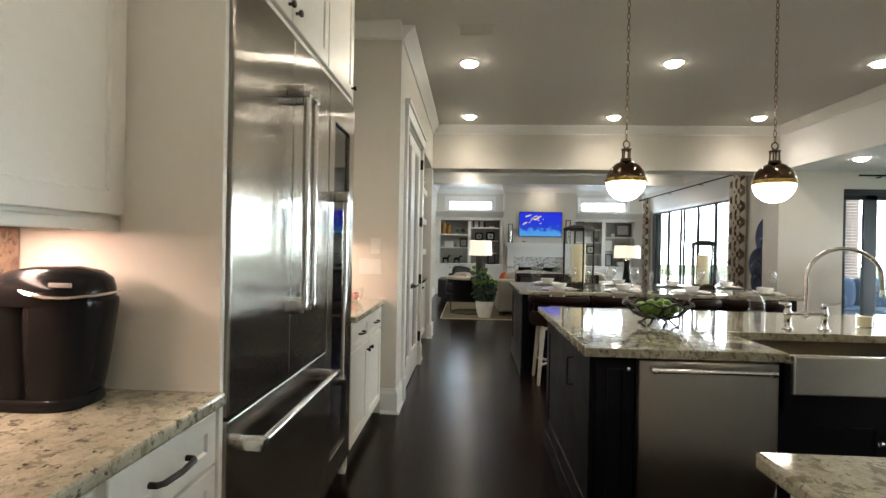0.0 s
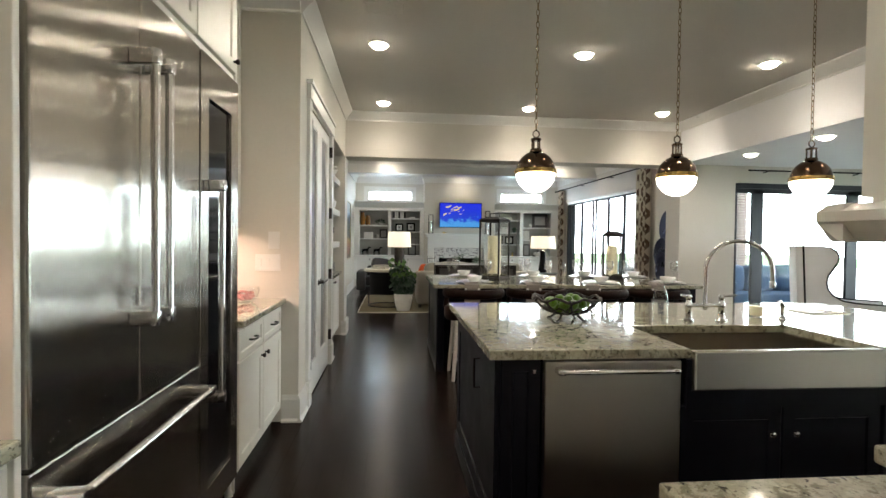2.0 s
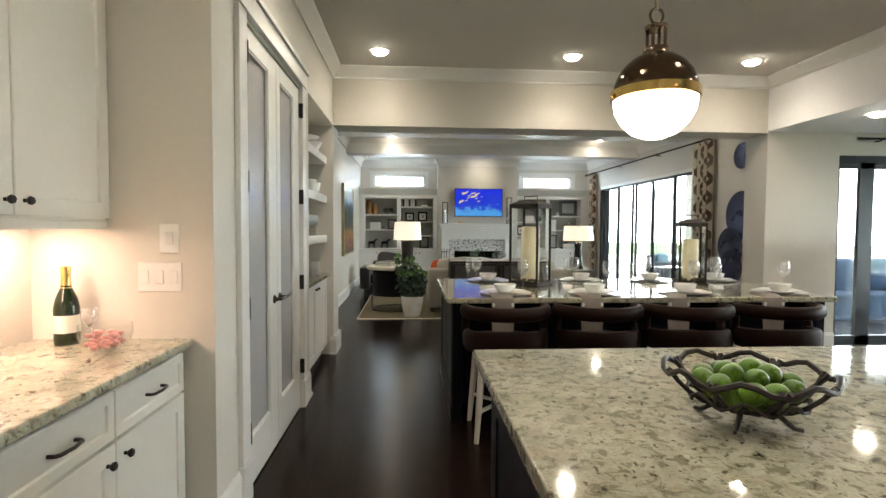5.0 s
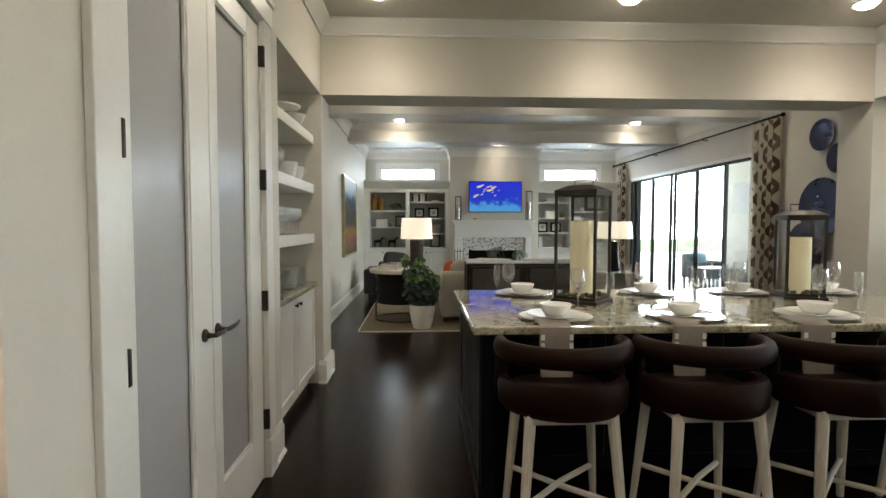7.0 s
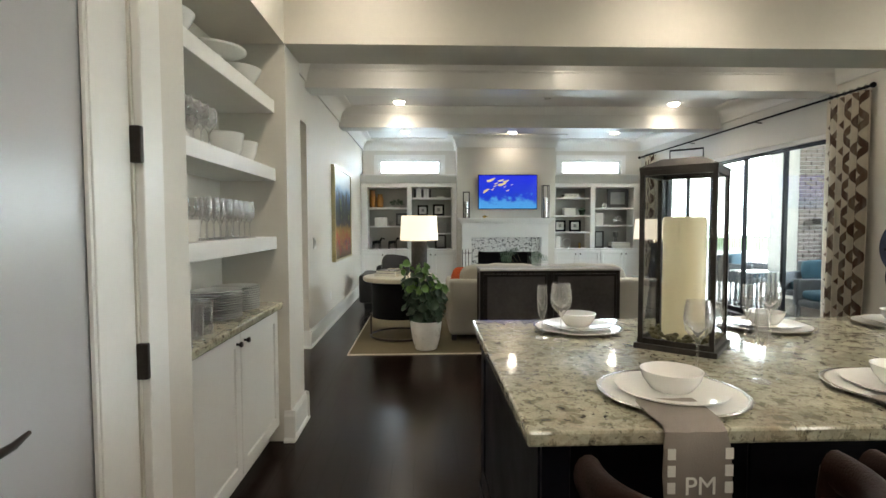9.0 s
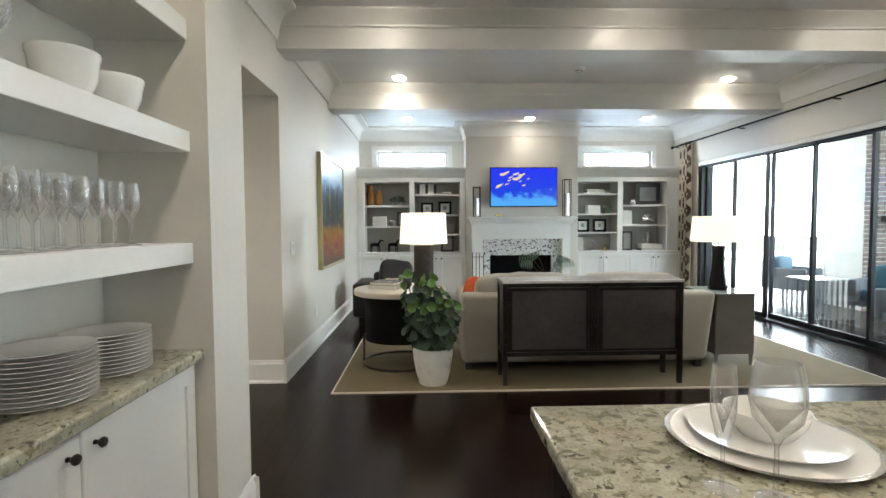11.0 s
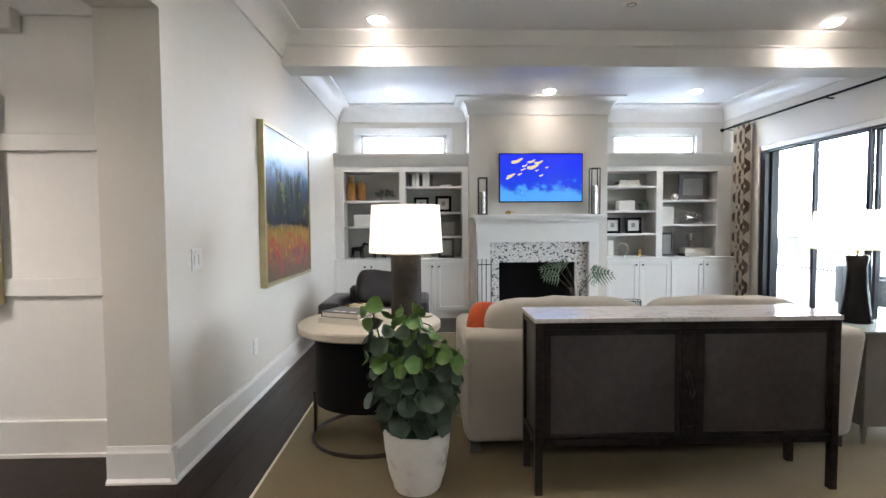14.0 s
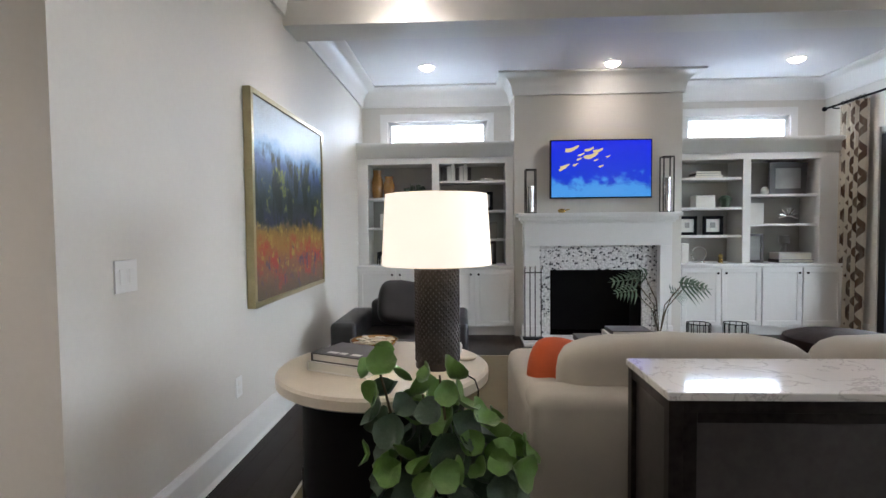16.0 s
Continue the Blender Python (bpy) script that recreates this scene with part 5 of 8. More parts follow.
part("ledge", moulding([(0, 1.432), (0.03, 1.43), (0.045, 1.42), (0.045, 1.405), (0.03, 1.392), (0.01, 1.378), (0.0, 1.375)], (0.775, 0.9), (3.16, 0.9), (0, 1)), CAB, hoodt, "moulded mantel ledge", True)
part("ledge_side", moulding([(0, 1.432), (0.012, 1.43), (0.028, 1.42), (0.028, 1.405), (0.016, 1.392), (0.005, 1.378), (0.0, 1.375)], (0.80, 0.472), (0.80, 0.945), (-1, 0)), CAB, hoodt, "", True)
structure("backsplash_range", B((0.84, 4.3, 0.47, 0.478, 0.925, 1.3)), TILEB, "brown stone tiles behind the range")


# ---- dining island ----
DZ = 0.905
DX0, DX1, DY0, DY1 = 0.522, 3.44, 5.335, 6.72
worktop("countertop_dining", [(DX0, DX1, DY0, DY1, DZ - 0.04, DZ)], "polished cream granite top of the dining island", (1.98, 6.0, DZ - 0.04))
di = thing("dining_island", (1.98, 6.0, 0), "black-navy painted dining island base with knee space", "island")
part("body", B((0.62, 3.34, 5.72, 6.32, 0.0, DZ - 0.042)), NAVY, di)
for x in (0.575, 3.315):
    part("end_panel", B((x, x + 0.05, 5.40, 6.64, 0.0, DZ - 0.042), r=0.004), NAVY, di)
part("end_frame", hflat("y", 5.40, 6.64, 0.1, DZ - 0.045, 0.575, -1, 0.014, 0.1), NAVY, di)
for x in (0.575, 3.315):
    for y in (5.38, 6.58):
        part("corner_post", B((x - 0.008, x + 0.062, y, y + 0.075, 0.0, DZ - 0.042), r=0.004), NAVY, di)
part("plinth", B((0.555, 0.575, 5.37, 6.66, 0.0, 0.1), r=0.004), NAVY, di)
for k in range(4):
    part("front_panel", hflat("x", 0.63 + 0.675 * k, 1.3 + 0.675 * k, 0.1, DZ - 0.05, 5.72, -1, 0.016, 0.08), NAVY, di)
    part("back_panel", hflat("x", 0.63 + 0.675 * k, 1.3 + 0.675 * k, 0.1, DZ - 0.05, 6.32, 1, 0.016, 0.08), NAVY, di)


def stool(x, y):
    """A counter stool that faces +y: padded bucket, curved upper rail, splayed legs with an X stretcher."""
    t = thing("counter_stool", (x, y, 0), "brown leather barrel counter stool on splayed limed wood legs", "stool", "stools round the dining island")
    part("seat", cushion(x - 0.212, x + 0.212, y - 0.185, y + 0.2, 0.59, 0.67, 0.25, 6, 0.004), LEATHER, t, "padded brown leather seat", True)

    def arc(r, z, a0, a1, n=16, dz=0.0):
        return [(x + r * 1.14 * math.cos(a), y + 0.02 + r * math.sin(a), z + dz * abs(math.cos(a)) ** 2) for a in [a0 + (a1 - a0) * k / n for k in range(n + 1)]]
    low = bmesh.new()
    rings = []
    pts = arc(0.232, 0.0, math.pi * 0.98, math.pi * 2.02, 22)
    for px_, py_, _ in pts:
        dx, dy = px_ - x, py_ - y - 0.02
        ln = math.hypot(dx, dy)
        ux, uy = dx / ln, dy / ln
        h = 0.735 - 0.02 * abs(ux) ** 3
        prof = [(-0.02, 0.582), (0.012, 0.577), (0.027, 0.60), (0.03, h - 0.035), (0.018, h - 0.008), (0.0, h), (-0.018, h - 0.008), (-0.03, h - 0.04), (-0.03, 0.6)]
        rings.append([low.verts.new((px_ + ux * o, py_ + uy * o, z)) for o, z in prof])
    for a, b in zip(rings, rings[1:]):
        for k in range(len(a)):
            low.faces.new((a[k], a[(k + 1) % len(a)], b[(k + 1) % len(b)], b[k]))
    low.faces.new(rings[0][::-1])
    low.faces.new(rings[-1])
    bmesh.ops.recalc_face_normals(low, faces=low.faces)
    part("bucket", low, LEATHER, t, "curved padded leather bucket", True)
    rail = arc(0.246, 0.84, math.pi * 0.955, math.pi * 2.045, 24)
    part("top_rail", tube(rail, 0.033, 14, flat=1.4), LEATHER, t, "thick curved leather top rail", True)
    for a in (math.pi * 0.965, math.pi * 2.035):
        cx, cy = x + 0.244 * 1.14 * math.cos(a), y + 0.02 + 0.244 * math.sin(a)
        part("arm_support", tube([(cx, cy, 0.69), (cx * 0.97 + x * 0.03, cy + 0.005, 0.78), (cx, cy, 0.84)], [0.03, 0.026, 0.03], 10), LEATHER, t, "", True)
    part("seat_frame", B((x - 0.196, x + 0.196, y - 0.165, y + 0.185, 0.545, 0.592), r=0.006), PALEWOOD, t)
    for sx in (-1, 1):
        for sy in (-1, 1):
            a, b = Vector((x + sx * 0.178, y + 0.01 + sy * 0.15, 0.575)), Vector((x + sx * 0.222, y + 0.01 + sy * 0.2, 0.0))
            part("leg", tube([a, a.lerp(b, 0.5), b], [0.026, 0.022, 0.016], 8), PALEWOOD, t, "", True)
    for s in (-1, 1):
        part("stretcher", tube([(x - 0.205 * s, y - 0.175, 0.2), (x, y + 0.01, 0.205 + 0.012 * s), (x + 0.205 * s, y + 0.195, 0.2)], 0.013, 8), PALEWOOD, t, "", True)
    return t


SX = (0.917, 1.561, 2.205, 2.86)
s0 = stool(SX[0], 5.20)
for x in SX[1:]:
    copy_thing(s0, pose(x, 5.20, 0))


def setting(x, y, s):
    """Charger, plate and bowl; s is -1 on the near side and 1 on the far side."""
    c = thing("charger_plate", (x, y, DZ), "large white charger plate with a silver rim", "plate", "place settings")
    part("plate", lathe([(0.0, 0.0), (0.13, 0.0), (0.146, 0.006), (0.196, 0.011), (0.196, 0.013), (0.14, 0.009), (0.0, 0.006)], x, y, DZ, 48), CHINA, c, "", True)
    part("rim", lathe([(0.193, 0.0105), (0.2, 0.011), (0.202, 0.0135), (0.196, 0.0145), (0.189, 0.0135)], x, y, DZ, 48), SILVER, c, "silver rim", True)
    d = thing("dinner_plate", (x, y, DZ + 0.009), "white china dinner plate on the charger", "plate", "place settings")
    part("plate", lathe([(0.0, 0.0), (0.094, 0.0), (0.105, 0.006), (0.151, 0.014), (0.152, 0.017), (0.103, 0.0095), (0.0, 0.007)], x, y, DZ + 0.009, 48), CHINA, d, "", True)
    b = thing("cereal_bowl", (x, y, DZ + 0.016), "white china bowl on the dinner plate", "bowl", "place settings")
    part("bowl", lathe([(0.0, 0.0), (0.05, 0.0), (0.056, 0.005), (0.076, 0.032), (0.084, 0.058), (0.0805, 0.058), (0.072, 0.032), (0.05, 0.01), (0.0, 0.008)], x, y, DZ + 0.016, 40), CHINA, b, "", True)


def napkin(x):
    t = thing("napkin", (x, DY0, DZ), "taupe linen napkin with white bands hanging over the edge", "napkin", "napkins")
    bm = bmesh.new()
    path = [(0.15, 0.016), (0.09, 0.013), (0.04, 0.01), (0.005, 0.006), (-0.012, -0.006), (-0.018, -0.03), (-0.02, -0.1), (-0.024, -0.18), (-0.028, -0.26)]
    for o in (0.0, 0.005):
        rows = []
        for k, (dy, dz) in enumerate(path):
            rows.append([bm.verts.new((x + (i / 6 - 0.5) * (0.155 + 0.01 * math.sin(k * 1.3)), DY0 + dy - (o if k > 3 else 0) - 0.003 * math.sin(i * 2.1 + k), DZ + dz + (o if k <= 4 else 0))) for i in range(7)])
        for a, b in zip(rows, rows[1:]):
            for i in range(6):
                bm.faces.new((a[i], a[i + 1], b[i + 1], b[i]))
    body = part("cloth", bm, TAUPE, t, "", True)
    for z in (-0.045, -0.085, -0.125, -0.25):
        for s in ((-1, 1) if z > -0.2 else (0,)):
            w = 0.018 if s else 0.14
            part("stripe", B((x + s * 0.068 - w / 2, x + s * 0.068 + w / 2, DY0 - 0.036, DY0 - 0.0335, DZ + z - 0.013, DZ + z + 0.013) if s else (x - 0.072, x + 0.072, DY0 - 0.041, DY0 - 0.0385, DZ - 0.254, DZ - 0.246)), WHITEORN, body, "white woven band")
    cu = bpy.data.curves.new("monogram", "FONT")
    cu.body, cu.size, cu.extrude, cu.align_x = "PM", 0.06, 0.0008, "CENTER"
    tmp = bpy.data.objects.new("monogram_curve", cu)
    me = bpy.data.meshes.new_from_object(tmp)
    bpy.data.objects.remove(tmp)
    me.materials.append(WHITEORN)
    me.transform(pose(0, -0.037, -0.14, 90, 0, 0))
    ob = new("monogram", me)
    ob.parent = body
    tagged(ob, "white embroidered letters")
    return t


NEAR, FAR = (0.99, 1.68, 2.40, 3.17), (0.99, 1.88, 2.55, 3.2)
for x in NEAR:
    setting(x - 0.01, 5.57, -1)
    stemware(x + 0.17, 5.76, DZ, 0.24, 0.044, False, "wine_glass", "clear wine glass beside a place setting", "dining glasses")
    if x < 3:
        stemware(x + 0.32, 5.67, DZ, 0.225, 0.03, True, "champagne_flute", "clear champagne flute beside a place setting", "dining glasses")
n0 = napkin(0.917)
for x in (1.561, 2.2, 2.916):
    copy_thing(n0, pose(x, DY0, DZ))
for x in FAR:
    setting(x, 6.48, 1)
    stemware(x - 0.14, 6.25, DZ, 0.24, 0.044, False, "wine_glass", "clear wine glass beside a place setting", "dining glasses")
    stemware(x - 0.21, 6.29, DZ, 0.225, 0.03, True, "champagne_flute", "clear champagne flute beside a place setting", "dining glasses")


def lantern(x, y, h, w, turn, label):
    """A tall framed glass lantern with a roof plate, bail handle, moss tray and pillar candle."""
    t = thing("candle_lantern", (x, y, DZ), label, "lantern", "lanterns on the dining island")
    z0 = DZ
    part("base", B((x - w - 0.012, x + w + 0.012, y - w - 0.012, y + w + 0.012, z0, z0 + 0.022), r=0.004), LANTERN, t)
    part("tray", B((x - w, x + w, y - w, y - w + 0.006, z0 + 0.022, z0 + 0.042), (x - w, x + w, y + w - 0.006, y + w, z0 + 0.022, z0 + 0.042), (x - w, x - w + 0.006, y - w, y + w, z0 + 0.022, z0 + 0.042), (x + w - 0.006, x + w, y - w, y + w, z0 + 0.022, z0 + 0.042)), LANTERN, t)
    for sx in (-1, 1):
        for sy in (-1, 1):
            cx, cy = x + sx * (w - 0.009), y + sy * (w - 0.009)
            part("post", B((cx - 0.0085, cx + 0.0085, cy - 0.0085, cy + 0.0085, z0 + 0.02, z0 + h), r=0.002), LANTERN, t)
    cone = lathe([(w * 1.43, 0.0), (w * 1.43, 0.012), (w * 1.15, 0.026), (w * 0.75, 0.045), (0.0, 0.047)], 0, 0, 0, 4)
    bmesh.ops.transform(cone, matrix=pose(x, y, z0 + h, 0, 0, 45), verts=cone.verts)
    part("roof", cone, LANTERN, t)
    part("top_frame", B((x - w, x + w, y - w, y - w + 0.02, z0 + h - 0.02, z0 + h), (x - w, x + w, y + w - 0.02, y + w, z0 + h - 0.02, z0 + h), (x - w, x - w + 0.02, y - w, y + w, z0 + h - 0.02, z0 + h), (x + w - 0.02, x + w, y - w, y + w, z0 + h - 0.02, z0 + h)), LANTERN, t)
    part("bail", tube([(x - 0.06, y, z0 + h + 0.035), (x - 0.06, y, z0 + h + 0.085), (x + 0.06, y, z0 + h + 0.085), (x + 0.06, y, z0 + h + 0.035)], 0.004, 8), LANTERN, t, "wire handle", True)
    for bx in ((x - w + 0.02, x + w - 0.02, y - w + 0.004, y - w + 0.007), (x - w + 0.02, x + w - 0.02, y + w - 0.007, y + w - 0.004)):
        part("pane", B((*bx, z0 + 0.042, z0 + h - 0.02)), CLEAR, t, "clear glass pane").visible_shadow = False
    for bx in ((x - w + 0.004, x - w + 0.007, y - w + 0.02, y + w - 0.02), (x + w - 0.007, x + w - 0.004, y - w + 0.02, y + w - 0.02)):
        part("pane", B((*bx, z0 + 0.042, z0 + h - 0.02)), CLEAR, t, "clear glass pane").visible_shadow = False
    moss = bmesh.new()
    rr = random.Random(int(x * 100))
    for k in range(70):
        ball(x + rr.uniform(-w, w) * 0.86, y + rr.uniform(-w, w) * 0.86, z0 + 0.038 + rr.uniform(0, 0.022), rr.uniform(0.01, 0.018), 1, (1, 1, 0.8), moss)
    tagged(part("moss", moss, MOSS, t, "dried moss filling"), kind="stuff")
    cr = w * 0.58
    part("candle", lathe([(0.0, 0.0), (cr, 0.0), (cr, h * 0.69), (cr - 0.004, h * 0.7), (cr * 0.5, h * 0.692), (0.0, h * 0.69)], x, y, z0 + 0.03, 28), WAX, t, "thick ivory pillar candle", True)
    part("wick", tube([(x, y, z0 + 0.03 + h * 0.69), (x + 0.002, y, z0 + 0.045 + h * 0.69)], 0.0015, 5), FIREBLACK, t)
    t.rotation_euler = (0, 0, radians(turn))
    return t


lantern(1.305, 6.13, 0.69, 0.135, -40, "tall dark metal lantern with an ivory pillar candle")
lantern(2.80, 6.22, 0.54, 0.115, -18, "shorter dark metal lantern with an ivory pillar candle")


# ---- living room: fireplace wall ----
structure("firebox", B((1.34, 2.52, 14.93, 14.99, 0.0, 1.1), (1.335, 1.37, 14.52, 14.93, 0, 0.84), (2.49, 2.525, 14.52, 14.93, 0, 0.84), (1.335, 2.525, 14.5, 14.93, 0.8, 0.86)), FIREBLACK, "black firebox lining")
mt = thing("fireplace_mantel", (1.92, 14.4, 0), "white painted fireplace mantel with wide frieze", "mantel")
part("shelf", B((0.965, 2.885, 14.24, 14.498, 1.475, 1.52), r=0.006), TRIM, mt)
part("bed_moulding", B((1.0, 2.85, 14.28, 14.498, 1.43, 1.475), (1.02, 2.83, 14.31, 14.498, 1.4, 1.43), r=0.006), TRIM, mt)
part("frieze", B((1.045, 2.80, 14.34, 14.498, 1.125, 1.4), r=0.003), TRIM, mt)
for x0, x1 in ((1.05, 1.235), (2.66, 2.8)):
    part("pilaster", B((x0, x1, 14.345, 14.498, 0.0, 1.125), r=0.003), TRIM, mt)
    part("pilaster_base", B((x0 - 0.015, x1 + 0.015, 14.33, 14.498, 0.0, 0.16), r=0.004), TRIM, mt)
structure("fireplace_surround", B((1.235, 2.66, 14.44, 14.498, 0.83, 1.125), (1.235, 1.375, 14.44, 14.498, 0.0, 0.83), (2.49, 2.66, 14.44, 14.498, 0.0, 0.83)), MOSAIC, "white and black pebble mosaic fireplace surround")
structure("hearth", B((1.0, 2.85, 13.95, 14.44, 0.0, 0.03), r=0.004), MARBLE, "pale stone hearth")

tv = thing("television", (1.98, 14.45, 1.7), "flat black television showing pale yellow shapes on blue", "television")
part("housing", B((1.372, 2.585, 14.41, 14.47, 1.695, 2.4), r=0.006), BLACKP, tv)
part("bracket", B((1.8, 2.15, 14.47, 14.499, 1.9, 2.2)), BLACKP, tv)


def screen_mat():
    m, nt, b = material("lit_screen")
    v = coords(nt, kind="UV")
    sep = nt.nodes.new("ShaderNodeSeparateXYZ")
    nt.links.new(v, sep.inputs[0])
    sea = ramp(nt, sep.outputs[1], [(0.0, (0.005, 0.04, 0.2)), (0.3, (0.005, 0.03, 0.38)), (1.0, (0.008, 0.018, 0.46))])
    reef = noise_tex(nt, coords(nt, (3, 2, 1), "UV"), 2.6, 5.0)
    add = nt.nodes.new("ShaderNodeMath")
    add.operation = "SUBTRACT"
    nt.links.new(reef, add.inputs[0])
    nt.links.new(sep.outputs[1], add.inputs[1])
    col = mix(nt, ramp(nt, add.outputs[0], [(0.14, 0.0), (0.32, 0.85)]), sea, (0.05, 0.24, 0.5))
    b.inputs["Base Color"].default_value = (0.01, 0.01, 0.012, 1)
    b.inputs["Roughness"].default_value = 0.15
    nt.links.new(col, b.inputs["Emission Color"])
    b.inputs["Emission Strength"].default_value = 1.0
    return m


def quad_uv(name, corners, mat, parent, label=""):
    bm = bmesh.new()
    vs = [bm.verts.new(c) for c in corners]
    f = bm.faces.new(vs)
    uv = bm.loops.layers.uv.new("UVMap")
    for lp, c in zip(f.loops, ((0, 0), (1, 0), (1, 1), (0, 1))):
        lp[uv].uv = c
    return part(name, bm, mat, parent, label)


scr = quad_uv("screen", [(1.387, 14.408, 1.712), (2.57, 14.408, 1.712), (2.57, 14.408, 2.385), (1.387, 14.408, 2.385)], screen_mat(), tv, "bright blue underwater picture")
SHAPES = glow("screen_shapes", (0.72, 0.6, 0.26), 0.6, (0.02, 0.02, 0.02))
for u, w, k in ((0.2, 0.86, 1.5), (0.38, 0.85, 1.0), (0.47, 0.83, 1.1), (0.3, 0.76, 0.7), (0.4, 0.74, 1.5), (0.28, 0.68, 0.6), (0.45, 0.66, 0.5), (0.13, 0.55, 1.1), (0.1, 0.5, 0.7), (0.57, 0.72, 0.5), (0.24, 0.58, 0.6), (0.5, 0.55, 0.6)):
    cx, cz = 1.387 + 1.183 * u, 1.712 + 0.673 * w
    bm = bmesh.new()
    pts = [(math.cos(a) * (1 + 0.15 * math.sin(3 * a + u * 9)), 0.36 * math.sin(a) * (1 + 0.2 * math.cos(2 * a + w * 7)) + 0.16 * math.cos(2 * a)) for a in [2 * math.pi * i / 18 for i in range(18)]]
    bm.faces.new([bm.verts.new((cx + 0.055 * k * p + 0.012 * q, 14.4065, cz + 0.055 * k * (q + 0.25 * p))) for p, q in pts])
    part("screen_patch", bm, SHAPES, scr)


def hurricane(x, z, h, y=14.38):
    t = thing("hurricane_lantern", (x, y, z), "open dark metal frame lantern with a mercury glass cylinder", "lantern", "mantel lanterns")
    w = 0.065
    part("base", B((x - w, x + w, y - w, y + w, z, z + 0.012)), LANTERN, t)
    part("top", B((x - w, x + w, y - w, y - w + 0.012, z + h - 0.012, z + h), (x - w, x + w, y + w - 0.012, y + w, z + h - 0.012, z + h), (x - w, x - w + 0.012, y - w, y + w, z + h - 0.012, z + h), (x + w - 0.012, x + w, y - w, y + w, z + h - 0.012, z + h)), LANTERN, t)
    for sx in (-1, 1):
        for sy in (-1, 1):
            part("post", B((x + sx * (w - 0.006) - 0.006, x + sx * (w - 0.006) + 0.006, y + sy * (w - 0.006) - 0.006, y + sy * (w - 0.006) + 0.006, z, z + h)), LANTERN, t)
    part("cylinder", lathe([(0.0, 0.0), (0.048, 0.0), (0.05, h * 0.6), (0.047, h * 0.6), (0.045, 0.01), (0.0, 0.01)], x, y, z + 0.012, 24), MIRROR, t, "silver mercury glass cylinder", True)


hurricane(1.13, 1.52, 0.53)
hurricane(2.745, 1.52, 0.66)
br = thing("brass_bird", (1.5, 14.36, 1.52), "small pale brass bird figure on the mantel", "figurine")
part("body", ball(1.5, 14.36, 1.548, 0.03, 2, (1.6, 0.8, 0.9)), BRASS, br, "", True)
part("tail", tube([(1.53, 14.36, 1.55), (1.6, 14.36, 1.565)], [0.012, 0.003], 6), BRASS, br, "", True)
ft = thing("fireplace_tools", (1.14, 14.2, 0), "black iron fireplace tool set on a stand", "fireplace tools")
part("base", B((1.02, 1.26, 14.14, 14.26, 0.03, 0.05), r=0.004), FIREBLACK, ft)
for k, x in enumerate((1.04, 1.1, 1.16, 1.23)):
    part("rod", tube([(x, 14.2, 0.05), (x, 14.2, 0.86)], 0.007, 6), IRON, ft, "", True)
    part("grip", ball(x, 14.2, 0.88, 0.016, 1, (1, 1, 1.5)), HANDLE, ft, "", True)
part("cross_bar", tube([(1.03, 14.2, 0.82), (1.24, 14.2, 0.82)], 0.007, 6), IRON, ft, "", True)


def bookcase(x0, x1, bays, name_label):
    """Built-in: low cupboards below, open bays above, a deep cornice ledge on top. bays: (x0, x1, shelf heights)."""
    t = thing("built_in_bookcase", ((x0 + x1) / 2, 14.75, 0), name_label, "bookcase")
    part("cupboard_body", B((x0, x1, 14.52, 14.995, 0.1, 0.85), (x0, x1, 14.58, 14.995, 0.0, 0.1)), TRIM, t)
    part("worktop", B((x0, x1, 14.49, 14.995, 0.85, 0.885), r=0.004), TRIM, t)
    n, w = 4, (x1 - x0) / 4
    for k in range(n):
        d = part("door", hflat("x", x0 + k * w + 0.006, x0 + (k + 1) * w - 0.006, 0.13, 0.835, 14.52, -1, 0.02, 0.055), TRIM, t)
        knob(x0 + (k + (0.9 if k % 2 == 0 else 0.1)) * w, 14.5, 0.775, -1, "y", d)
    part("back", B((x0, x1, 14.975, 14.996, 0.885, 2.24)), SHELFBACK, t, "taupe painted back")
    xs = [x0] + [b for bay in bays for b in bay[:2]] + [x1]
    for a, b in zip(xs[::2], xs[1::2]):
        part("stile", B((a, b, 14.6, 14.975, 0.885, 2.16), r=0.002, seg=1), TRIM, t)
    part("head", B((x0, x1, 14.6, 14.975, 2.16, 2.24)), TRIM, t)
    part("cornice", moulding([(0, 2.42), (0.09, 2.42), (0.09, 2.39), (0.07, 2.36), (0.03, 2.27), (0.012, 2.24), (0, 2.24)], (x0, 14.6), (x1, 14.6), (0, -1)), TRIM, t, "deep moulded cornice", True)
    part("top", B((x0, x1, 14.6, 14.995, 2.24, 2.42)), TRIM, t)
    for bx0, bx1, zs in bays:
        for z in zs:
            part("shelf", B((bx0, bx1, 14.625, 14.975, z - 0.03, z), r=0.002, seg=1), TRIM, t)
    return t


bookcase(-1.015, 0.945, [(-0.885, -0.07, (1.365, 1.745)), (0.02, 0.85, (1.215, 1.575, 1.95))], "white built-in bookcase beside the chimney breast, half-full")
bookcase(2.975, 4.90, [(3.01, 3.75, (1.235, 1.58, 1.945)), (3.845, 4.665, (1.37, 1.735))], "white built-in bookcase beside the glass doors, half-full")


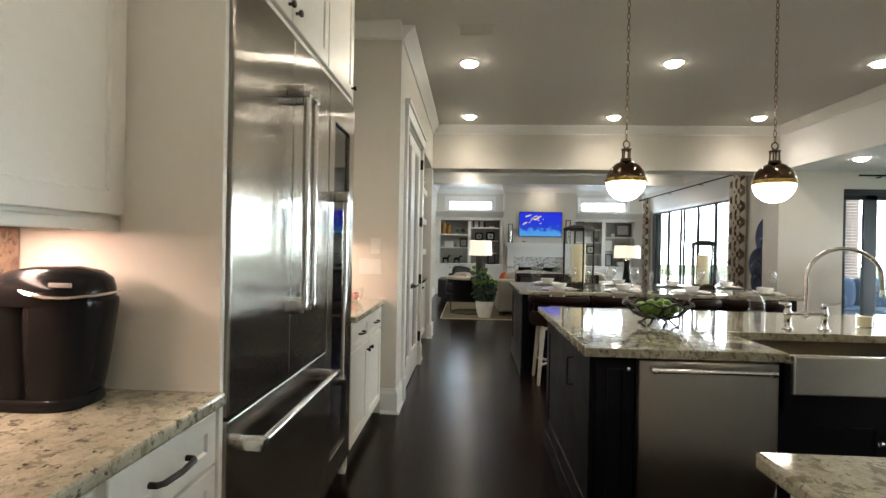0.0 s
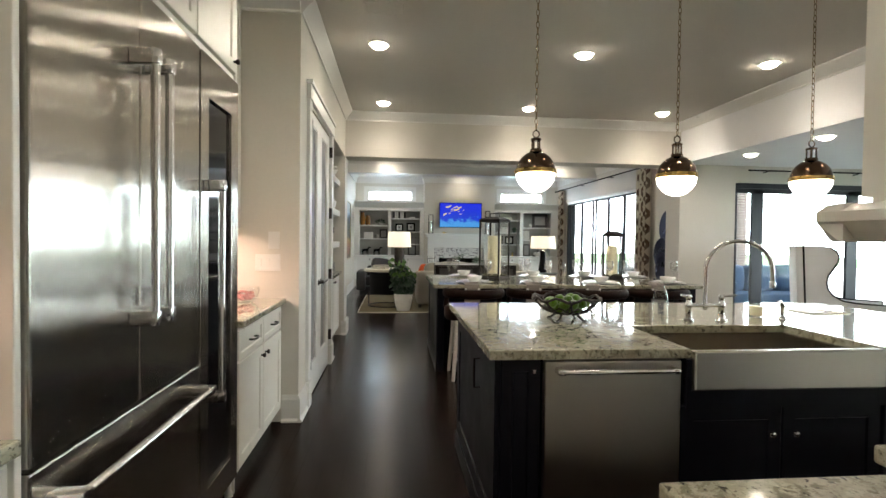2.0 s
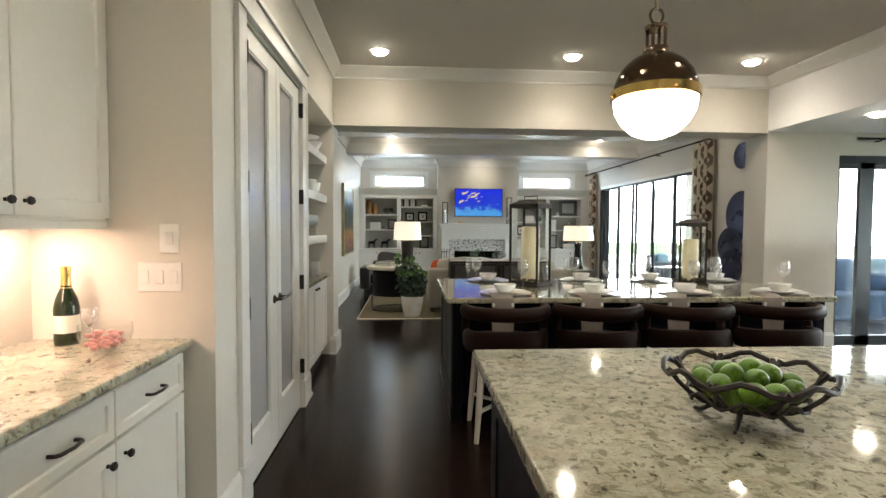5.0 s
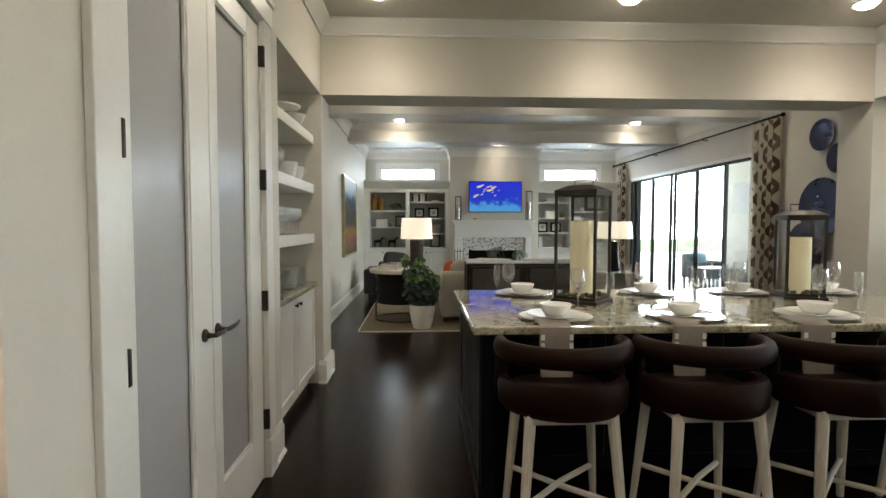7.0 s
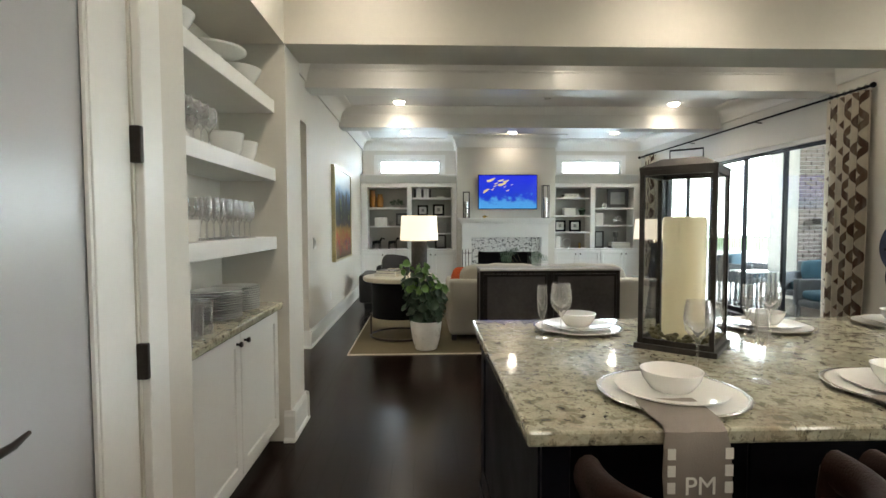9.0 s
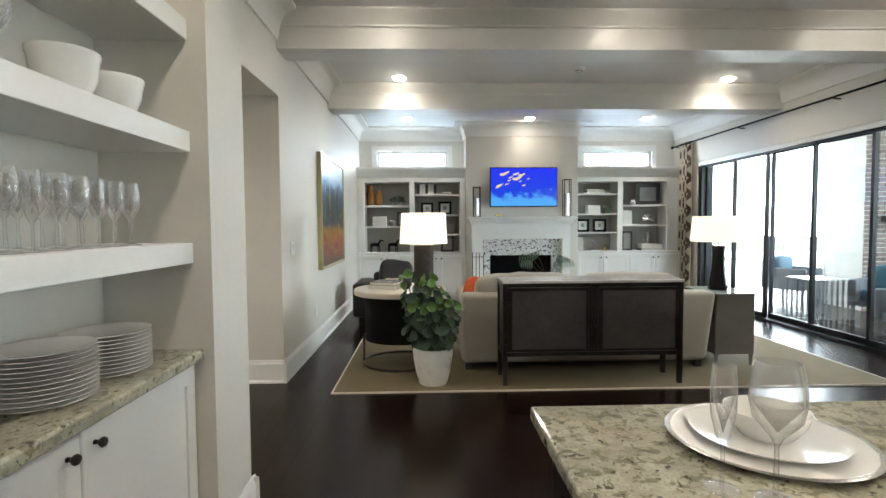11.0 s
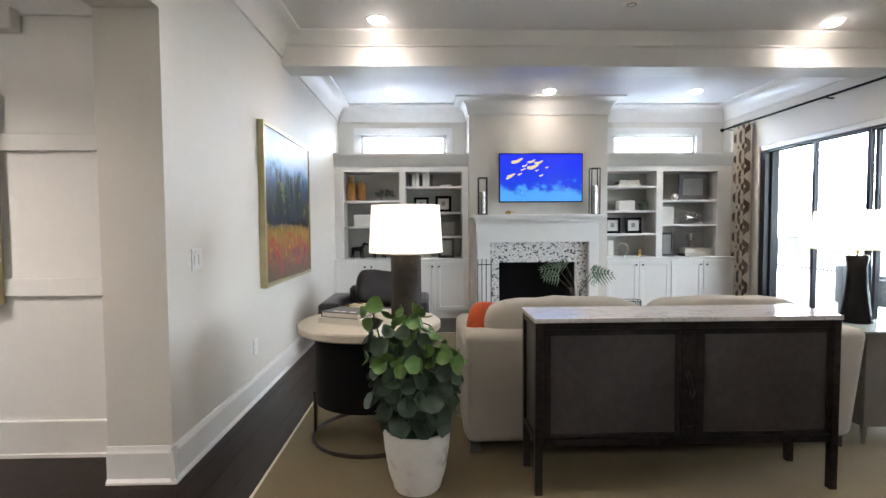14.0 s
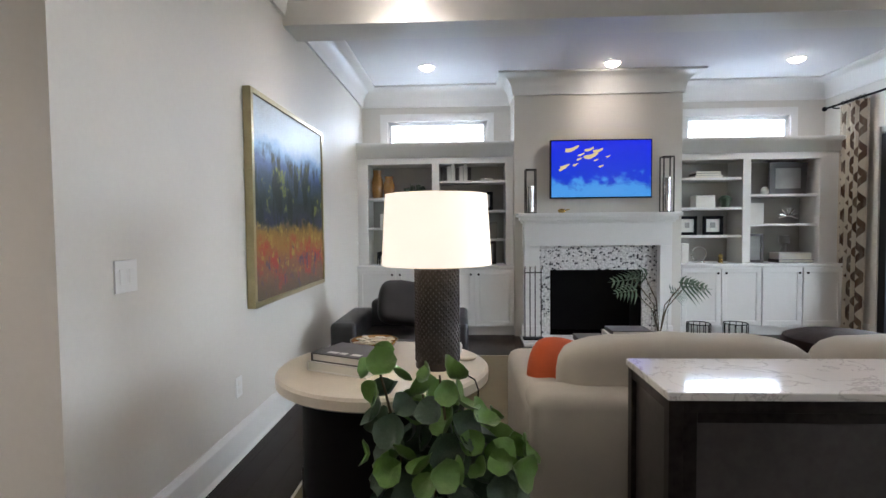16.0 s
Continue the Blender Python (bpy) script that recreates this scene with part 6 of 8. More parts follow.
def photo(x, y, z, w, h, label, mat=FIREBLACK, inner=WHITEORN):
    t = thing("picture_frame", (x, y, z), label, "picture frame")
    e = w * 0.16
    part("frame", B((x - w / 2, x - w / 2 + e, y - 0.012, y + 0.012, z, z + h), (x + w / 2 - e, x + w / 2, y - 0.012, y + 0.012, z, z + h), (x - w / 2 + e, x + w / 2 - e, y - 0.012, y + 0.012, z, z + e), (x - w / 2 + e, x + w / 2 - e, y - 0.012, y + 0.012, z + h - e, z + h), r=0.002, seg=1), mat, t)
    part("mat", B((x - w / 2 + e, x + w / 2 - e, y, y + 0.006, z + e, z + h - e)), inner, t)
    part("print", B((x - w * 0.12, x + w * 0.12, y - 0.002, y, z + h * 0.38, z + h * 0.66)), GREYSHELF, t)


def stack(x, y, z, sizes, mats, label):
    t = thing("book_stack", (x, y, z), label, "books")
    for (w, dpt, h), m in zip(sizes, mats):
        bk_ = part("book", B((x - w / 2, x + w / 2, y - dpt / 2, y + dpt / 2, z, z + 0.004), (x - w / 2, x + w / 2, y - dpt / 2, y + dpt / 2, z + h - 0.004, z + h), (x - w / 2, x - w / 2 + 0.005, y - dpt / 2, y + dpt / 2, z, z + h)), m, t)
        part("page_block", B((x - w / 2 + 0.005, x + w / 2 - 0.006, y - dpt / 2 + 0.006, y + dpt / 2 - 0.006, z + 0.004, z + h - 0.004)), PAPER, bk_)
        z += h
    return t


def vase(x, y, z, prof, mat, label):
    return crockery("vase", prof, x, y, z, label, "vase", mat, 20)


YS = 14.76
for x, h in ((-0.79, 0.36), (-0.64, 0.28)):
    vase(x, YS, 1.745, [(0, 0), (0.06, 0), (0.07, 0.03), (0.075, h * 0.6), (0.05, h * 0.85), (0.058, h), (0.05, h), (0, h * 0.8)], AMBER, "amber glass vase on the bookcase shelf")
fern = thing("potted_fern", (-0.3, YS, 1.745), "small green fern in a low bowl", "plant")
fb = bmesh.new()
rr = random.Random(5)
for k in range(110):
    a, e, r = rr.uniform(0, 6.28), rr.uniform(0.1, 1.2), rr.uniform(0.08, 0.17)
    p = Vector((-0.3 + r * math.cos(a) * math.cos(e), YS + r * 0.7 * math.sin(a) * math.cos(e), 1.80 + r * 0.8 * math.sin(e)))
    q = Matrix.Translation(p) @ Euler((rr.uniform(0, 6), rr.uniform(0, 6), a)).to_matrix().to_4x4()
    fb.faces.new([fb.verts.new(q @ Vector(c)) for c in ((-0.03, 0, 0), (0, -0.012, 0.004), (0.03, 0, 0), (0, 0.012, 0.004))])
tagged(part("fronds", fb, LEAF, fern), kind="stuff")
part("pot", lathe([(0, 0), (0.06, 0), (0.085, 0.05), (0.075, 0.06), (0, 0.05)], -0.3, YS, 1.745, 20), GREYSHELF, fern, "", True)
for k in range(7):
    h = 0.17 + 0.02 * (k % 3)
    bkx = 0.09 + 0.052 * k
    b = thing("book", (bkx, YS, 1.95), "upright pale book on the bookcase shelf", "book", "upright books")
    part("cover", B((bkx - 0.022, bkx - 0.017, YS - 0.08, YS + 0.08, 1.95, 1.95 + h), (bkx + 0.015, bkx + 0.02, YS - 0.08, YS + 0.08, 1.95, 1.95 + h), (bkx - 0.022, bkx + 0.02, YS - 0.085, YS - 0.08, 1.95, 1.95 + h)), WHITEORN if k % 3 else BOOKDARK, b)
    part("page_block", B((bkx - 0.017, bkx + 0.015, YS - 0.08, YS + 0.07, 1.953, 1.945 + h)), PAPER, b)
vase(0.62, YS, 1.95, [(0, 0), (0.05, 0), (0.09, 0.02), (0.07, 0.035), (0, 0.04)], WHITEORN, "low white dish on the bookcase shelf")
photo(0.25, YS, 1.575, 0.22, 0.22, "small dark framed print on the bookcase shelf")
photo(0.58, YS, 1.575, 0.24, 0.24, "small dark framed print on the bookcase shelf")
solo("keepsake_box", B((-0.75, -0.5, YS - 0.08, YS + 0.08, 1.365, 1.54), r=0.008), WHITEORN, "white ceramic keepsake box", "box", (-0.62, YS, 1.365))
crockery("round_ornament", [(0, 0), (0.04, 0), (0.06, 0.04), (0.055, 0.09), (0.03, 0.11), (0, 0.112)], -0.4, YS, 1.365, "small grey stone ornament", "ornament", GREYSHELF, 20)
photo(-0.2, YS, 1.365, 0.22, 0.26, "dark wooden frame leaning on the shelf", BOOKDARK, GREYSHELF)
for k in range(2):
    x = -0.72 + 0.33 * k
    hr = thing("horse_figurine", (x, YS, 0.885), "black metal horse figurine on the bookcase", "figurine", "horse pair")
    part("body", tube([(x - 0.08, YS, 1.02), (x, YS, 1.03), (x + 0.08, YS, 1.03)], [0.03, 0.035, 0.033], 10), FIREBLACK, hr, "", True)
    part("neck", tube([(x + 0.07, YS, 1.04), (x + 0.11, YS, 1.11), (x + 0.17, YS, 1.09)], [0.025, 0.02, 0.013], 8), FIREBLACK, hr, "", True)
    for dx in (-0.075, -0.05, 0.05, 0.08):
        part("leg", tube([(x + dx, YS + 0.02 * (1 if dx in (-0.075, 0.05) else -1), 1.02), (x + dx * 1.15, YS, 0.885)], [0.013, 0.008], 6), FIREBLACK, hr, "", True)
solo("woven_box", B((0.4, 0.75, YS - 0.1, YS + 0.1, 1.215, 1.42), r=0.01), GREYTABLE, "grey-brown lidded box on the shelf", "box", (0.57, YS, 1.215))
solo("dark_tray", B((0.1, 0.34, YS - 0.1, YS + 0.1, 1.215, 1.33), r=0.01), BOOKDARK, "dark wooden tray box on the shelf", "box", (0.22, YS, 1.215))
photo(0.62, YS, 0.885, 0.24, 0.3, "dark framed print on the lower shelf", BOOKDARK, GREYSHELF)
stack(0.25, YS, 0.885, [(0.28, 0.2, 0.035), (0.25, 0.18, 0.03)], [WHITEORN, BOOKDARK], "two stacked books on the bookcase")
# second bookcase
stack(3.37, YS, 1.945, [(0.34, 0.2, 0.03), (0.32, 0.18, 0.03), (0.3, 0.18, 0.025)], [WHITEORN, BOOKDARK, WHITEORN], "three stacked books on the bookcase shelf")
solo("keepsake_box", B((3.22, 3.46, YS - 0.08, YS + 0.08, 1.58, 1.73), r=0.008), WHITEORN, "white ceramic box on the shelf", "box", (3.34, YS, 1.58))
crockery("small_planter", [(0, 0), (0.05, 0), (0.055, 0.05), (0.08, 0.11), (0.04, 0.15), (0, 0.15)], 3.62, YS, 1.58, "small green succulent in a dark pot", "plant", LEAF, 12)
photo(3.15, YS, 1.235, 0.24, 0.24, "black framed square print on the shelf")
photo(3.47, YS, 1.235, 0.25, 0.24, "black framed square print on the shelf")
crockery("ring_ornament", [(0, 0), (0.07, 0), (0.07, 0.02), (0, 0.02)], 3.3, YS, 0.885, "round silver ring ornament base", "ornament", SILVER, 20)
rgn = thing("ring_sculpture", (3.3, YS, 0.905), "thin silver ring sculpture", "ornament")
part("ring", tube([(3.3 + 0.09 * math.cos(a), YS, 0.997 + 0.09 * math.sin(a)) for a in [2 * math.pi * k / 24 for k in range(24)]], 0.007, 6, closed=True), SILVER, rgn, "", True)
solo("white_bookend", B((3.05, 3.14, YS - 0.08, YS + 0.08, 0.885, 1.13), r=0.006), WHITEORN, "white upright book on the bookcase", "book", (3.1, YS, 0.885))
crockery("small_figure", [(0, 0), (0.03, 0), (0.02, 0.05), (0.03, 0.09), (0, 0.12)], 3.57, YS, 0.885, "small brass figure on the bookcase", "ornament", BRASS, 14)
photo(4.38, YS, 1.735, 0.46, 0.4, "large dark framed picture on the bookcase shelf", BOOKDARK, GREYSHELF)
crockery("seashell", [(0, 0), (0.04, 0.01), (0.05, 0.05), (0.03, 0.09), (0, 0.1)], 4.1, YS, 1.735, "pale seashell ornament on the shelf", "ornament", WHITEORN, 14)
solo("white_book", B((3.88, 4.05, YS - 0.08, YS + 0.08, 1.37, 1.63), r=0.006), WHITEORN, "white upright books on the shelf", "books", (3.96, YS, 1.37))
co = thing("coral_ornament", (4.4, YS, 1.37), "silver starburst ornament on the shelf", "ornament")
for k in range(14):
    a, e = k * 2.4, -0.4 + 0.14 * k
    part("spike", tube([(4.4, YS, 1.47), (4.4 + 0.12 * math.cos(a) * math.cos(e), YS + 0.09 * math.sin(a) * math.cos(e), 1.47 + 0.1 * math.sin(e))], [0.009, 0.006], 5), SILVER, co, "", True)
photo(3.99, YS, 0.885, 0.2, 0.36, "dark framed picture leaning in the bookcase", BOOKDARK, GREYSHELF)
stack(4.43, YS, 0.885, [(0.42, 0.22, 0.04), (0.4, 0.2, 0.04), (0.4, 0.2, 0.04)], [BOOKDARK, WHITEORN, WHITEORN], "three stacked large books on the bookcase")
crockery("small_lamp_jar", [(0, 0), (0.05, 0), (0.03, 0.05), (0.03, 0.09), (0.06, 0.11), (0.06, 0.2), (0, 0.2)], 4.35, YS, 1.02, "small brown pottery jar on books", "jar", GREYTABLE, 16)

# high windows
for k, (x0, x1) in enumerate(((-0.68, 0.64), (3.22, 4.54)), 1):
    w = tagged(new("window_%d" % k), "small high white framed window above the bookcase", "window", "", "structure")
    w.location = ((x0 + x1) / 2, 15.08, 2.47)
    part("window_frame", B((x0, x0 + 0.05, 15.02, 15.1, 2.47, 2.77), (x1 - 0.05, x1, 15.02, 15.1, 2.47, 2.77), (x0, x1, 15.02, 15.1, 2.72, 2.77), (x0, x1, 15.02, 15.1, 2.47, 2.5), r=0.003), TRIM, w)
    part("casing", B((x0 - 0.1, x0, 14.978, 14.999, 2.43, 2.77), (x1, x1 + 0.09, 14.978, 14.999, 2.43, 2.77), (x0 - 0.1, x1 + 0.09, 14.978, 14.999, 2.77, 2.87), r=0.003), TRIM, w)
    pn = part("pane", B((x0 + 0.05, x1 - 0.05, 15.05, 15.056, 2.5, 2.72)), PANE, w)
    pn.visible_shadow = False
    d = bpy.data.lights.new("window_sky", "AREA")
    d.shape, d.size, d.size_y, d.energy, d.color = "RECTANGLE", x1 - x0 - 0.1, 0.24, 11.0, (0.62, 0.78, 1.0)
    new("window_sky", d).matrix_world = look(((x0 + x1) / 2, 15.11, 2.61), ((x0 + x1) / 2, 14.0, 2.61))

# ---- living room: glass doors, curtains, wall art ----
gd = tagged(new("door_1"), "wide dark framed sliding glass doors to the terrace", "door", "", "structure")
gd.location = (5.1, 11.92, 0)
part("head", B((5.0, 5.2, 9.72, 14.13, 2.385, 2.44)), TRIM, gd)
part("head_track", B((5.04, 5.17, 9.72, 14.13, 2.36, 2.385)), BLACKM, gd)
part("track", B((5.0, 5.2, 9.72, 14.13, 0.0, 0.03)), BLACKM, gd)
part("side_jamb", B((5.0, 5.2, 14.03, 14.13, 0.03, 2.36)), BLACKM, gd)
part("side_jamb", B((5.0, 5.2, 9.72, 9.8, 0.03, 2.36)), BLACKM, gd)
for k, (y0, y1) in enumerate(((9.8, 10.74), (10.74, 11.62), (11.62, 12.42), (12.42, 13.22), (13.22, 14.03))):
    o = 5.05 + 0.03 * (k % 3)
    lf = part("leaf", B((o, o + 0.045, y0, y0 + 0.045, 0.03, 2.36), (o, o + 0.045, y1 - 0.03, y1 + 0.01, 0.03, 2.36), (o, o + 0.045, y0, y1, 2.345, 2.36), (o, o + 0.045, y0, y1, 0.03, 0.1)), BLACKM, gd)
    pn = part("pane", B((o + 0.02, o + 0.026, y0 + 0.045, y1 - 0.03, 0.1, 2.345)), PANE, lf)
    pn.visible_shadow = False
rod = thing("curtain_rod", (4.89, 12.0, 2.81), "long black iron curtain rod with brackets", "curtain rod")
part("rod", tube([(4.89, 9.28, 2.81), (4.89, 14.86, 2.81)], 0.013, 10), FIREBLACK, rod, "", True)
for y in (9.26, 14.88):
    part("finial", ball(4.89, y, 2.81, 0.03, 2), FIREBLACK, rod, "", True)
for y in (9.42, 11.1, 12.85, 14.75):
    part("bracket", tube([(4.985, y, 2.79), (4.93, y, 2.79), (4.89, y, 2.798)], 0.008, 8), FIREBLACK, rod, "", True)


def curtain(y0, y1, label):
    t = thing("curtain", (4.89, (y0 + y1) / 2, 0.02), label, "curtain", "pair of curtains")
    bm = bmesh.new()
    uvl = bm.loops.layers.uv.new("UVMap")
    nu, nv, grid = 60, 14, []
    for j in range(nv + 1):
        v = j / nv
        row = []
        for i in range(nu + 1):
            u = i / nu
            amp = 0.045 * (0.75 + 0.25 * math.sin(3.1 * u + 2 * v))
            yy = y0 + (y1 - y0) * (u + 0.03 * (1 - v) * math.sin(5 * u + 1))
            row.append((bm.verts.new((4.888 + amp * math.sin(2 * math.pi * 5.5 * u + 0.5 * math.sin(3 * v)), yy, 0.02 + 2.76 * v)), (u, v)))
        grid.append(row)
    for j in range(nv):
        for i in range(nu):
            q = [grid[j][i], grid[j][i + 1], grid[j + 1][i + 1], grid[j + 1][i]]
            f = bm.faces.new([a for a, _ in q])
            for lp, (_, c) in zip(f.loops, q):
                lp[uvl].uv = c
    part("cloth", bm, CURTAIN, t, "", True)
    for k in range(6):
        y = y0 + (y1 - y0) * (k + 0.5) / 6
        part("ring", tube([(4.89 + 0.022 * math.cos(a), y, 2.81 + 0.022 * math.sin(a)) for a in [2 * math.pi * q / 12 for q in range(12)]], 0.004, 5, closed=True), FIREBLACK, t, "", True)


curtain(9.3, 9.84, "cream and brown patterned curtain, drawn back")
curtain(14.2, 14.6, "cream and brown patterned curtain beside the bookcase")
for k, (y, z, r) in enumerate(((8.69, 2.45, 0.185), (8.42, 2.15, 0.17), (8.63, 1.61, 0.34), (8.84, 1.15, 0.285), (8.78, 0.86, 0.25))):
    t = thing("wall_disc", (4.97, y, z - r), "dark blue hammered metal disc hung on the wall", "wall art", "metal wall discs")
    bm = lathe([(0.0, 0.012), (r * 0.5, 0.01), (r * 0.9, 0.022), (r, 0.03), (r, 0.036), (r * 0.9, 0.03), (r * 0.5, 0.02), (0.0, 0.02)], 0, 0, 0, 40)
    bmesh.ops.transform(bm, matrix=Matrix.Translation((4.978 - 0.016 * k, y, z)) @ Matrix.Rotation(radians(-90), 4, "Y"), verts=bm.verts)
    part("disc", bm, DISCM, t, "", True)
    part("mount", B((4.962 - 0.016 * k, 4.979, y - 0.02, y + 0.02, z - 0.02, z + 0.02)), DISCM, t)


def canvas_mat(name, bands, blobs):
    m, nt, b = material(name)
    v = coords(nt, kind="UV")
    sep = nt.nodes.new("ShaderNodeSeparateXYZ")
    nt.links.new(v, sep.inputs[0])
    wob = noise_tex(nt, v, 6.0, 5.0, 0.6)
    n = nt.nodes.new("ShaderNodeMath")
    n.operation = "MULTIPLY_ADD"
    n.inputs[1].default_value, n.inputs[2].default_value = 0.22, -0.11
    nt.links.new(wob, n.inputs[0])
    s = nt.nodes.new("ShaderNodeMath")
    nt.links.new(n.outputs[0], s.inputs[0])
    nt.links.new(sep.outputs[1], s.inputs[1])
    col = ramp(nt, s.outputs[0], bands)
    for sc, lo, hi, c, za, zb in blobs:
        spot = noise_tex(nt, coords(nt, sc, "UV"), 3.0, 4.0, 0.6)
        win = ramp(nt, s.outputs[0], [(za - 0.05, 0.0), (za, 1.0), (zb, 1.0), (min(1, zb + 0.05), 0.0)])
        f = mix(nt, 1.0, ramp(nt, spot, [(lo, 0.0), (hi, 1.0)]), win, "MULTIPLY")
        col = mix(nt, f, col, c)
    stroke = noise_tex(nt, coords(nt, (30, 90, 1), "UV"), 2.0, 3.0)
    col = mix(nt, 0.25, col, ramp(nt, stroke, [(0.3, 0.25), (0.7, 0.9)]), "OVERLAY")
    nt.links.new(col, b.inputs["Base Color"])
    b.inputs["Roughness"].default_value = 0.45
    bump(nt, b, stroke, 0.3, 0.003)
    return m


LAND = canvas_mat("landscape_paint", [(0.0, (0.1, 0.075, 0.05)), (0.1, (0.17, 0.1, 0.06)), (0.17, (0.24, 0.1, 0.05)), (0.27, (0.3, 0.16, 0.035)), (0.34, (0.25, 0.15, 0.03)), (0.39, (0.03, 0.032, 0.07)), (0.5, (0.03, 0.042, 0.035)), (0.62, (0.045, 0.075, 0.13)), (0.7, (0.07, 0.13, 0.29)), (0.77, (0.2, 0.36, 0.58)), (0.84, (0.46, 0.56, 0.63)), (1.0, (0.38, 0.42, 0.45))],
                  [((1.6, 1.4, 1), 0.48, 0.58, (0.36, 0.035, 0.03), 0.08, 0.27), ((2.6, 0.9, 1), 0.47, 0.54, (0.016, 0.026, 0.016), 0.38, 0.74), ((3.2, 2.4, 1), 0.56, 0.64, (0.22, 0.25, 0.04), 0.48, 0.7), ((6, 5, 1), 0.55, 0.65, (0.36, 0.26, 0.05), 0.14, 0.35), ((5, 3, 1), 0.55, 0.65, (0.07, 0.06, 0.13), 0.02, 0.2)])
FOGART = canvas_mat("misty_lake_paint", [(0.0, (0.3, 0.29, 0.25)), (0.14, (0.06, 0.06, 0.05)), (0.26, (0.34, 0.33, 0.29)), (0.34, (0.05, 0.055, 0.04)), (0.5, (0.09, 0.1, 0.06)), (0.64, (0.33, 0.33, 0.3)), (1.0, (0.4, 0.39, 0.37))], [((2, 3, 1), 0.5, 0.6, (0.03, 0.035, 0.02), 0.3, 0.55)])
GILT = plain("champagne_gilt", (0.42, 0.36, 0.2), 0.35, 0.7, vary=0.15)
pt = thing("landscape_painting", (-1.0, 12.09, 0.862), "large colourful poplar landscape painting in a thin gilt frame", "painting")
part("frame", B((-1.018, -0.965, 11.31, 11.345, 0.862, 2.238), (-1.018, -0.965, 12.835, 12.87, 0.862, 2.238), (-1.018, -0.965, 11.345, 12.835, 2.203, 2.238), (-1.018, -0.965, 11.345, 12.835, 0.862, 0.897), r=0.003), GILT, pt, "thin gilt frame")
part("stretcher", B((-1.016, -0.98, 11.345, 12.835, 0.897, 2.203)), PAPER, pt)
quad_uv("canvas", [(-0.977, 11.345, 0.897), (-0.977, 12.835, 0.897), (-0.977, 12.835, 2.203), (-0.977, 11.345, 2.203)], LAND, pt)
hp = thing("misty_painting", (-2.75, 10.19, 0.92), "tall misty grey lake painting in a thin frame", "painting")
part("frame", B((-3.36, -3.33, 10.14, 10.196, 0.92, 2.175), (-2.17, -2.14, 10.14, 10.196, 0.92, 2.175), (-3.33, -2.17, 10.14, 10.196, 2.145, 2.175), (-3.33, -2.17, 10.14, 10.196, 0.92, 0.95), r=0.003), GILT, hp, "thin silver-gilt frame")
part("stretcher", B((-3.33, -2.17, 10.16, 10.194, 0.95, 2.145)), PAPER, hp)
quad_uv("canvas", [(-3.33, 10.155, 0.95), (-2.17, 10.155, 0.95), (-2.17, 10.155, 2.145), (-3.33, 10.155, 2.145)], FOGART, hp)
sr = thing("wall_siren", (-2.09, 10.19, 2.5), "small white alarm siren box on the hall wall", "alarm siren")
part("box", B((-2.185, -1.995, 10.14, 10.22, 2.50, 2.625), r=0.008), TRIM, sr)
part("grille", B((-2.15, -2.05, 10.136, 10.14, 2.53, 2.6)), WHITEORN, sr)
sw = thing("light_switch", (-1.02, 10.21, 1.1), "white double light switch plate on the wall", "switch")
part("cover", B((-1.0195, -1.012, 10.13, 10.26, 1.11, 1.24), r=0.002), TRIM, sw)
for y in (10.168, 10.222):
    part("rocker", B((-1.013, -1.007, y - 0.016, y + 0.016, 1.145, 1.205), r=0.002), TRIM, sw)
ol = thing("wall_outlet", (-1.02, 11.16, 0.36), "white wall outlet plate", "outlet")
part("cover", B((-1.0195, -1.013, 11.12, 11.2, 0.36, 0.48), r=0.002), TRIM, ol)
for z in (0.395, 0.445):
    part("socket", B((-1.0135, -1.011, 11.145, 11.175, z - 0.015, z + 0.015), r=0.002), WHITEORN, ol)
plate("hall_switch", -1.6, -1.53, 1.11, 1.23, 10.22, 1, "white light switch on the hall wall")

# ---- living room furniture ----
rug = thing("area_rug", (2.0, 11.3, 0), "sand coloured woven area rug with bound edge", "rug")
part("weave", B((-0.53, 4.25, 9.53, 13.5, 0.0, 0.014), r=0.004), RUGM, rug)
part("binding", B((-0.545, 4.265, 9.515, 9.53, 0.0, 0.012), (-0.545, -0.53, 9.53, 13.5, 0.0, 0.012), (4.25, 4.265, 9.53, 13.5, 0.0, 0.012), (-0.545, 4.265, 13.5, 13.515, 0.0, 0.012)), TABLETOP, rug, "bound edge")
RZ = 0.014

cs = thing("console_table", (1.63, 9.78, RZ), "worn dark iron console cabinet with a marble top", "console table")
part("top", B((0.88, 2.433, 9.608, 9.965, 0.884, 0.908), r=0.004), MARBLE, cs, "pale veined marble top")
for x in (0.886, 2.39):
    for y in (9.615, 9.922):
        part("leg", B((x, x + 0.038, y, y + 0.038, RZ, 0.884), r=0.003), IRON, cs)
part("frame", B((0.924, 2.39, 9.617, 9.651, 0.85, 0.884), (0.924, 2.39, 9.926, 9.958, 0.85, 0.884), (0.924, 2.39, 9.621, 9.649, 0.262, 0.296), (0.924, 2.39, 9.928, 9.956, 0.262, 0.296), (0.888, 0.922, 9.653, 9.922, 0.262, 0.296), (2.392, 2.426, 9.653, 9.922, 0.262, 0.296), (0.888, 0.922, 9.653, 9.922, 0.85, 0.884), (2.392, 2.426, 9.653, 9.922, 0.85, 0.884)), IRON, cs)
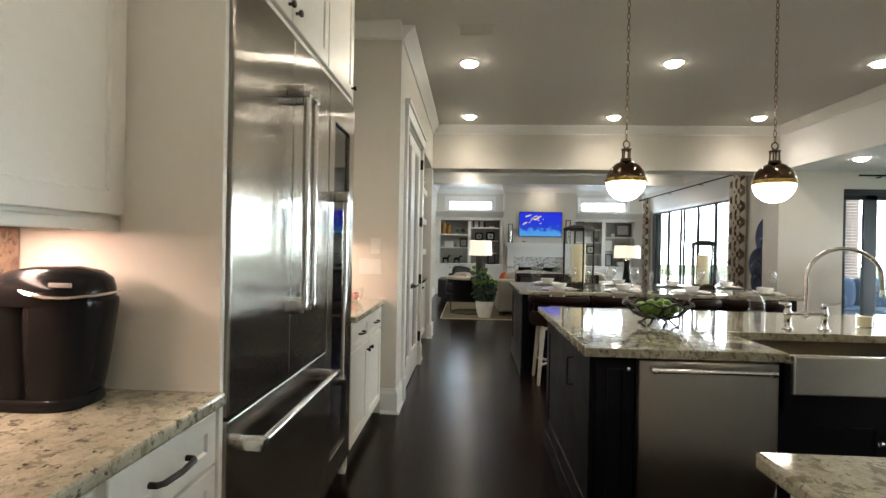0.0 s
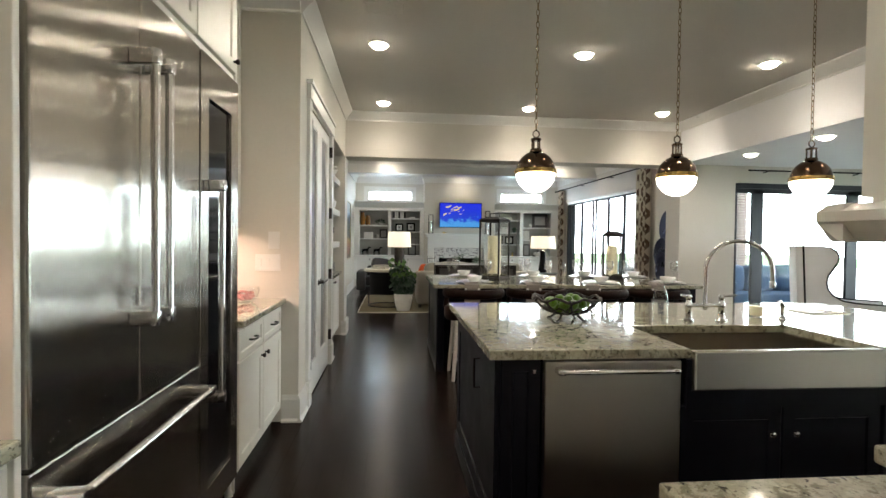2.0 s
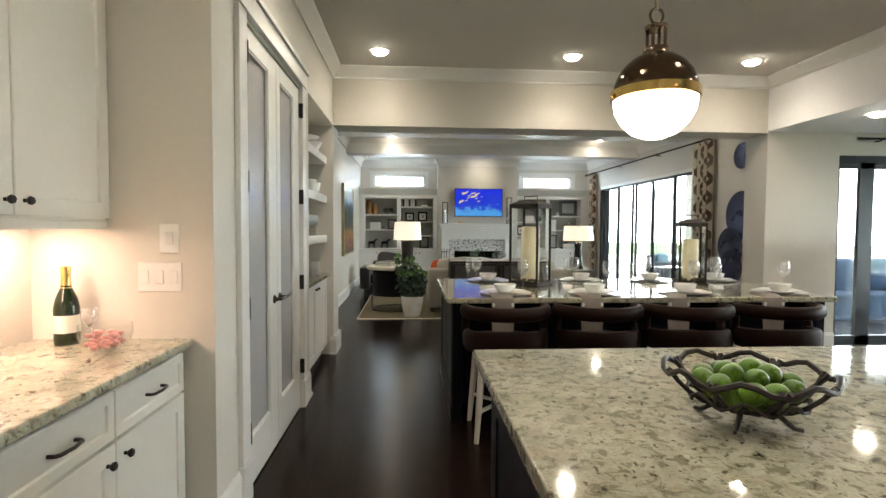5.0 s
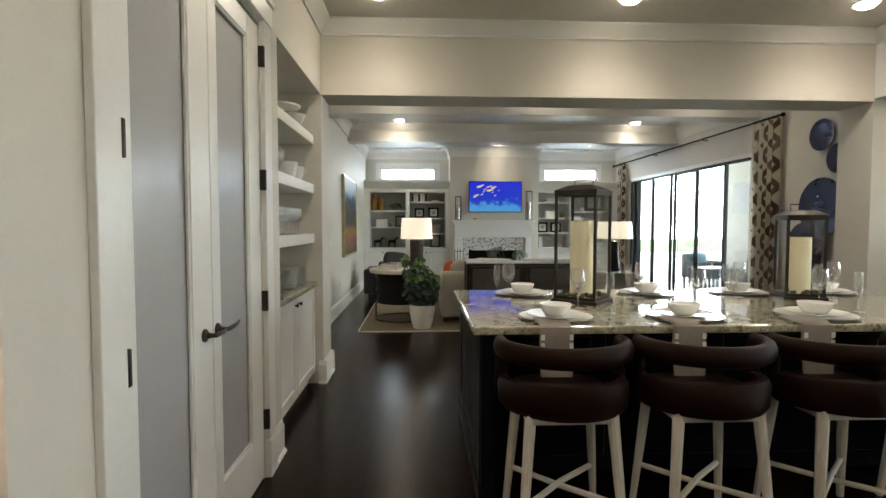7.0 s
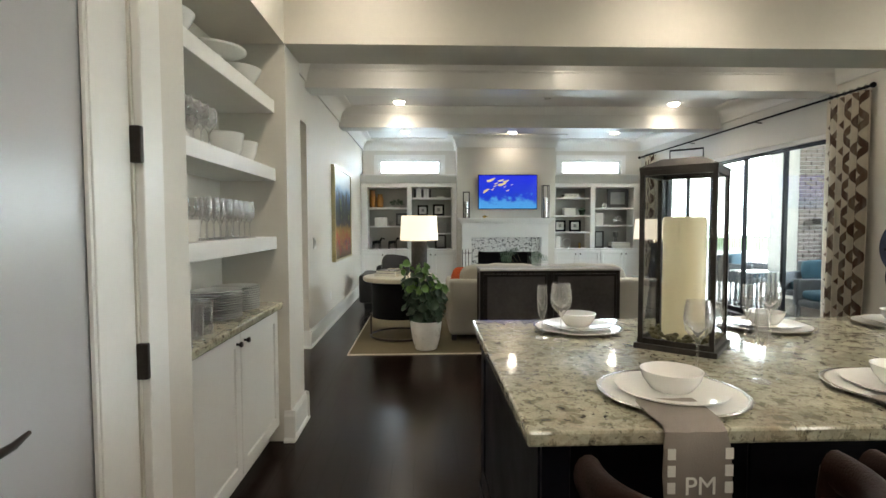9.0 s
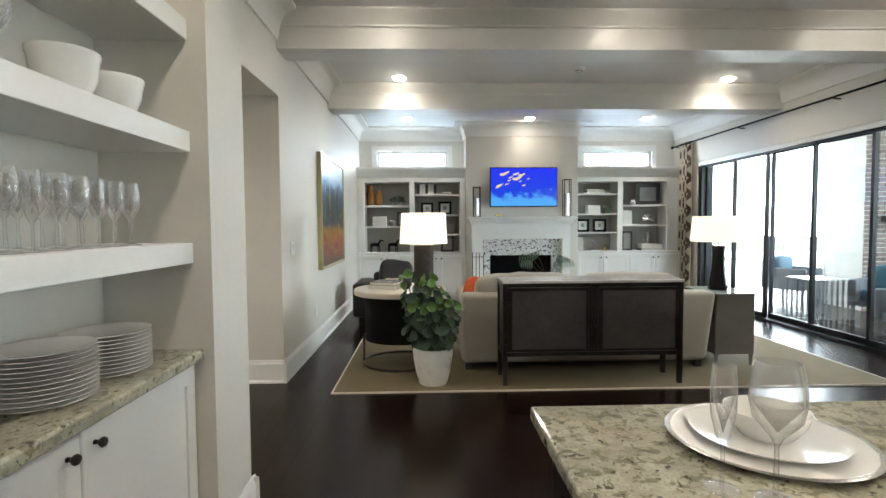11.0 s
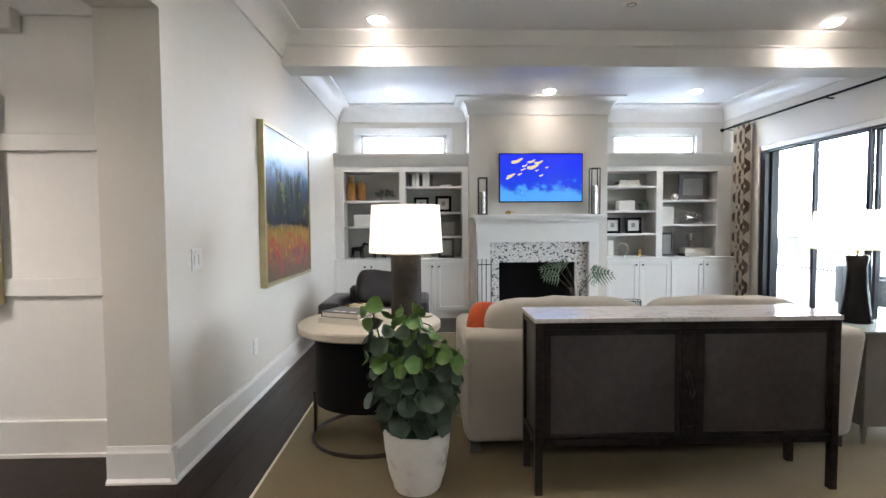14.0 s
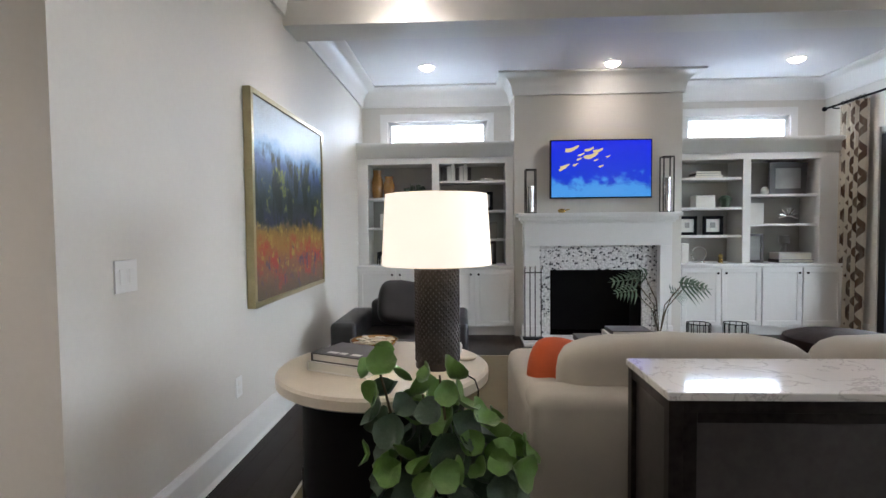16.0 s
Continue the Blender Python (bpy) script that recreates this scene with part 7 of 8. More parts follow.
for x0, x1 in ((0.924, 1.618), (1.698, 2.39)):
    dr = part("door", B((x0 + 0.042, x1 - 0.022, 9.633, 9.641, 0.322, 0.818)), PANELIRON, cs, "scuffed grey iron panel")
    for box in ((x0, x0 + 0.042, 9.625, 9.643, 0.3, 0.846), (x1 - 0.022, x1, 9.625, 9.643, 0.3, 0.846), (x0 + 0.042, x1 - 0.022, 9.625, 9.643, 0.3, 0.322), (x0 + 0.042, x1 - 0.022, 9.625, 9.643, 0.818, 0.846)):
        part("rim", B(box, r=0.002, seg=1), IRON, dr, "dark iron door rim")
part("divider", B((1.62, 1.696, 9.623, 9.647, 0.298, 0.848), r=0.003), IRON, cs)
for z in (0.34, 0.82):
    part("clasp", B((1.636, 1.68, 9.609, 9.623, z - 0.016, z + 0.016), r=0.005), IRON, cs)
part("latch", tube([(1.646, 9.621, 0.635), (1.65, 9.599, 0.61), (1.656, 9.595, 0.57), (1.668, 9.599, 0.53), (1.676, 9.621, 0.505)], [0.008, 0.011, 0.01, 0.011, 0.008], 8), IRON, cs, "forged iron latch handle", True)
for x in (0.905, 2.409):
    part("side_panel", B((x - 0.004, x + 0.004, 9.655, 9.92, 0.298, 0.848)), PANELIRON, cs)
part("shelf", B((0.926, 2.388, 9.653, 9.925, 0.28, 0.294)), IRON, cs)

sf = thing("sofa", (1.72, 10.6, RZ), "cream linen three-seat sofa with loose cushions", "sofa")
part("frame", B((0.6, 2.86, 10.12, 11.0, 0.07, 0.42), r=0.03, seg=3), LINEN, sf, "", True)
bm = B((0.575, 2.9, 10.07, 10.3, 0.08, 0.735), r=0.05, seg=4)
for v in bm.verts:
    v.co.x += 0.09 * (v.co.z - 0.08) / 0.65 if v.co.x > 2.0 else 0.0
part("back", bm, LINEN, sf, "", True)
for x0, x1 in ((0.565, 0.76), (2.71, 2.905)):
    bm = B((x0, x1, 10.1, 11.02, 0.08, 0.70), r=0.06, seg=4)
    for v in bm.verts:
        v.co.x += 0.075 * (v.co.z - 0.08) / 0.62 if x0 > 2.0 else 0.0
    part("arm", bm, LINEN, sf, "outward leaning arm" if x0 > 2.0 else "", True)
for x0, x1 in ((0.72, 1.72), (1.74, 2.74)):
    part("seat_cushion", cushion(x0, x1, 10.3, 11.02, 0.40, 0.56, 0.2, 7, 0.01), LINEN, sf, "", True)
    part("back_cushion", cushion(x0, x1, 10.2, 10.46, 0.50, 0.905, 0.35, 8, 0.015), LINEN, sf, "plump loose back cushion", True)
for x in (0.63, 2.83):
    for y in (10.13, 10.95):
        part("foot", B((x - 0.03, x + 0.03, y - 0.03, y + 0.03, RZ, 0.08)), BOOKDARK, sf)
for x, y, z, a in ((0.79, 10.52, 0.60, 16), (1.3, 10.62, 0.56, -12), (2.5, 10.6, 0.58, -14)):
    bm = cushion(-0.18, 0.18, -0.06, 0.06, -0.18, 0.18, 0.55, 7, 0.008)
    bmesh.ops.transform(bm, matrix=pose(x, y, z + 0.06, -22, a, a), verts=bm.verts)
    solo("throw_pillow", bm, RUST, "rust orange throw pillow on the sofa", "pillow", (x, y, z - 0.15), "", "orange pillows", True)

TX, TY = -0.02, 10.42
rt = thing("drum_side_table", (TX, TY, RZ), "round side table, pale top, dark drum, iron ring base", "side table")
part("top", lathe([(0.0, 0.0), (0.44, 0.0), (0.455, 0.01), (0.455, 0.045), (0.445, 0.055), (0.0, 0.055)], TX, TY, 0.705, 56), TABLETOP, rt, "thick round cream top", True)
part("drum", lathe([(0.345, 0.0), (0.35, 0.0), (0.35, 0.44), (0.345, 0.44)], TX, TY, 0.265, 48), FIREBLACK, rt, "dark drum skirt", True)
part("drum_floor", lathe([(0.0, 0.0), (0.345, 0.0), (0.345, 0.015), (0.0, 0.015)], TX, TY, 0.27, 40), FIREBLACK, rt)
part("ring_base", tube([(TX + 0.37 * math.cos(a), TY + 0.37 * math.sin(a), RZ + 0.013) for a in [2 * math.pi * k / 40 for k in range(40)]], 0.013, 8, closed=True), IRON, rt, "iron floor ring", True)
for k in range(3):
    a = math.radians(-60 + 120 * k)
    part("upright", tube([(TX + 0.365 * math.cos(a), TY + 0.365 * math.sin(a), RZ + 0.013), (TX + 0.365 * math.cos(a), TY + 0.365 * math.sin(a), 0.3)], 0.011, 8), IRON, rt, "", True)


def table_lamp(x, y, z, base_prof, base_mat, r0, r1, h, zs, label, pierced=False):
    t = thing("table_lamp", (x, y, z), label, "lamp")
    bd = part("body", lathe(base_prof, x, y, z, 32), base_mat, t, "", True)
    if pierced:
        bm = bmesh.new()
        for j in range(30):
            for k in range(26):
                a = 2 * math.pi * (k + 0.5 * (j % 2)) / 26
                ball(x + 0.094 * math.cos(a), y + 0.094 * math.sin(a), z + 0.035 + 0.0132 * j, 0.0075, 1, (0.6, 0.6, 1), bm)
        tagged(part("pierced_skin", bm, base_mat, bd, "", True), kind="stuff")
    part("stem", tube([(x, y, z + base_prof[-1][1]), (x, y, zs + h * 0.5)], 0.008, 8), BRASS, t, "", True)
    part("shade", lathe([(r0, 0.0), (r1, h), (r1 - 0.003, h), (r0 - 0.003, 0.0)], x, y, zs, 48), SHADE, t, "lit cream drum shade", True)
    part("diffuser", lathe([(0.0, 0.0), (r1 - 0.004, 0.0), (r1 - 0.004, 0.003), (0.0, 0.003)], x, y, zs + h - 0.012, 40), SHADE, t)
    bulb = bpy.data.lights.new("lamp_bulb", "POINT")
    bulb.energy, bulb.color, bulb.shadow_soft_size = SHADE_GLOW, WARM, 0.04
    lo = new("lamp_bulb", bulb)
    lo.location = (x, y, zs - 0.01)
    return t


PIERCED = plain("pierced_dark_ceramic", (0.055, 0.047, 0.042), 0.35, 0.4, vary=0.35, scale=30)
table_lamp(0.216, 10.4, 0.76, [(0.0, 0.0), (0.094, 0.0), (0.096, 0.01), (0.092, 0.03), (0.092, 0.41), (0.096, 0.425), (0.08, 0.432), (0.0, 0.435)], PIERCED, 0.235, 0.217, 0.298, 1.2, "lit table lamp with pierced dark cylinder base and cream drum shade", True)
table_lamp(3.18, 10.4, 0.715, [(0.0, 0.0), (0.09, 0.0), (0.095, 0.012), (0.085, 0.06), (0.062, 0.24), (0.055, 0.36), (0.066, 0.43), (0.06, 0.445), (0.0, 0.45)], BLACKP, 0.26, 0.24, 0.25, 1.2, "lit table lamp with a tapered black base and cream shade")
bkst = stack(-0.15, 10.37, 0.76, [(0.3, 0.23, 0.04), (0.27, 0.21, 0.035)], [WHITEORN, BOOKDARK], "two large books on the round side table")
for k, w in enumerate((0.05, 0.035, 0.045)):
    bar = part("title_bar", B((-0.22 + 0.06 * k, -0.22 + 0.06 * k + w, 10.29, 10.315, 0.8355, 0.8363)), WHITEORN, bkst.children[1])
bkst.rotation_euler = (0, 0, radians(-24))
bw = crockery("glass_dish", [(0.0, 0.0), (0.05, 0.0), (0.09, 0.03), (0.115, 0.065), (0.11, 0.065), (0.085, 0.033), (0.045, 0.008), (0.0, 0.008)], -0.1, 10.62, 0.76, "amber glass dish of dried petals", "bowl", AMBER)
pet = bmesh.new()
rr = random.Random(8)
for k in range(60):
    a, r = rr.uniform(0, 6.28), 0.085 * math.sqrt(rr.random())
    ball(-0.1 + r * math.cos(a), 10.62 + r * math.sin(a), 0.815 + rr.uniform(-0.01, 0.015), 0.014, 1, (1.4, 1, 0.4), pet)
tagged(part("petals", pet, TABLETOP, bw, "dried pale petals"), kind="stuff")
crockery("coaster_dish", [(0.0, 0.0), (0.045, 0.0), (0.055, 0.012), (0.05, 0.016), (0.0, 0.013)], 0.335, 10.52, 0.76, "small round pale dish", "dish", TABLETOP)
crockery("small_candle", [(0.0, 0.0), (0.02, 0.0), (0.022, 0.04), (0.015, 0.05), (0.0, 0.05)], 0.30, 10.62, 0.76, "small white candle jar", "candle", WHITEORN)
cord = thing("lamp_cord", (0.3, 10.2, 0.76), "thin dark lamp cord trailing over the table edge", "cable")
part("cord", tube([(0.27, 10.34, 0.764), (0.33, 10.27, 0.764), (0.372, 10.19, 0.764), (0.385, 10.17, 0.73), (0.37, 10.15, 0.5), (0.36, 10.15, 0.1)], 0.003, 6), FIREBLACK, cord, "", True)

# potted plant
PX, PY = 0.295, 9.74
pl = thing("potted_plant", (PX, PY, RZ), "round-leaved green plant in a white glazed pot", "plant")
part("pot", lathe([(0.0, 0.0), (0.115, 0.0), (0.122, 0.01), (0.148, 0.1), (0.168, 0.22), (0.175, 0.3), (0.172, 0.315), (0.16, 0.315), (0.158, 0.29), (0.0, 0.285)], PX, PY, RZ, 40), POTM, pl, "white glazed pot with faint swags", True)
part("soil", lathe([(0.0, 0.29), (0.157, 0.29), (0.157, 0.295), (0.0, 0.3)], PX, PY, RZ, 24), SOIL, pl)
rr = random.Random(21)
leaf_old, leaf_young = bmesh.new(), bmesh.new()


def round_leaf(bm, p, size, nrm, roll):
    """A cupped, nearly round leaf."""
    q = Vector(nrm).normalized().to_track_quat("Z", "Y").to_matrix().to_4x4()
    m = Matrix.Translation(p) @ q @ Matrix.Rotation(roll, 4, "Z")
    n, rings = 12, []
    c = bm.verts.new(m @ Vector((0, 0, 0)))
    for r, h in ((0.55, 0.14), (1.0, 0.5)):
        ring = []
        for k in range(n):
            a = 2 * math.pi * k / n
            rad = size * r * (1 - 0.13 * math.cos(a)) * (1 + 0.05 * math.sin(5 * a + roll))
            ring.append(bm.verts.new(m @ Vector((rad * math.cos(a), rad * math.sin(a), size * (h * (0.6 + 0.9 * abs(math.sin(a))) + 0.05 * math.sin(3 * a + roll * 2))))))
        rings.append(ring)
    for k in range(n):
        bm.faces.new((c, rings[0][k], rings[0][(k + 1) % n]))
        bm.faces.new((rings[0][k], rings[1][k], rings[1][(k + 1) % n], rings[0][(k + 1) % n]))


for s in range(9):
    a0, lean, top = 2 * math.pi * s / 9 + rr.uniform(-0.3, 0.3), rr.uniform(0.06, 0.17), rr.uniform(0.6, 0.84)
    if s in (0, 4):
        top = 0.95 if s else 0.92
    pts = []
    for k in range(7):
        f = k / 6
        pts.append((PX + (0.1 if s % 2 else -0.1) * (0.25 + 1.1 * f) + lean * 0.6 * f * math.cos(a0) + 0.03 * math.cos(a0) + 0.012 * math.sin(4 * f + s), PY + lean * f * math.sin(a0) + 0.04 * math.sin(a0), RZ + 0.29 + (top - 0.3) * f))
    part("stem", tube(pts, [0.007 - 0.0006 * k for k in range(7)], 6), STEM, pl, "", True)
    nl = 26
    for k in range(nl):
        f = 0.02 + 0.98 * k / (nl - 1)
        i = min(5, int(f * 6))
        base_p = Vector(pts[i]).lerp(Vector(pts[i + 1]), f * 6 - i)
        a = k * 2.4 + s
        out = Vector((math.cos(a), math.sin(a), 0.35))
        size = rr.uniform(0.045, 0.074) * (1.05 - 0.36 * f)
        reach = (0.105 - 0.06 * f) * rr.uniform(0.6, 1.15)
        round_leaf(leaf_young if f > 0.83 else leaf_old, base_p + out * reach, size, (out.x + 0.3 * math.cos(a0), out.y + 0.3 * math.sin(a0), rr.uniform(0.0, 1.1)), rr.uniform(0, 6.28))
tagged(part("foliage", leaf_old, LEAF, pl, "dense round dark green leaves", True), kind="stuff")
tagged(part("young_foliage", leaf_young, LEAFY, pl, "bright young leaves", True), kind="stuff")

# end table, armchair, coffee table, ottoman
et = thing("end_table", (3.16, 10.4, RZ), "grey painted cabinet end table with a glass top", "end table")
part("cabinet", B((3.005, 3.385, 10.12, 10.66, 0.12, 0.70), r=0.006), GREYTABLE, et)
part("top", B((2.99, 3.4, 10.1, 10.68, 0.70, 0.714), r=0.004), plain("pale_glass_top", (0.42, 0.5, 0.5), 0.05, vary=0.05, relief=0), et, "polished glass top")
for x in (3.025, 3.365):
    for y in (10.14, 10.64):
        part("leg", tube([(x, y, 0.13), (x, y, RZ)], [0.022, 0.013], 8), GREYTABLE, et, "", True)
ac = thing("armchair", (-0.22, 12.7, RZ), "black leather tub armchair with loose cushion", "armchair")
part("seat", B((-0.57, 0.15, 12.33, 12.97, 0.24, 0.44), r=0.04, seg=3), BLEATHER, ac, "", True)
part("back", B((-0.56, 0.14, 12.96, 13.17, 0.2, 0.68), r=0.045, seg=3), BLEATHER, ac, "", True)
for x0, x1 in ((-0.78, -0.56), (0.14, 0.36)):
    part("arm", B((x0, x1, 12.3, 13.18, 0.12, 0.58), r=0.04, seg=3), BLEATHER, ac, "", True)
bm = cushion(-0.24, 0.24, -0.08, 0.08, -0.2, 0.2, 0.3, 7, 0.02)
bmesh.ops.transform(bm, matrix=pose(-0.2, 12.75, 0.68, -28, 8, 12), verts=bm.verts)
part("loose_cushion", bm, BLEATHER, ac, "slouched black cushion", True)
part("plinth", B((-0.7, 0.28, 12.36, 13.1, RZ, 0.2)), BLEATHER, ac)
ct = thing("coffee_table", (1.95, 12.15, RZ), "low dark wood coffee table", "coffee table")
part("top", B((1.25, 2.7, 11.8, 12.55, 0.40, 0.45), r=0.006), BOOKDARK, ct)
for x in (1.3, 2.62):
    for y in (11.84, 12.47):
        part("leg", B((x, x + 0.05, y, y + 0.05, RZ, 0.40)), BOOKDARK, ct)
stack(1.6, 12.2, 0.45, [(0.36, 0.26, 0.045), (0.34, 0.24, 0.035), (0.3, 0.22, 0.03)], [BOOKDARK, WHITEORN, BOOKDARK], "three stacked large books on the coffee table")
VX, VY = 1.88, 12.3
vs = thing("leaf_vase", (VX, VY, 0.45), "clear glass vase with large cut-leaf branches", "vase")
part("vase", lathe([(0.0, 0.0), (0.06, 0.0), (0.065, 0.01), (0.06, 0.2), (0.07, 0.26), (0.067, 0.26), (0.057, 0.2), (0.06, 0.012), (0.0, 0.01)], VX, VY, 0.45, 24), CLEAR, vs, "", True)
for a, rch, hh, sz in ((2.9, 0.2, 0.48, 0.2), (0.25, 0.22, 0.42, 0.23), (3.5, 0.24, 0.4, 0.17), (5.7, 0.19, 0.46, 0.17), (2.3, 0.15, 0.52, 0.16), (0.9, 0.25, 0.36, 0.18)):
    tip = Vector((VX + rch * math.cos(a), VY + 0.6 * rch * math.sin(a), 0.45 + hh))
    st = part("stalk", tube([(VX, VY, 0.47), (VX + 0.25 * rch * math.cos(a), VY, 0.45 + hh * 0.6), tip], 0.004, 6), STEM, vs, "", True)
    bm = bmesh.new()
    d = Vector((math.cos(a), 0.5 * math.sin(a), -0.12)).normalized()
    sd_ = d.cross(Vector((0.1, -0.75, 0.65))).normalized()
    for j in range(6):
        f = j / 5
        root_p = tip + d * sz * (f * 0.9 - 0.15)
        for q in (-1, 1):
            ln = sz * 0.66 * (1 - 0.6 * f)
            tipp = root_p + sd_ * q * ln + d * ln * 0.6 - Vector((0, 0, 0.18 * ln))
            mid = root_p + sd_ * q * ln * 0.5 + d * ln * 0.22
            w = d * 0.0085
            vs4 = [bm.verts.new(v) for v in (root_p - w * 0.6, mid - w * 1.3, tipp, mid + w * 1.3, root_p + w * 0.6)]
            bm.faces.new(vs4 if q > 0 else vs4[::-1])
    tube([tip - d * sz * 0.2, tip + d * sz], [0.006, 0.0015], 5, bm)
    part("cut_leaf", bm, LEAF, st, "deeply cut green leaf")
for x in (2.14, 2.42):
    wv = thing("wire_votive", (x, 12.2, 0.45), "black wire cage candle holder with glass cup", "candle holder", "wire votives")
    for z in (0.455, 0.60):
        part("hoop", tube([(x + 0.085 * math.cos(a), 12.2 + 0.085 * math.sin(a), z) for a in [2 * math.pi * k / 20 for k in range(20)]], 0.004, 5, closed=True), FIREBLACK, wv, "", True)
    for k in range(12):
        a = 2 * math.pi * k / 12
        part("wire", tube([(x + 0.085 * math.cos(a), 12.2 + 0.085 * math.sin(a), 0.455), (x + 0.085 * math.cos(a), 12.2 + 0.085 * math.sin(a), 0.60)], 0.003, 5), FIREBLACK, wv)
    part("cup", lathe([(0.0, 0.0), (0.045, 0.0), (0.05, 0.1), (0.047, 0.1), (0.043, 0.006), (0.0, 0.006)], x, 12.2, 0.452, 18), CLEAR, wv, "", True)
om = thing("ottoman", (3.3, 12.3, RZ), "round brown leather ottoman", "ottoman")
part("cushion", lathe([(0.0, 0.0), (0.4, 0.0), (0.43, 0.05), (0.43, 0.33), (0.4, 0.4), (0.3, 0.435), (0.0, 0.45)], 3.3, 12.3, 0.06, 36), LEATHER, om, "", True)
part("base", lathe([(0.0, 0.0), (0.38, 0.0), (0.38, 0.05), (0.0, 0.05)], 3.3, 12.3, RZ, 24), BOOKDARK, om)

# ---- breakfast nook ----
nd = tagged(new("door_2"), "black steel framed glass doors in the nook", "door", "", "structure")
nd.location = (7.0, 7.5, 0)
part("frame", B((5.242, 8.9, 7.45, 7.55, 2.2, 2.28), (5.242, 5.3, 7.45, 7.55, 0.03, 2.2), (8.84, 8.9, 7.45, 7.55, 0.03, 2.2), (5.242, 8.9, 7.45, 7.55, 0.0, 0.03)), BLACKM, nd)
for x0, x1 in ((5.3, 5.673), (5.673, 7.266), (7.266, 8.84)):
    lf = part("leaf", B((x0, x0 + (0.088 if x0 > 5.4 else 0.03), 7.47, 7.52, 0.03, 2.2), (x1 - 0.088, x1, 7.47, 7.52, 0.03, 2.2), (x0, x1, 7.47, 7.52, 2.13, 2.2), (x0, x1, 7.47, 7.52, 0.03, 0.14)), BLACKM, nd)
    pn = part("pane", B((x0 + (0.088 if x0 > 5.4 else 0.03), x1 - 0.088, 7.49, 7.496, 0.14, 2.13)), PANE, lf)
    pn.visible_shadow = False
w = tagged(new("window_3"), "wide black framed window in the nook wall", "window", "", "structure")
w.location = (9.1, 4.8, 0.5)
part("window_frame", B((9.07, 9.15, 2.9, 2.97, 0.5, 2.25), (9.07, 9.15, 6.63, 6.7, 0.5, 2.25), (9.07, 9.15, 4.765, 4.835, 0.5, 2.25), (9.07, 9.15, 2.97, 6.63, 2.18, 2.25), (9.07, 9.15, 2.97, 6.63, 0.5, 0.57)), BLACKM, w)
for y0, y1 in ((2.97, 4.765), (4.835, 6.63)):
    pn = part("pane", B((9.1, 9.106, y0, y1, 0.57, 2.18)), PANE, w)
    pn.visible_shadow = False
d = bpy.data.lights.new("window_sky", "AREA")
d.shape, d.size, d.size_y, d.energy, d.color = "RECTANGLE", 3.6, 1.6, NOOK_SKY, (0.78, 0.88, 1.0)
new("window_sky", d).matrix_world = look((9.17, 4.8, 1.38), (5.0, 4.8, 1.38))
nr = thing("curtain_rod", (6.8, 7.3, 2.46), "thin black curtain rod above the nook doors", "curtain rod")
part("rod", tube([(5.4, 7.33, 2.46), (8.8, 7.33, 2.46)], 0.012, 8), FIREBLACK, nr, "", True)
for x in (5.7, 7.2, 8.6):
    part("bracket", tube([(x, 7.42, 2.44), (x, 7.35, 2.44), (x, 7.33, 2.448)], 0.008, 8), FIREBLACK, nr, "", True)
wch = thing("wing_chair", (5.95, 6.5, 0), "white upholstered wing chair with dark piping", "chair")
bk_ = B((5.46, 5.6, 6.22, 6.78, 0.35, 1.335), r=0.05, seg=4)
for v in bk_.verts:
    v.co.x -= 0.05 * (v.co.z - 0.35)
part("back", bk_, WHITELEATHER, wch, "", True)
for y0, y1 in ((6.17, 6.24), (6.76, 6.83)):
    bm = bmesh.new()
    prof = [(5.46, 0.3), (5.41, 1.335), (5.68, 1.342), (5.78, 1.325), (5.85, 1.28), (5.885, 1.21), (5.87, 1.12), (5.82, 1.03), (5.775, 0.95), (5.76, 0.86), (5.775, 0.77), (5.83, 0.69), (5.93, 0.63), (6.08, 0.605), (6.48, 0.595), (6.5, 0.3)]
    lo = [bm.verts.new((px_, y0, pz)) for px_, pz in prof]
    hi = [bm.verts.new((px_, y1, pz)) for px_, pz in prof]
    bm.faces.new(lo)
    bm.faces.new(hi[::-1])
    for k in range(len(prof)):
        bm.faces.new((lo[k], hi[k], hi[(k + 1) % len(prof)], lo[(k + 1) % len(prof)]))
    bmesh.ops.recalc_face_normals(bm, faces=bm.faces)
    wing = part("wing", bm, WHITELEATHER, wch)
    part("piping", tube([(5.545, y0 - 0.003, 0.3), (5.495, y0 - 0.003, 1.335)], 0.012, 6), FIREBLACK, wing, "dark piping", True)
    part("piping", tube([(px_, y0 - 0.002, pz) for px_, pz in prof[3:]], 0.011, 6), FIREBLACK, wing, "dark piping", True)
part("seat", cushion(5.56, 6.5, 6.24, 6.76, 0.34, 0.57, 0.15, 6, 0.004), WHITELEATHER, wch, "", True)
for x in (5.5, 6.44):
    for y in (6.24, 6.76):
        part("leg", tube([(x, y, 0.35), (x, y, 0.0)], [0.022, 0.014], 8), BOOKDARK, wch, "", True)
wch.location, wch.rotation_euler = (6.13, 6.5, 0), (0, 0, radians(-33))
ntb = thing("breakfast_table", (7.5, 5.85, 0), "round white breakfast table on a pedestal", "table")
part("top", lathe([(0.0, 0.0), (0.58, 0.0), (0.6, 0.015), (0.59, 0.03), (0.0, 0.03)], 7.5, 5.85, 0.72, 40), TRIM, ntb, "", True)
part("pedestal", lathe([(0.0, 0.0), (0.28, 0.0), (0.26, 0.03), (0.07, 0.08), (0.05, 0.4), (0.09, 0.7), (0.0, 0.72)], 7.5, 5.85, 0.0, 24), TRIM, ntb, "", True)

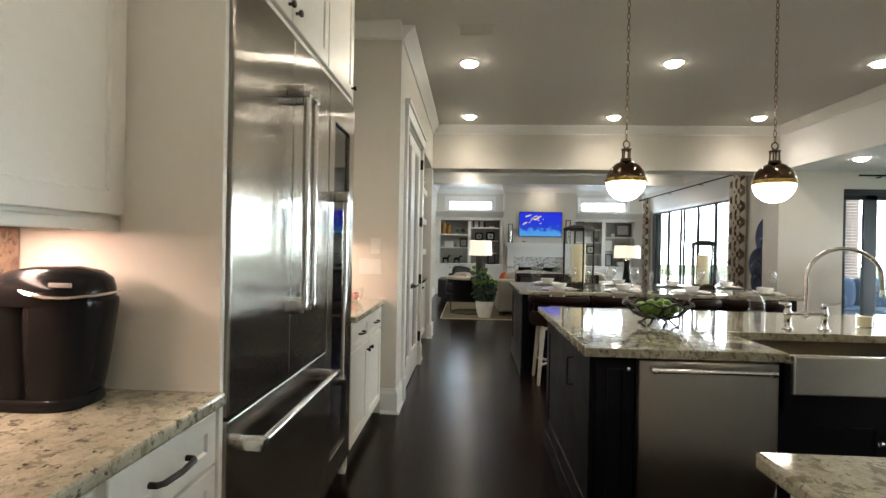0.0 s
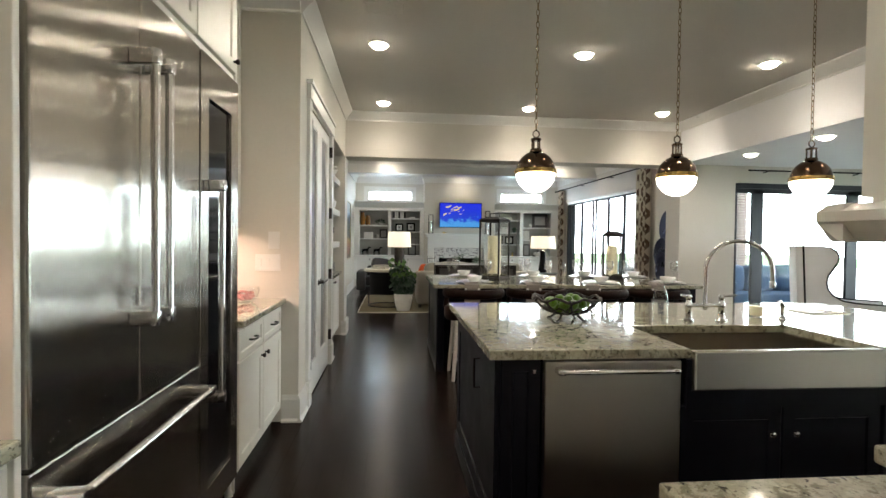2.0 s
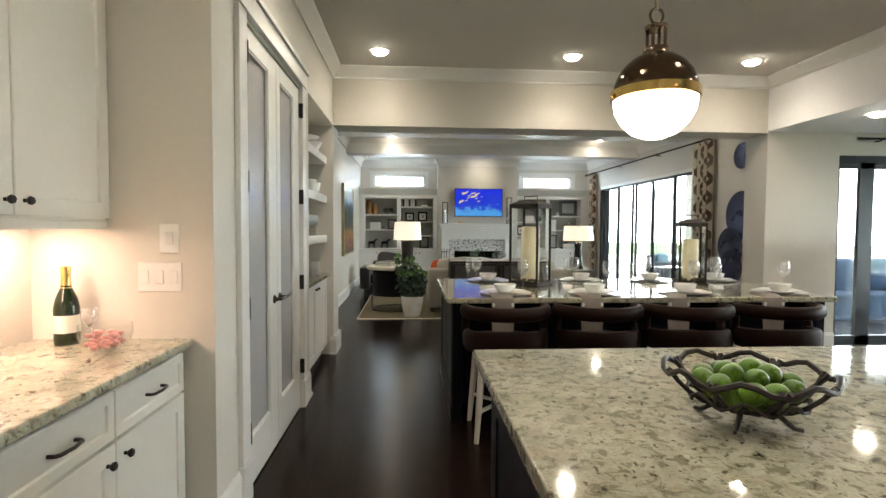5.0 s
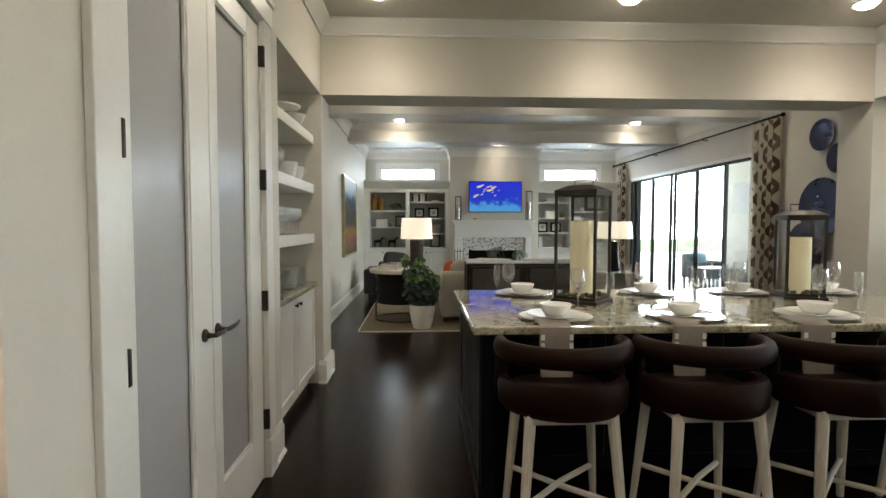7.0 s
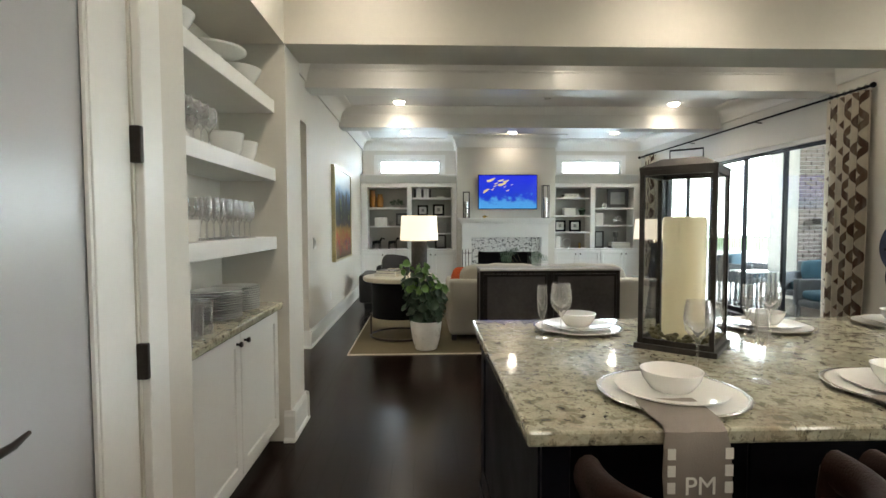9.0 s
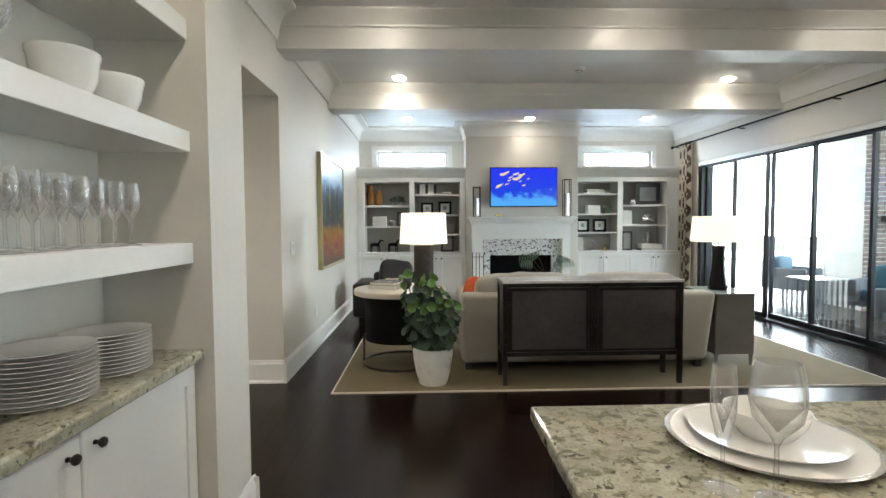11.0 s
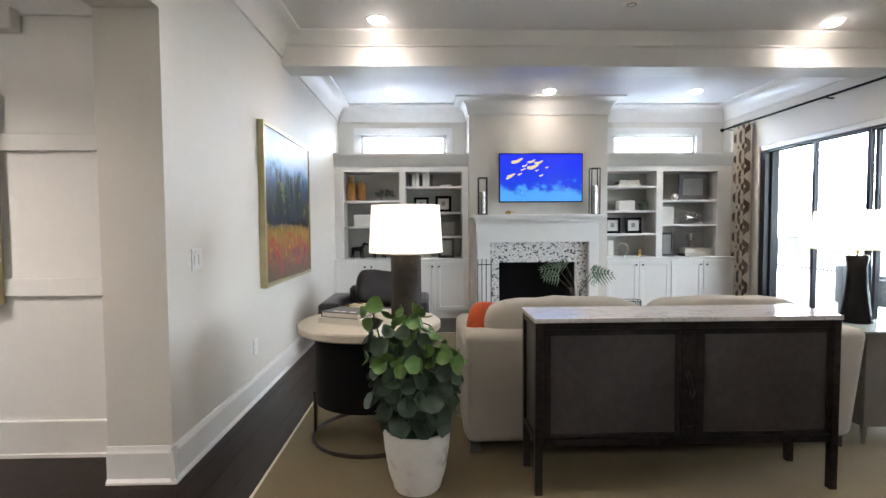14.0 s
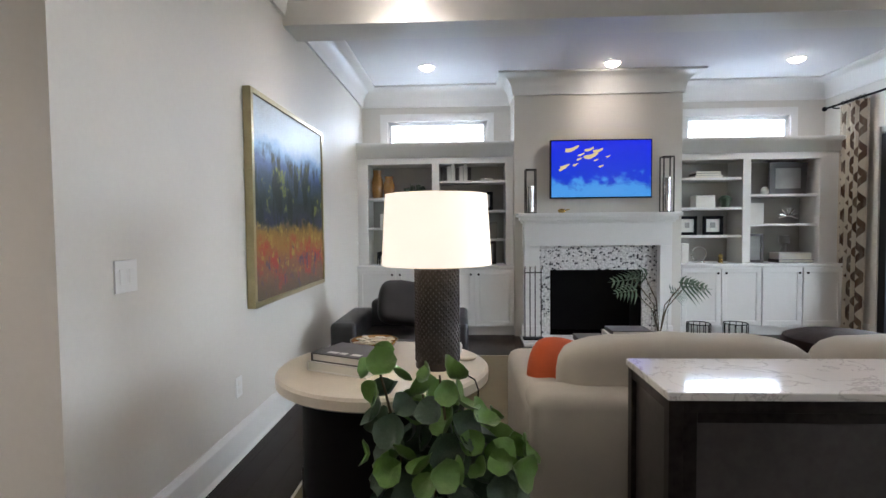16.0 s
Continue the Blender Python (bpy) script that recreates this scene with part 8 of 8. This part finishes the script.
# ---- outside ----
structure("ground", B((-300, 300, -300, 300, -0.3, -0.125)), LAWN, "lawn reaching the horizon")
# stone carried far past the real terrace, standing in for the overexposed glare outside
structure("terrace", B((5.2, 26.0, 7.64, 30.0, -0.12, -0.02)), CONCRETE, "pale stone terrace, stretched over the lawn to whiten the view")
rl = thing("iron_railing", (11.0, 15.5, -0.02), "black iron railing at the edge of the terrace", "railing")
part("top_rail", B((11.0, 11.04, 13.9, 23.9, 0.95, 0.99)), BLACKM, rl)
part("bottom_rail", B((11.0, 11.04, 13.9, 23.9, 0.1, 0.13)), BLACKM, rl)
for k in range(76):
    part("baluster", B((11.012, 11.028, 13.95 + 0.13 * k, 13.966 + 0.13 * k, -0.02, 0.95)), BLACKM, rl)
bf = tagged(new("brick_fireplace"), "pale red-brown brick outdoor fireplace on the terrace", "fireplace", "", "")
bf.location = (8.3, 13.4, -0.02)
part("core", B((7.015, 9.6, 13.015, 13.8, -0.02, 3.6)), MORTAR, bf)
brick_mesh = {}
rest_v, rest_f = [], []
row, z = 0, -0.015
while z < 3.55:
    x = 7.0 - (0.1 if row % 2 else 0.0)
    while x < 9.55:
        x0, x1 = max(x, 7.0), min(x + 0.19, 9.6)
        if x1 - x0 > 0.03:
            key = round(x1 - x0, 3)
            if x < 8.3 and 0.3 < z < 2.45:
                if key not in brick_mesh:
                    bm = B((0, x1 - x0, 0, 0.03, 0, 0.062), r=0.004, seg=1)
                    me = bpy.data.meshes.new("brick")
                    bm.to_mesh(me)
                    bm.free()
                    me.materials.append(BRICKM)
                    brick_mesh[key] = me
                bo = new("brick", brick_mesh[key])
                bo.parent = bf
                bo.location = Vector((x0, 12.99 + 0.004 * ((row * 7 + int(x * 10)) % 3), z)) - bf.location
            else:
                n = len(rest_v)
                rest_v += [Vector((px_, py_, pz)) - bf.location for pz in (z, z + 0.062) for py_ in (12.99, 13.02) for px_ in (x0, x1)]
                rest_f += [tuple(n + i for i in f) for f in ((0, 2, 3, 1), (4, 5, 7, 6), (0, 1, 5, 4), (2, 6, 7, 3), (0, 4, 6, 2), (1, 3, 7, 5))]
        x += 0.2
    z += 0.072
    row += 1
me = bpy.data.meshes.new("bricks")
me.from_pydata(rest_v, [], rest_f)
me.materials.append(BRICKM)
ob = new("bricks", me)
ob.parent = bf
tagged(ob, "more bricks of the same fireplace", kind="stuff")
part("firebox", B((7.45, 8.9, 12.95, 13.02, 0.5, 1.08)), FIREBLACK, bf)
part("shelf", B((7.25, 9.2, 12.8, 13.0, 1.38, 1.48), r=0.005), BOOKDARK, bf)


def patio_chair(x, y, a):
    t = thing("patio_chair", (x, y, -0.02), "grey wicker terrace armchair with teal cushions", "chair", "terrace chairs")
    part("shell", B((x - 0.38, x + 0.38, y + 0.25, y + 0.36, 0.2, 0.75), (x - 0.38, x - 0.28, y - 0.35, y + 0.25, 0.2, 0.58), (x + 0.28, x + 0.38, y - 0.35, y + 0.25, 0.2, 0.58), (x - 0.28, x + 0.28, y - 0.35, y + 0.25, 0.2, 0.3), r=0.03), WICKER, t, "", True)
    part("seat_cushion", cushion(x - 0.28, x + 0.28, y - 0.34, y + 0.24, 0.3, 0.44, 0.2, 5), TEAL, t, "", True)
    part("back_cushion", cushion(x - 0.27, x + 0.27, y + 0.1, y + 0.26, 0.42, 0.78, 0.3, 5), TEAL, t, "", True)
    for sx in (-1, 1):
        for sy in (-1, 1):
            part("leg", B((x + sx * 0.33 - 0.02, x + sx * 0.33 + 0.02, y + sy * 0.3 - 0.02, y + sy * 0.3 + 0.02, -0.02, 0.2)), WICKER, t)
    t.rotation_euler = (0, 0, radians(a))
    return t


patio_chair(6.05, 11.0, -90)
patio_chair(6.85, 14.3, 30)
patio_chair(6.7, 12.2, -60)
pt2 = thing("patio_table", (5.95, 12.6, -0.02), "glass topped slatted terrace side table", "table")
part("top", B((5.65, 6.25, 12.35, 12.85, 0.56, 0.58)), plain("terrace_table_top", (0.5, 0.52, 0.5), 0.1, vary=0.05), pt2)
for k in range(8):
    part("slat", B((5.66 + 0.08 * k, 5.685 + 0.08 * k, 12.36, 12.375, -0.02, 0.56)), WICKER, pt2)
    part("slat", B((5.66 + 0.08 * k, 5.685 + 0.08 * k, 12.82, 12.835, -0.02, 0.56)), WICKER, pt2)
bs = thing("patio_bench", (7.5, 9.6, -0.02), "blue cushioned terrace sofa outside the nook doors, coloured dark for shade", "sofa")
part("base", B((6.5, 8.5, 9.2, 10.0, -0.02, 0.4), r=0.03), SHADEDBLUE, bs)
for k in range(3):
    part("back_cushion", cushion(6.5 + 0.667 * k, 7.16 + 0.667 * k, 9.68, 9.98, 0.36, 0.93, 0.3, 6), SHADEDBLUE, bs, "", True)
for x in (6.5, 8.36):
    part("arm", B((x, x + 0.14, 9.2, 10.0, 0.4, 0.62), r=0.04, seg=3), SHADEDBLUE, bs, "", True)

SKYGLOW = glow("hazy_sky", (0.88, 0.95, 1.0), BACKDROP_GLOW, (0.5, 0.5, 0.5))
structure("backdrop_east", B((48.0, 48.2, -60, 90, -0.2, 40)), SKYGLOW, "bright hazy sky beyond the garden")
structure("backdrop_north", B((-60, 48.0, 60.0, 60.2, -0.2, 40)), SKYGLOW, "bright hazy sky beyond the house")

# ---- floor planks ----
PW = 0.127


def plank_bm(x0, x1, y0, y1, out):
    g = 0.0002
    n = len(out[0])
    lo, hi, bv = -0.012, 0.0, 0.0004
    a = [(x0 + g, y0 + g), (x1 - g, y0 + g), (x1 - g, y1 - g), (x0 + g, y1 - g)]
    c = [(x0 + g + bv, y0 + g + bv), (x1 - g - bv, y0 + g + bv), (x1 - g - bv, y1 - g - bv), (x0 + g + bv, y1 - g - bv)]
    out[0].extend([(*p, lo) for p in a] + [(*p, hi - bv) for p in a] + [(*p, hi) for p in c])
    for k in range(4):
        j = (k + 1) % 4
        out[1].append((n + k, n + j, n + 4 + j, n + 4 + k))
        out[1].append((n + 4 + k, n + 4 + j, n + 8 + j, n + 8 + k))
    out[1].append((n + 8, n + 9, n + 10, n + 11))


floor = tagged(new("floor"), "dark espresso stained oak plank floor", "", "", "structure")
rest = ([], [])
rq = random.Random(77)
x = -4.1
while x < 9.0:
    y = -3.0 - rq.uniform(0, 1.5)
    while y < 15.0:
        ln = rq.uniform(0.9, 2.1)
        y0, y1 = max(y, -3.0), min(y + ln, 15.0)
        if y1 - y0 > 0.05:
            if -1.1 < x < 0.62 and 2.2 < y0 < 10.0:
                one = ([], [])
                plank_bm(x, x + PW, y0, y1, one)
                me = bpy.data.meshes.new("plank")
                me.from_pydata(one[0], [], one[1])
                me.materials.append(FLOORW)
                ob = new("plank", me)
                ob.parent = floor
            else:
                plank_bm(x, x + PW, y0, y1, rest)
        y += ln
    x += PW
me = bpy.data.meshes.new("planks")
me.from_pydata(rest[0], [], rest[1])
me.materials.append(FLOORW)
ob = new("planks", me)
ob.parent = floor
tagged(ob, "more planks of the same floor", kind="stuff")
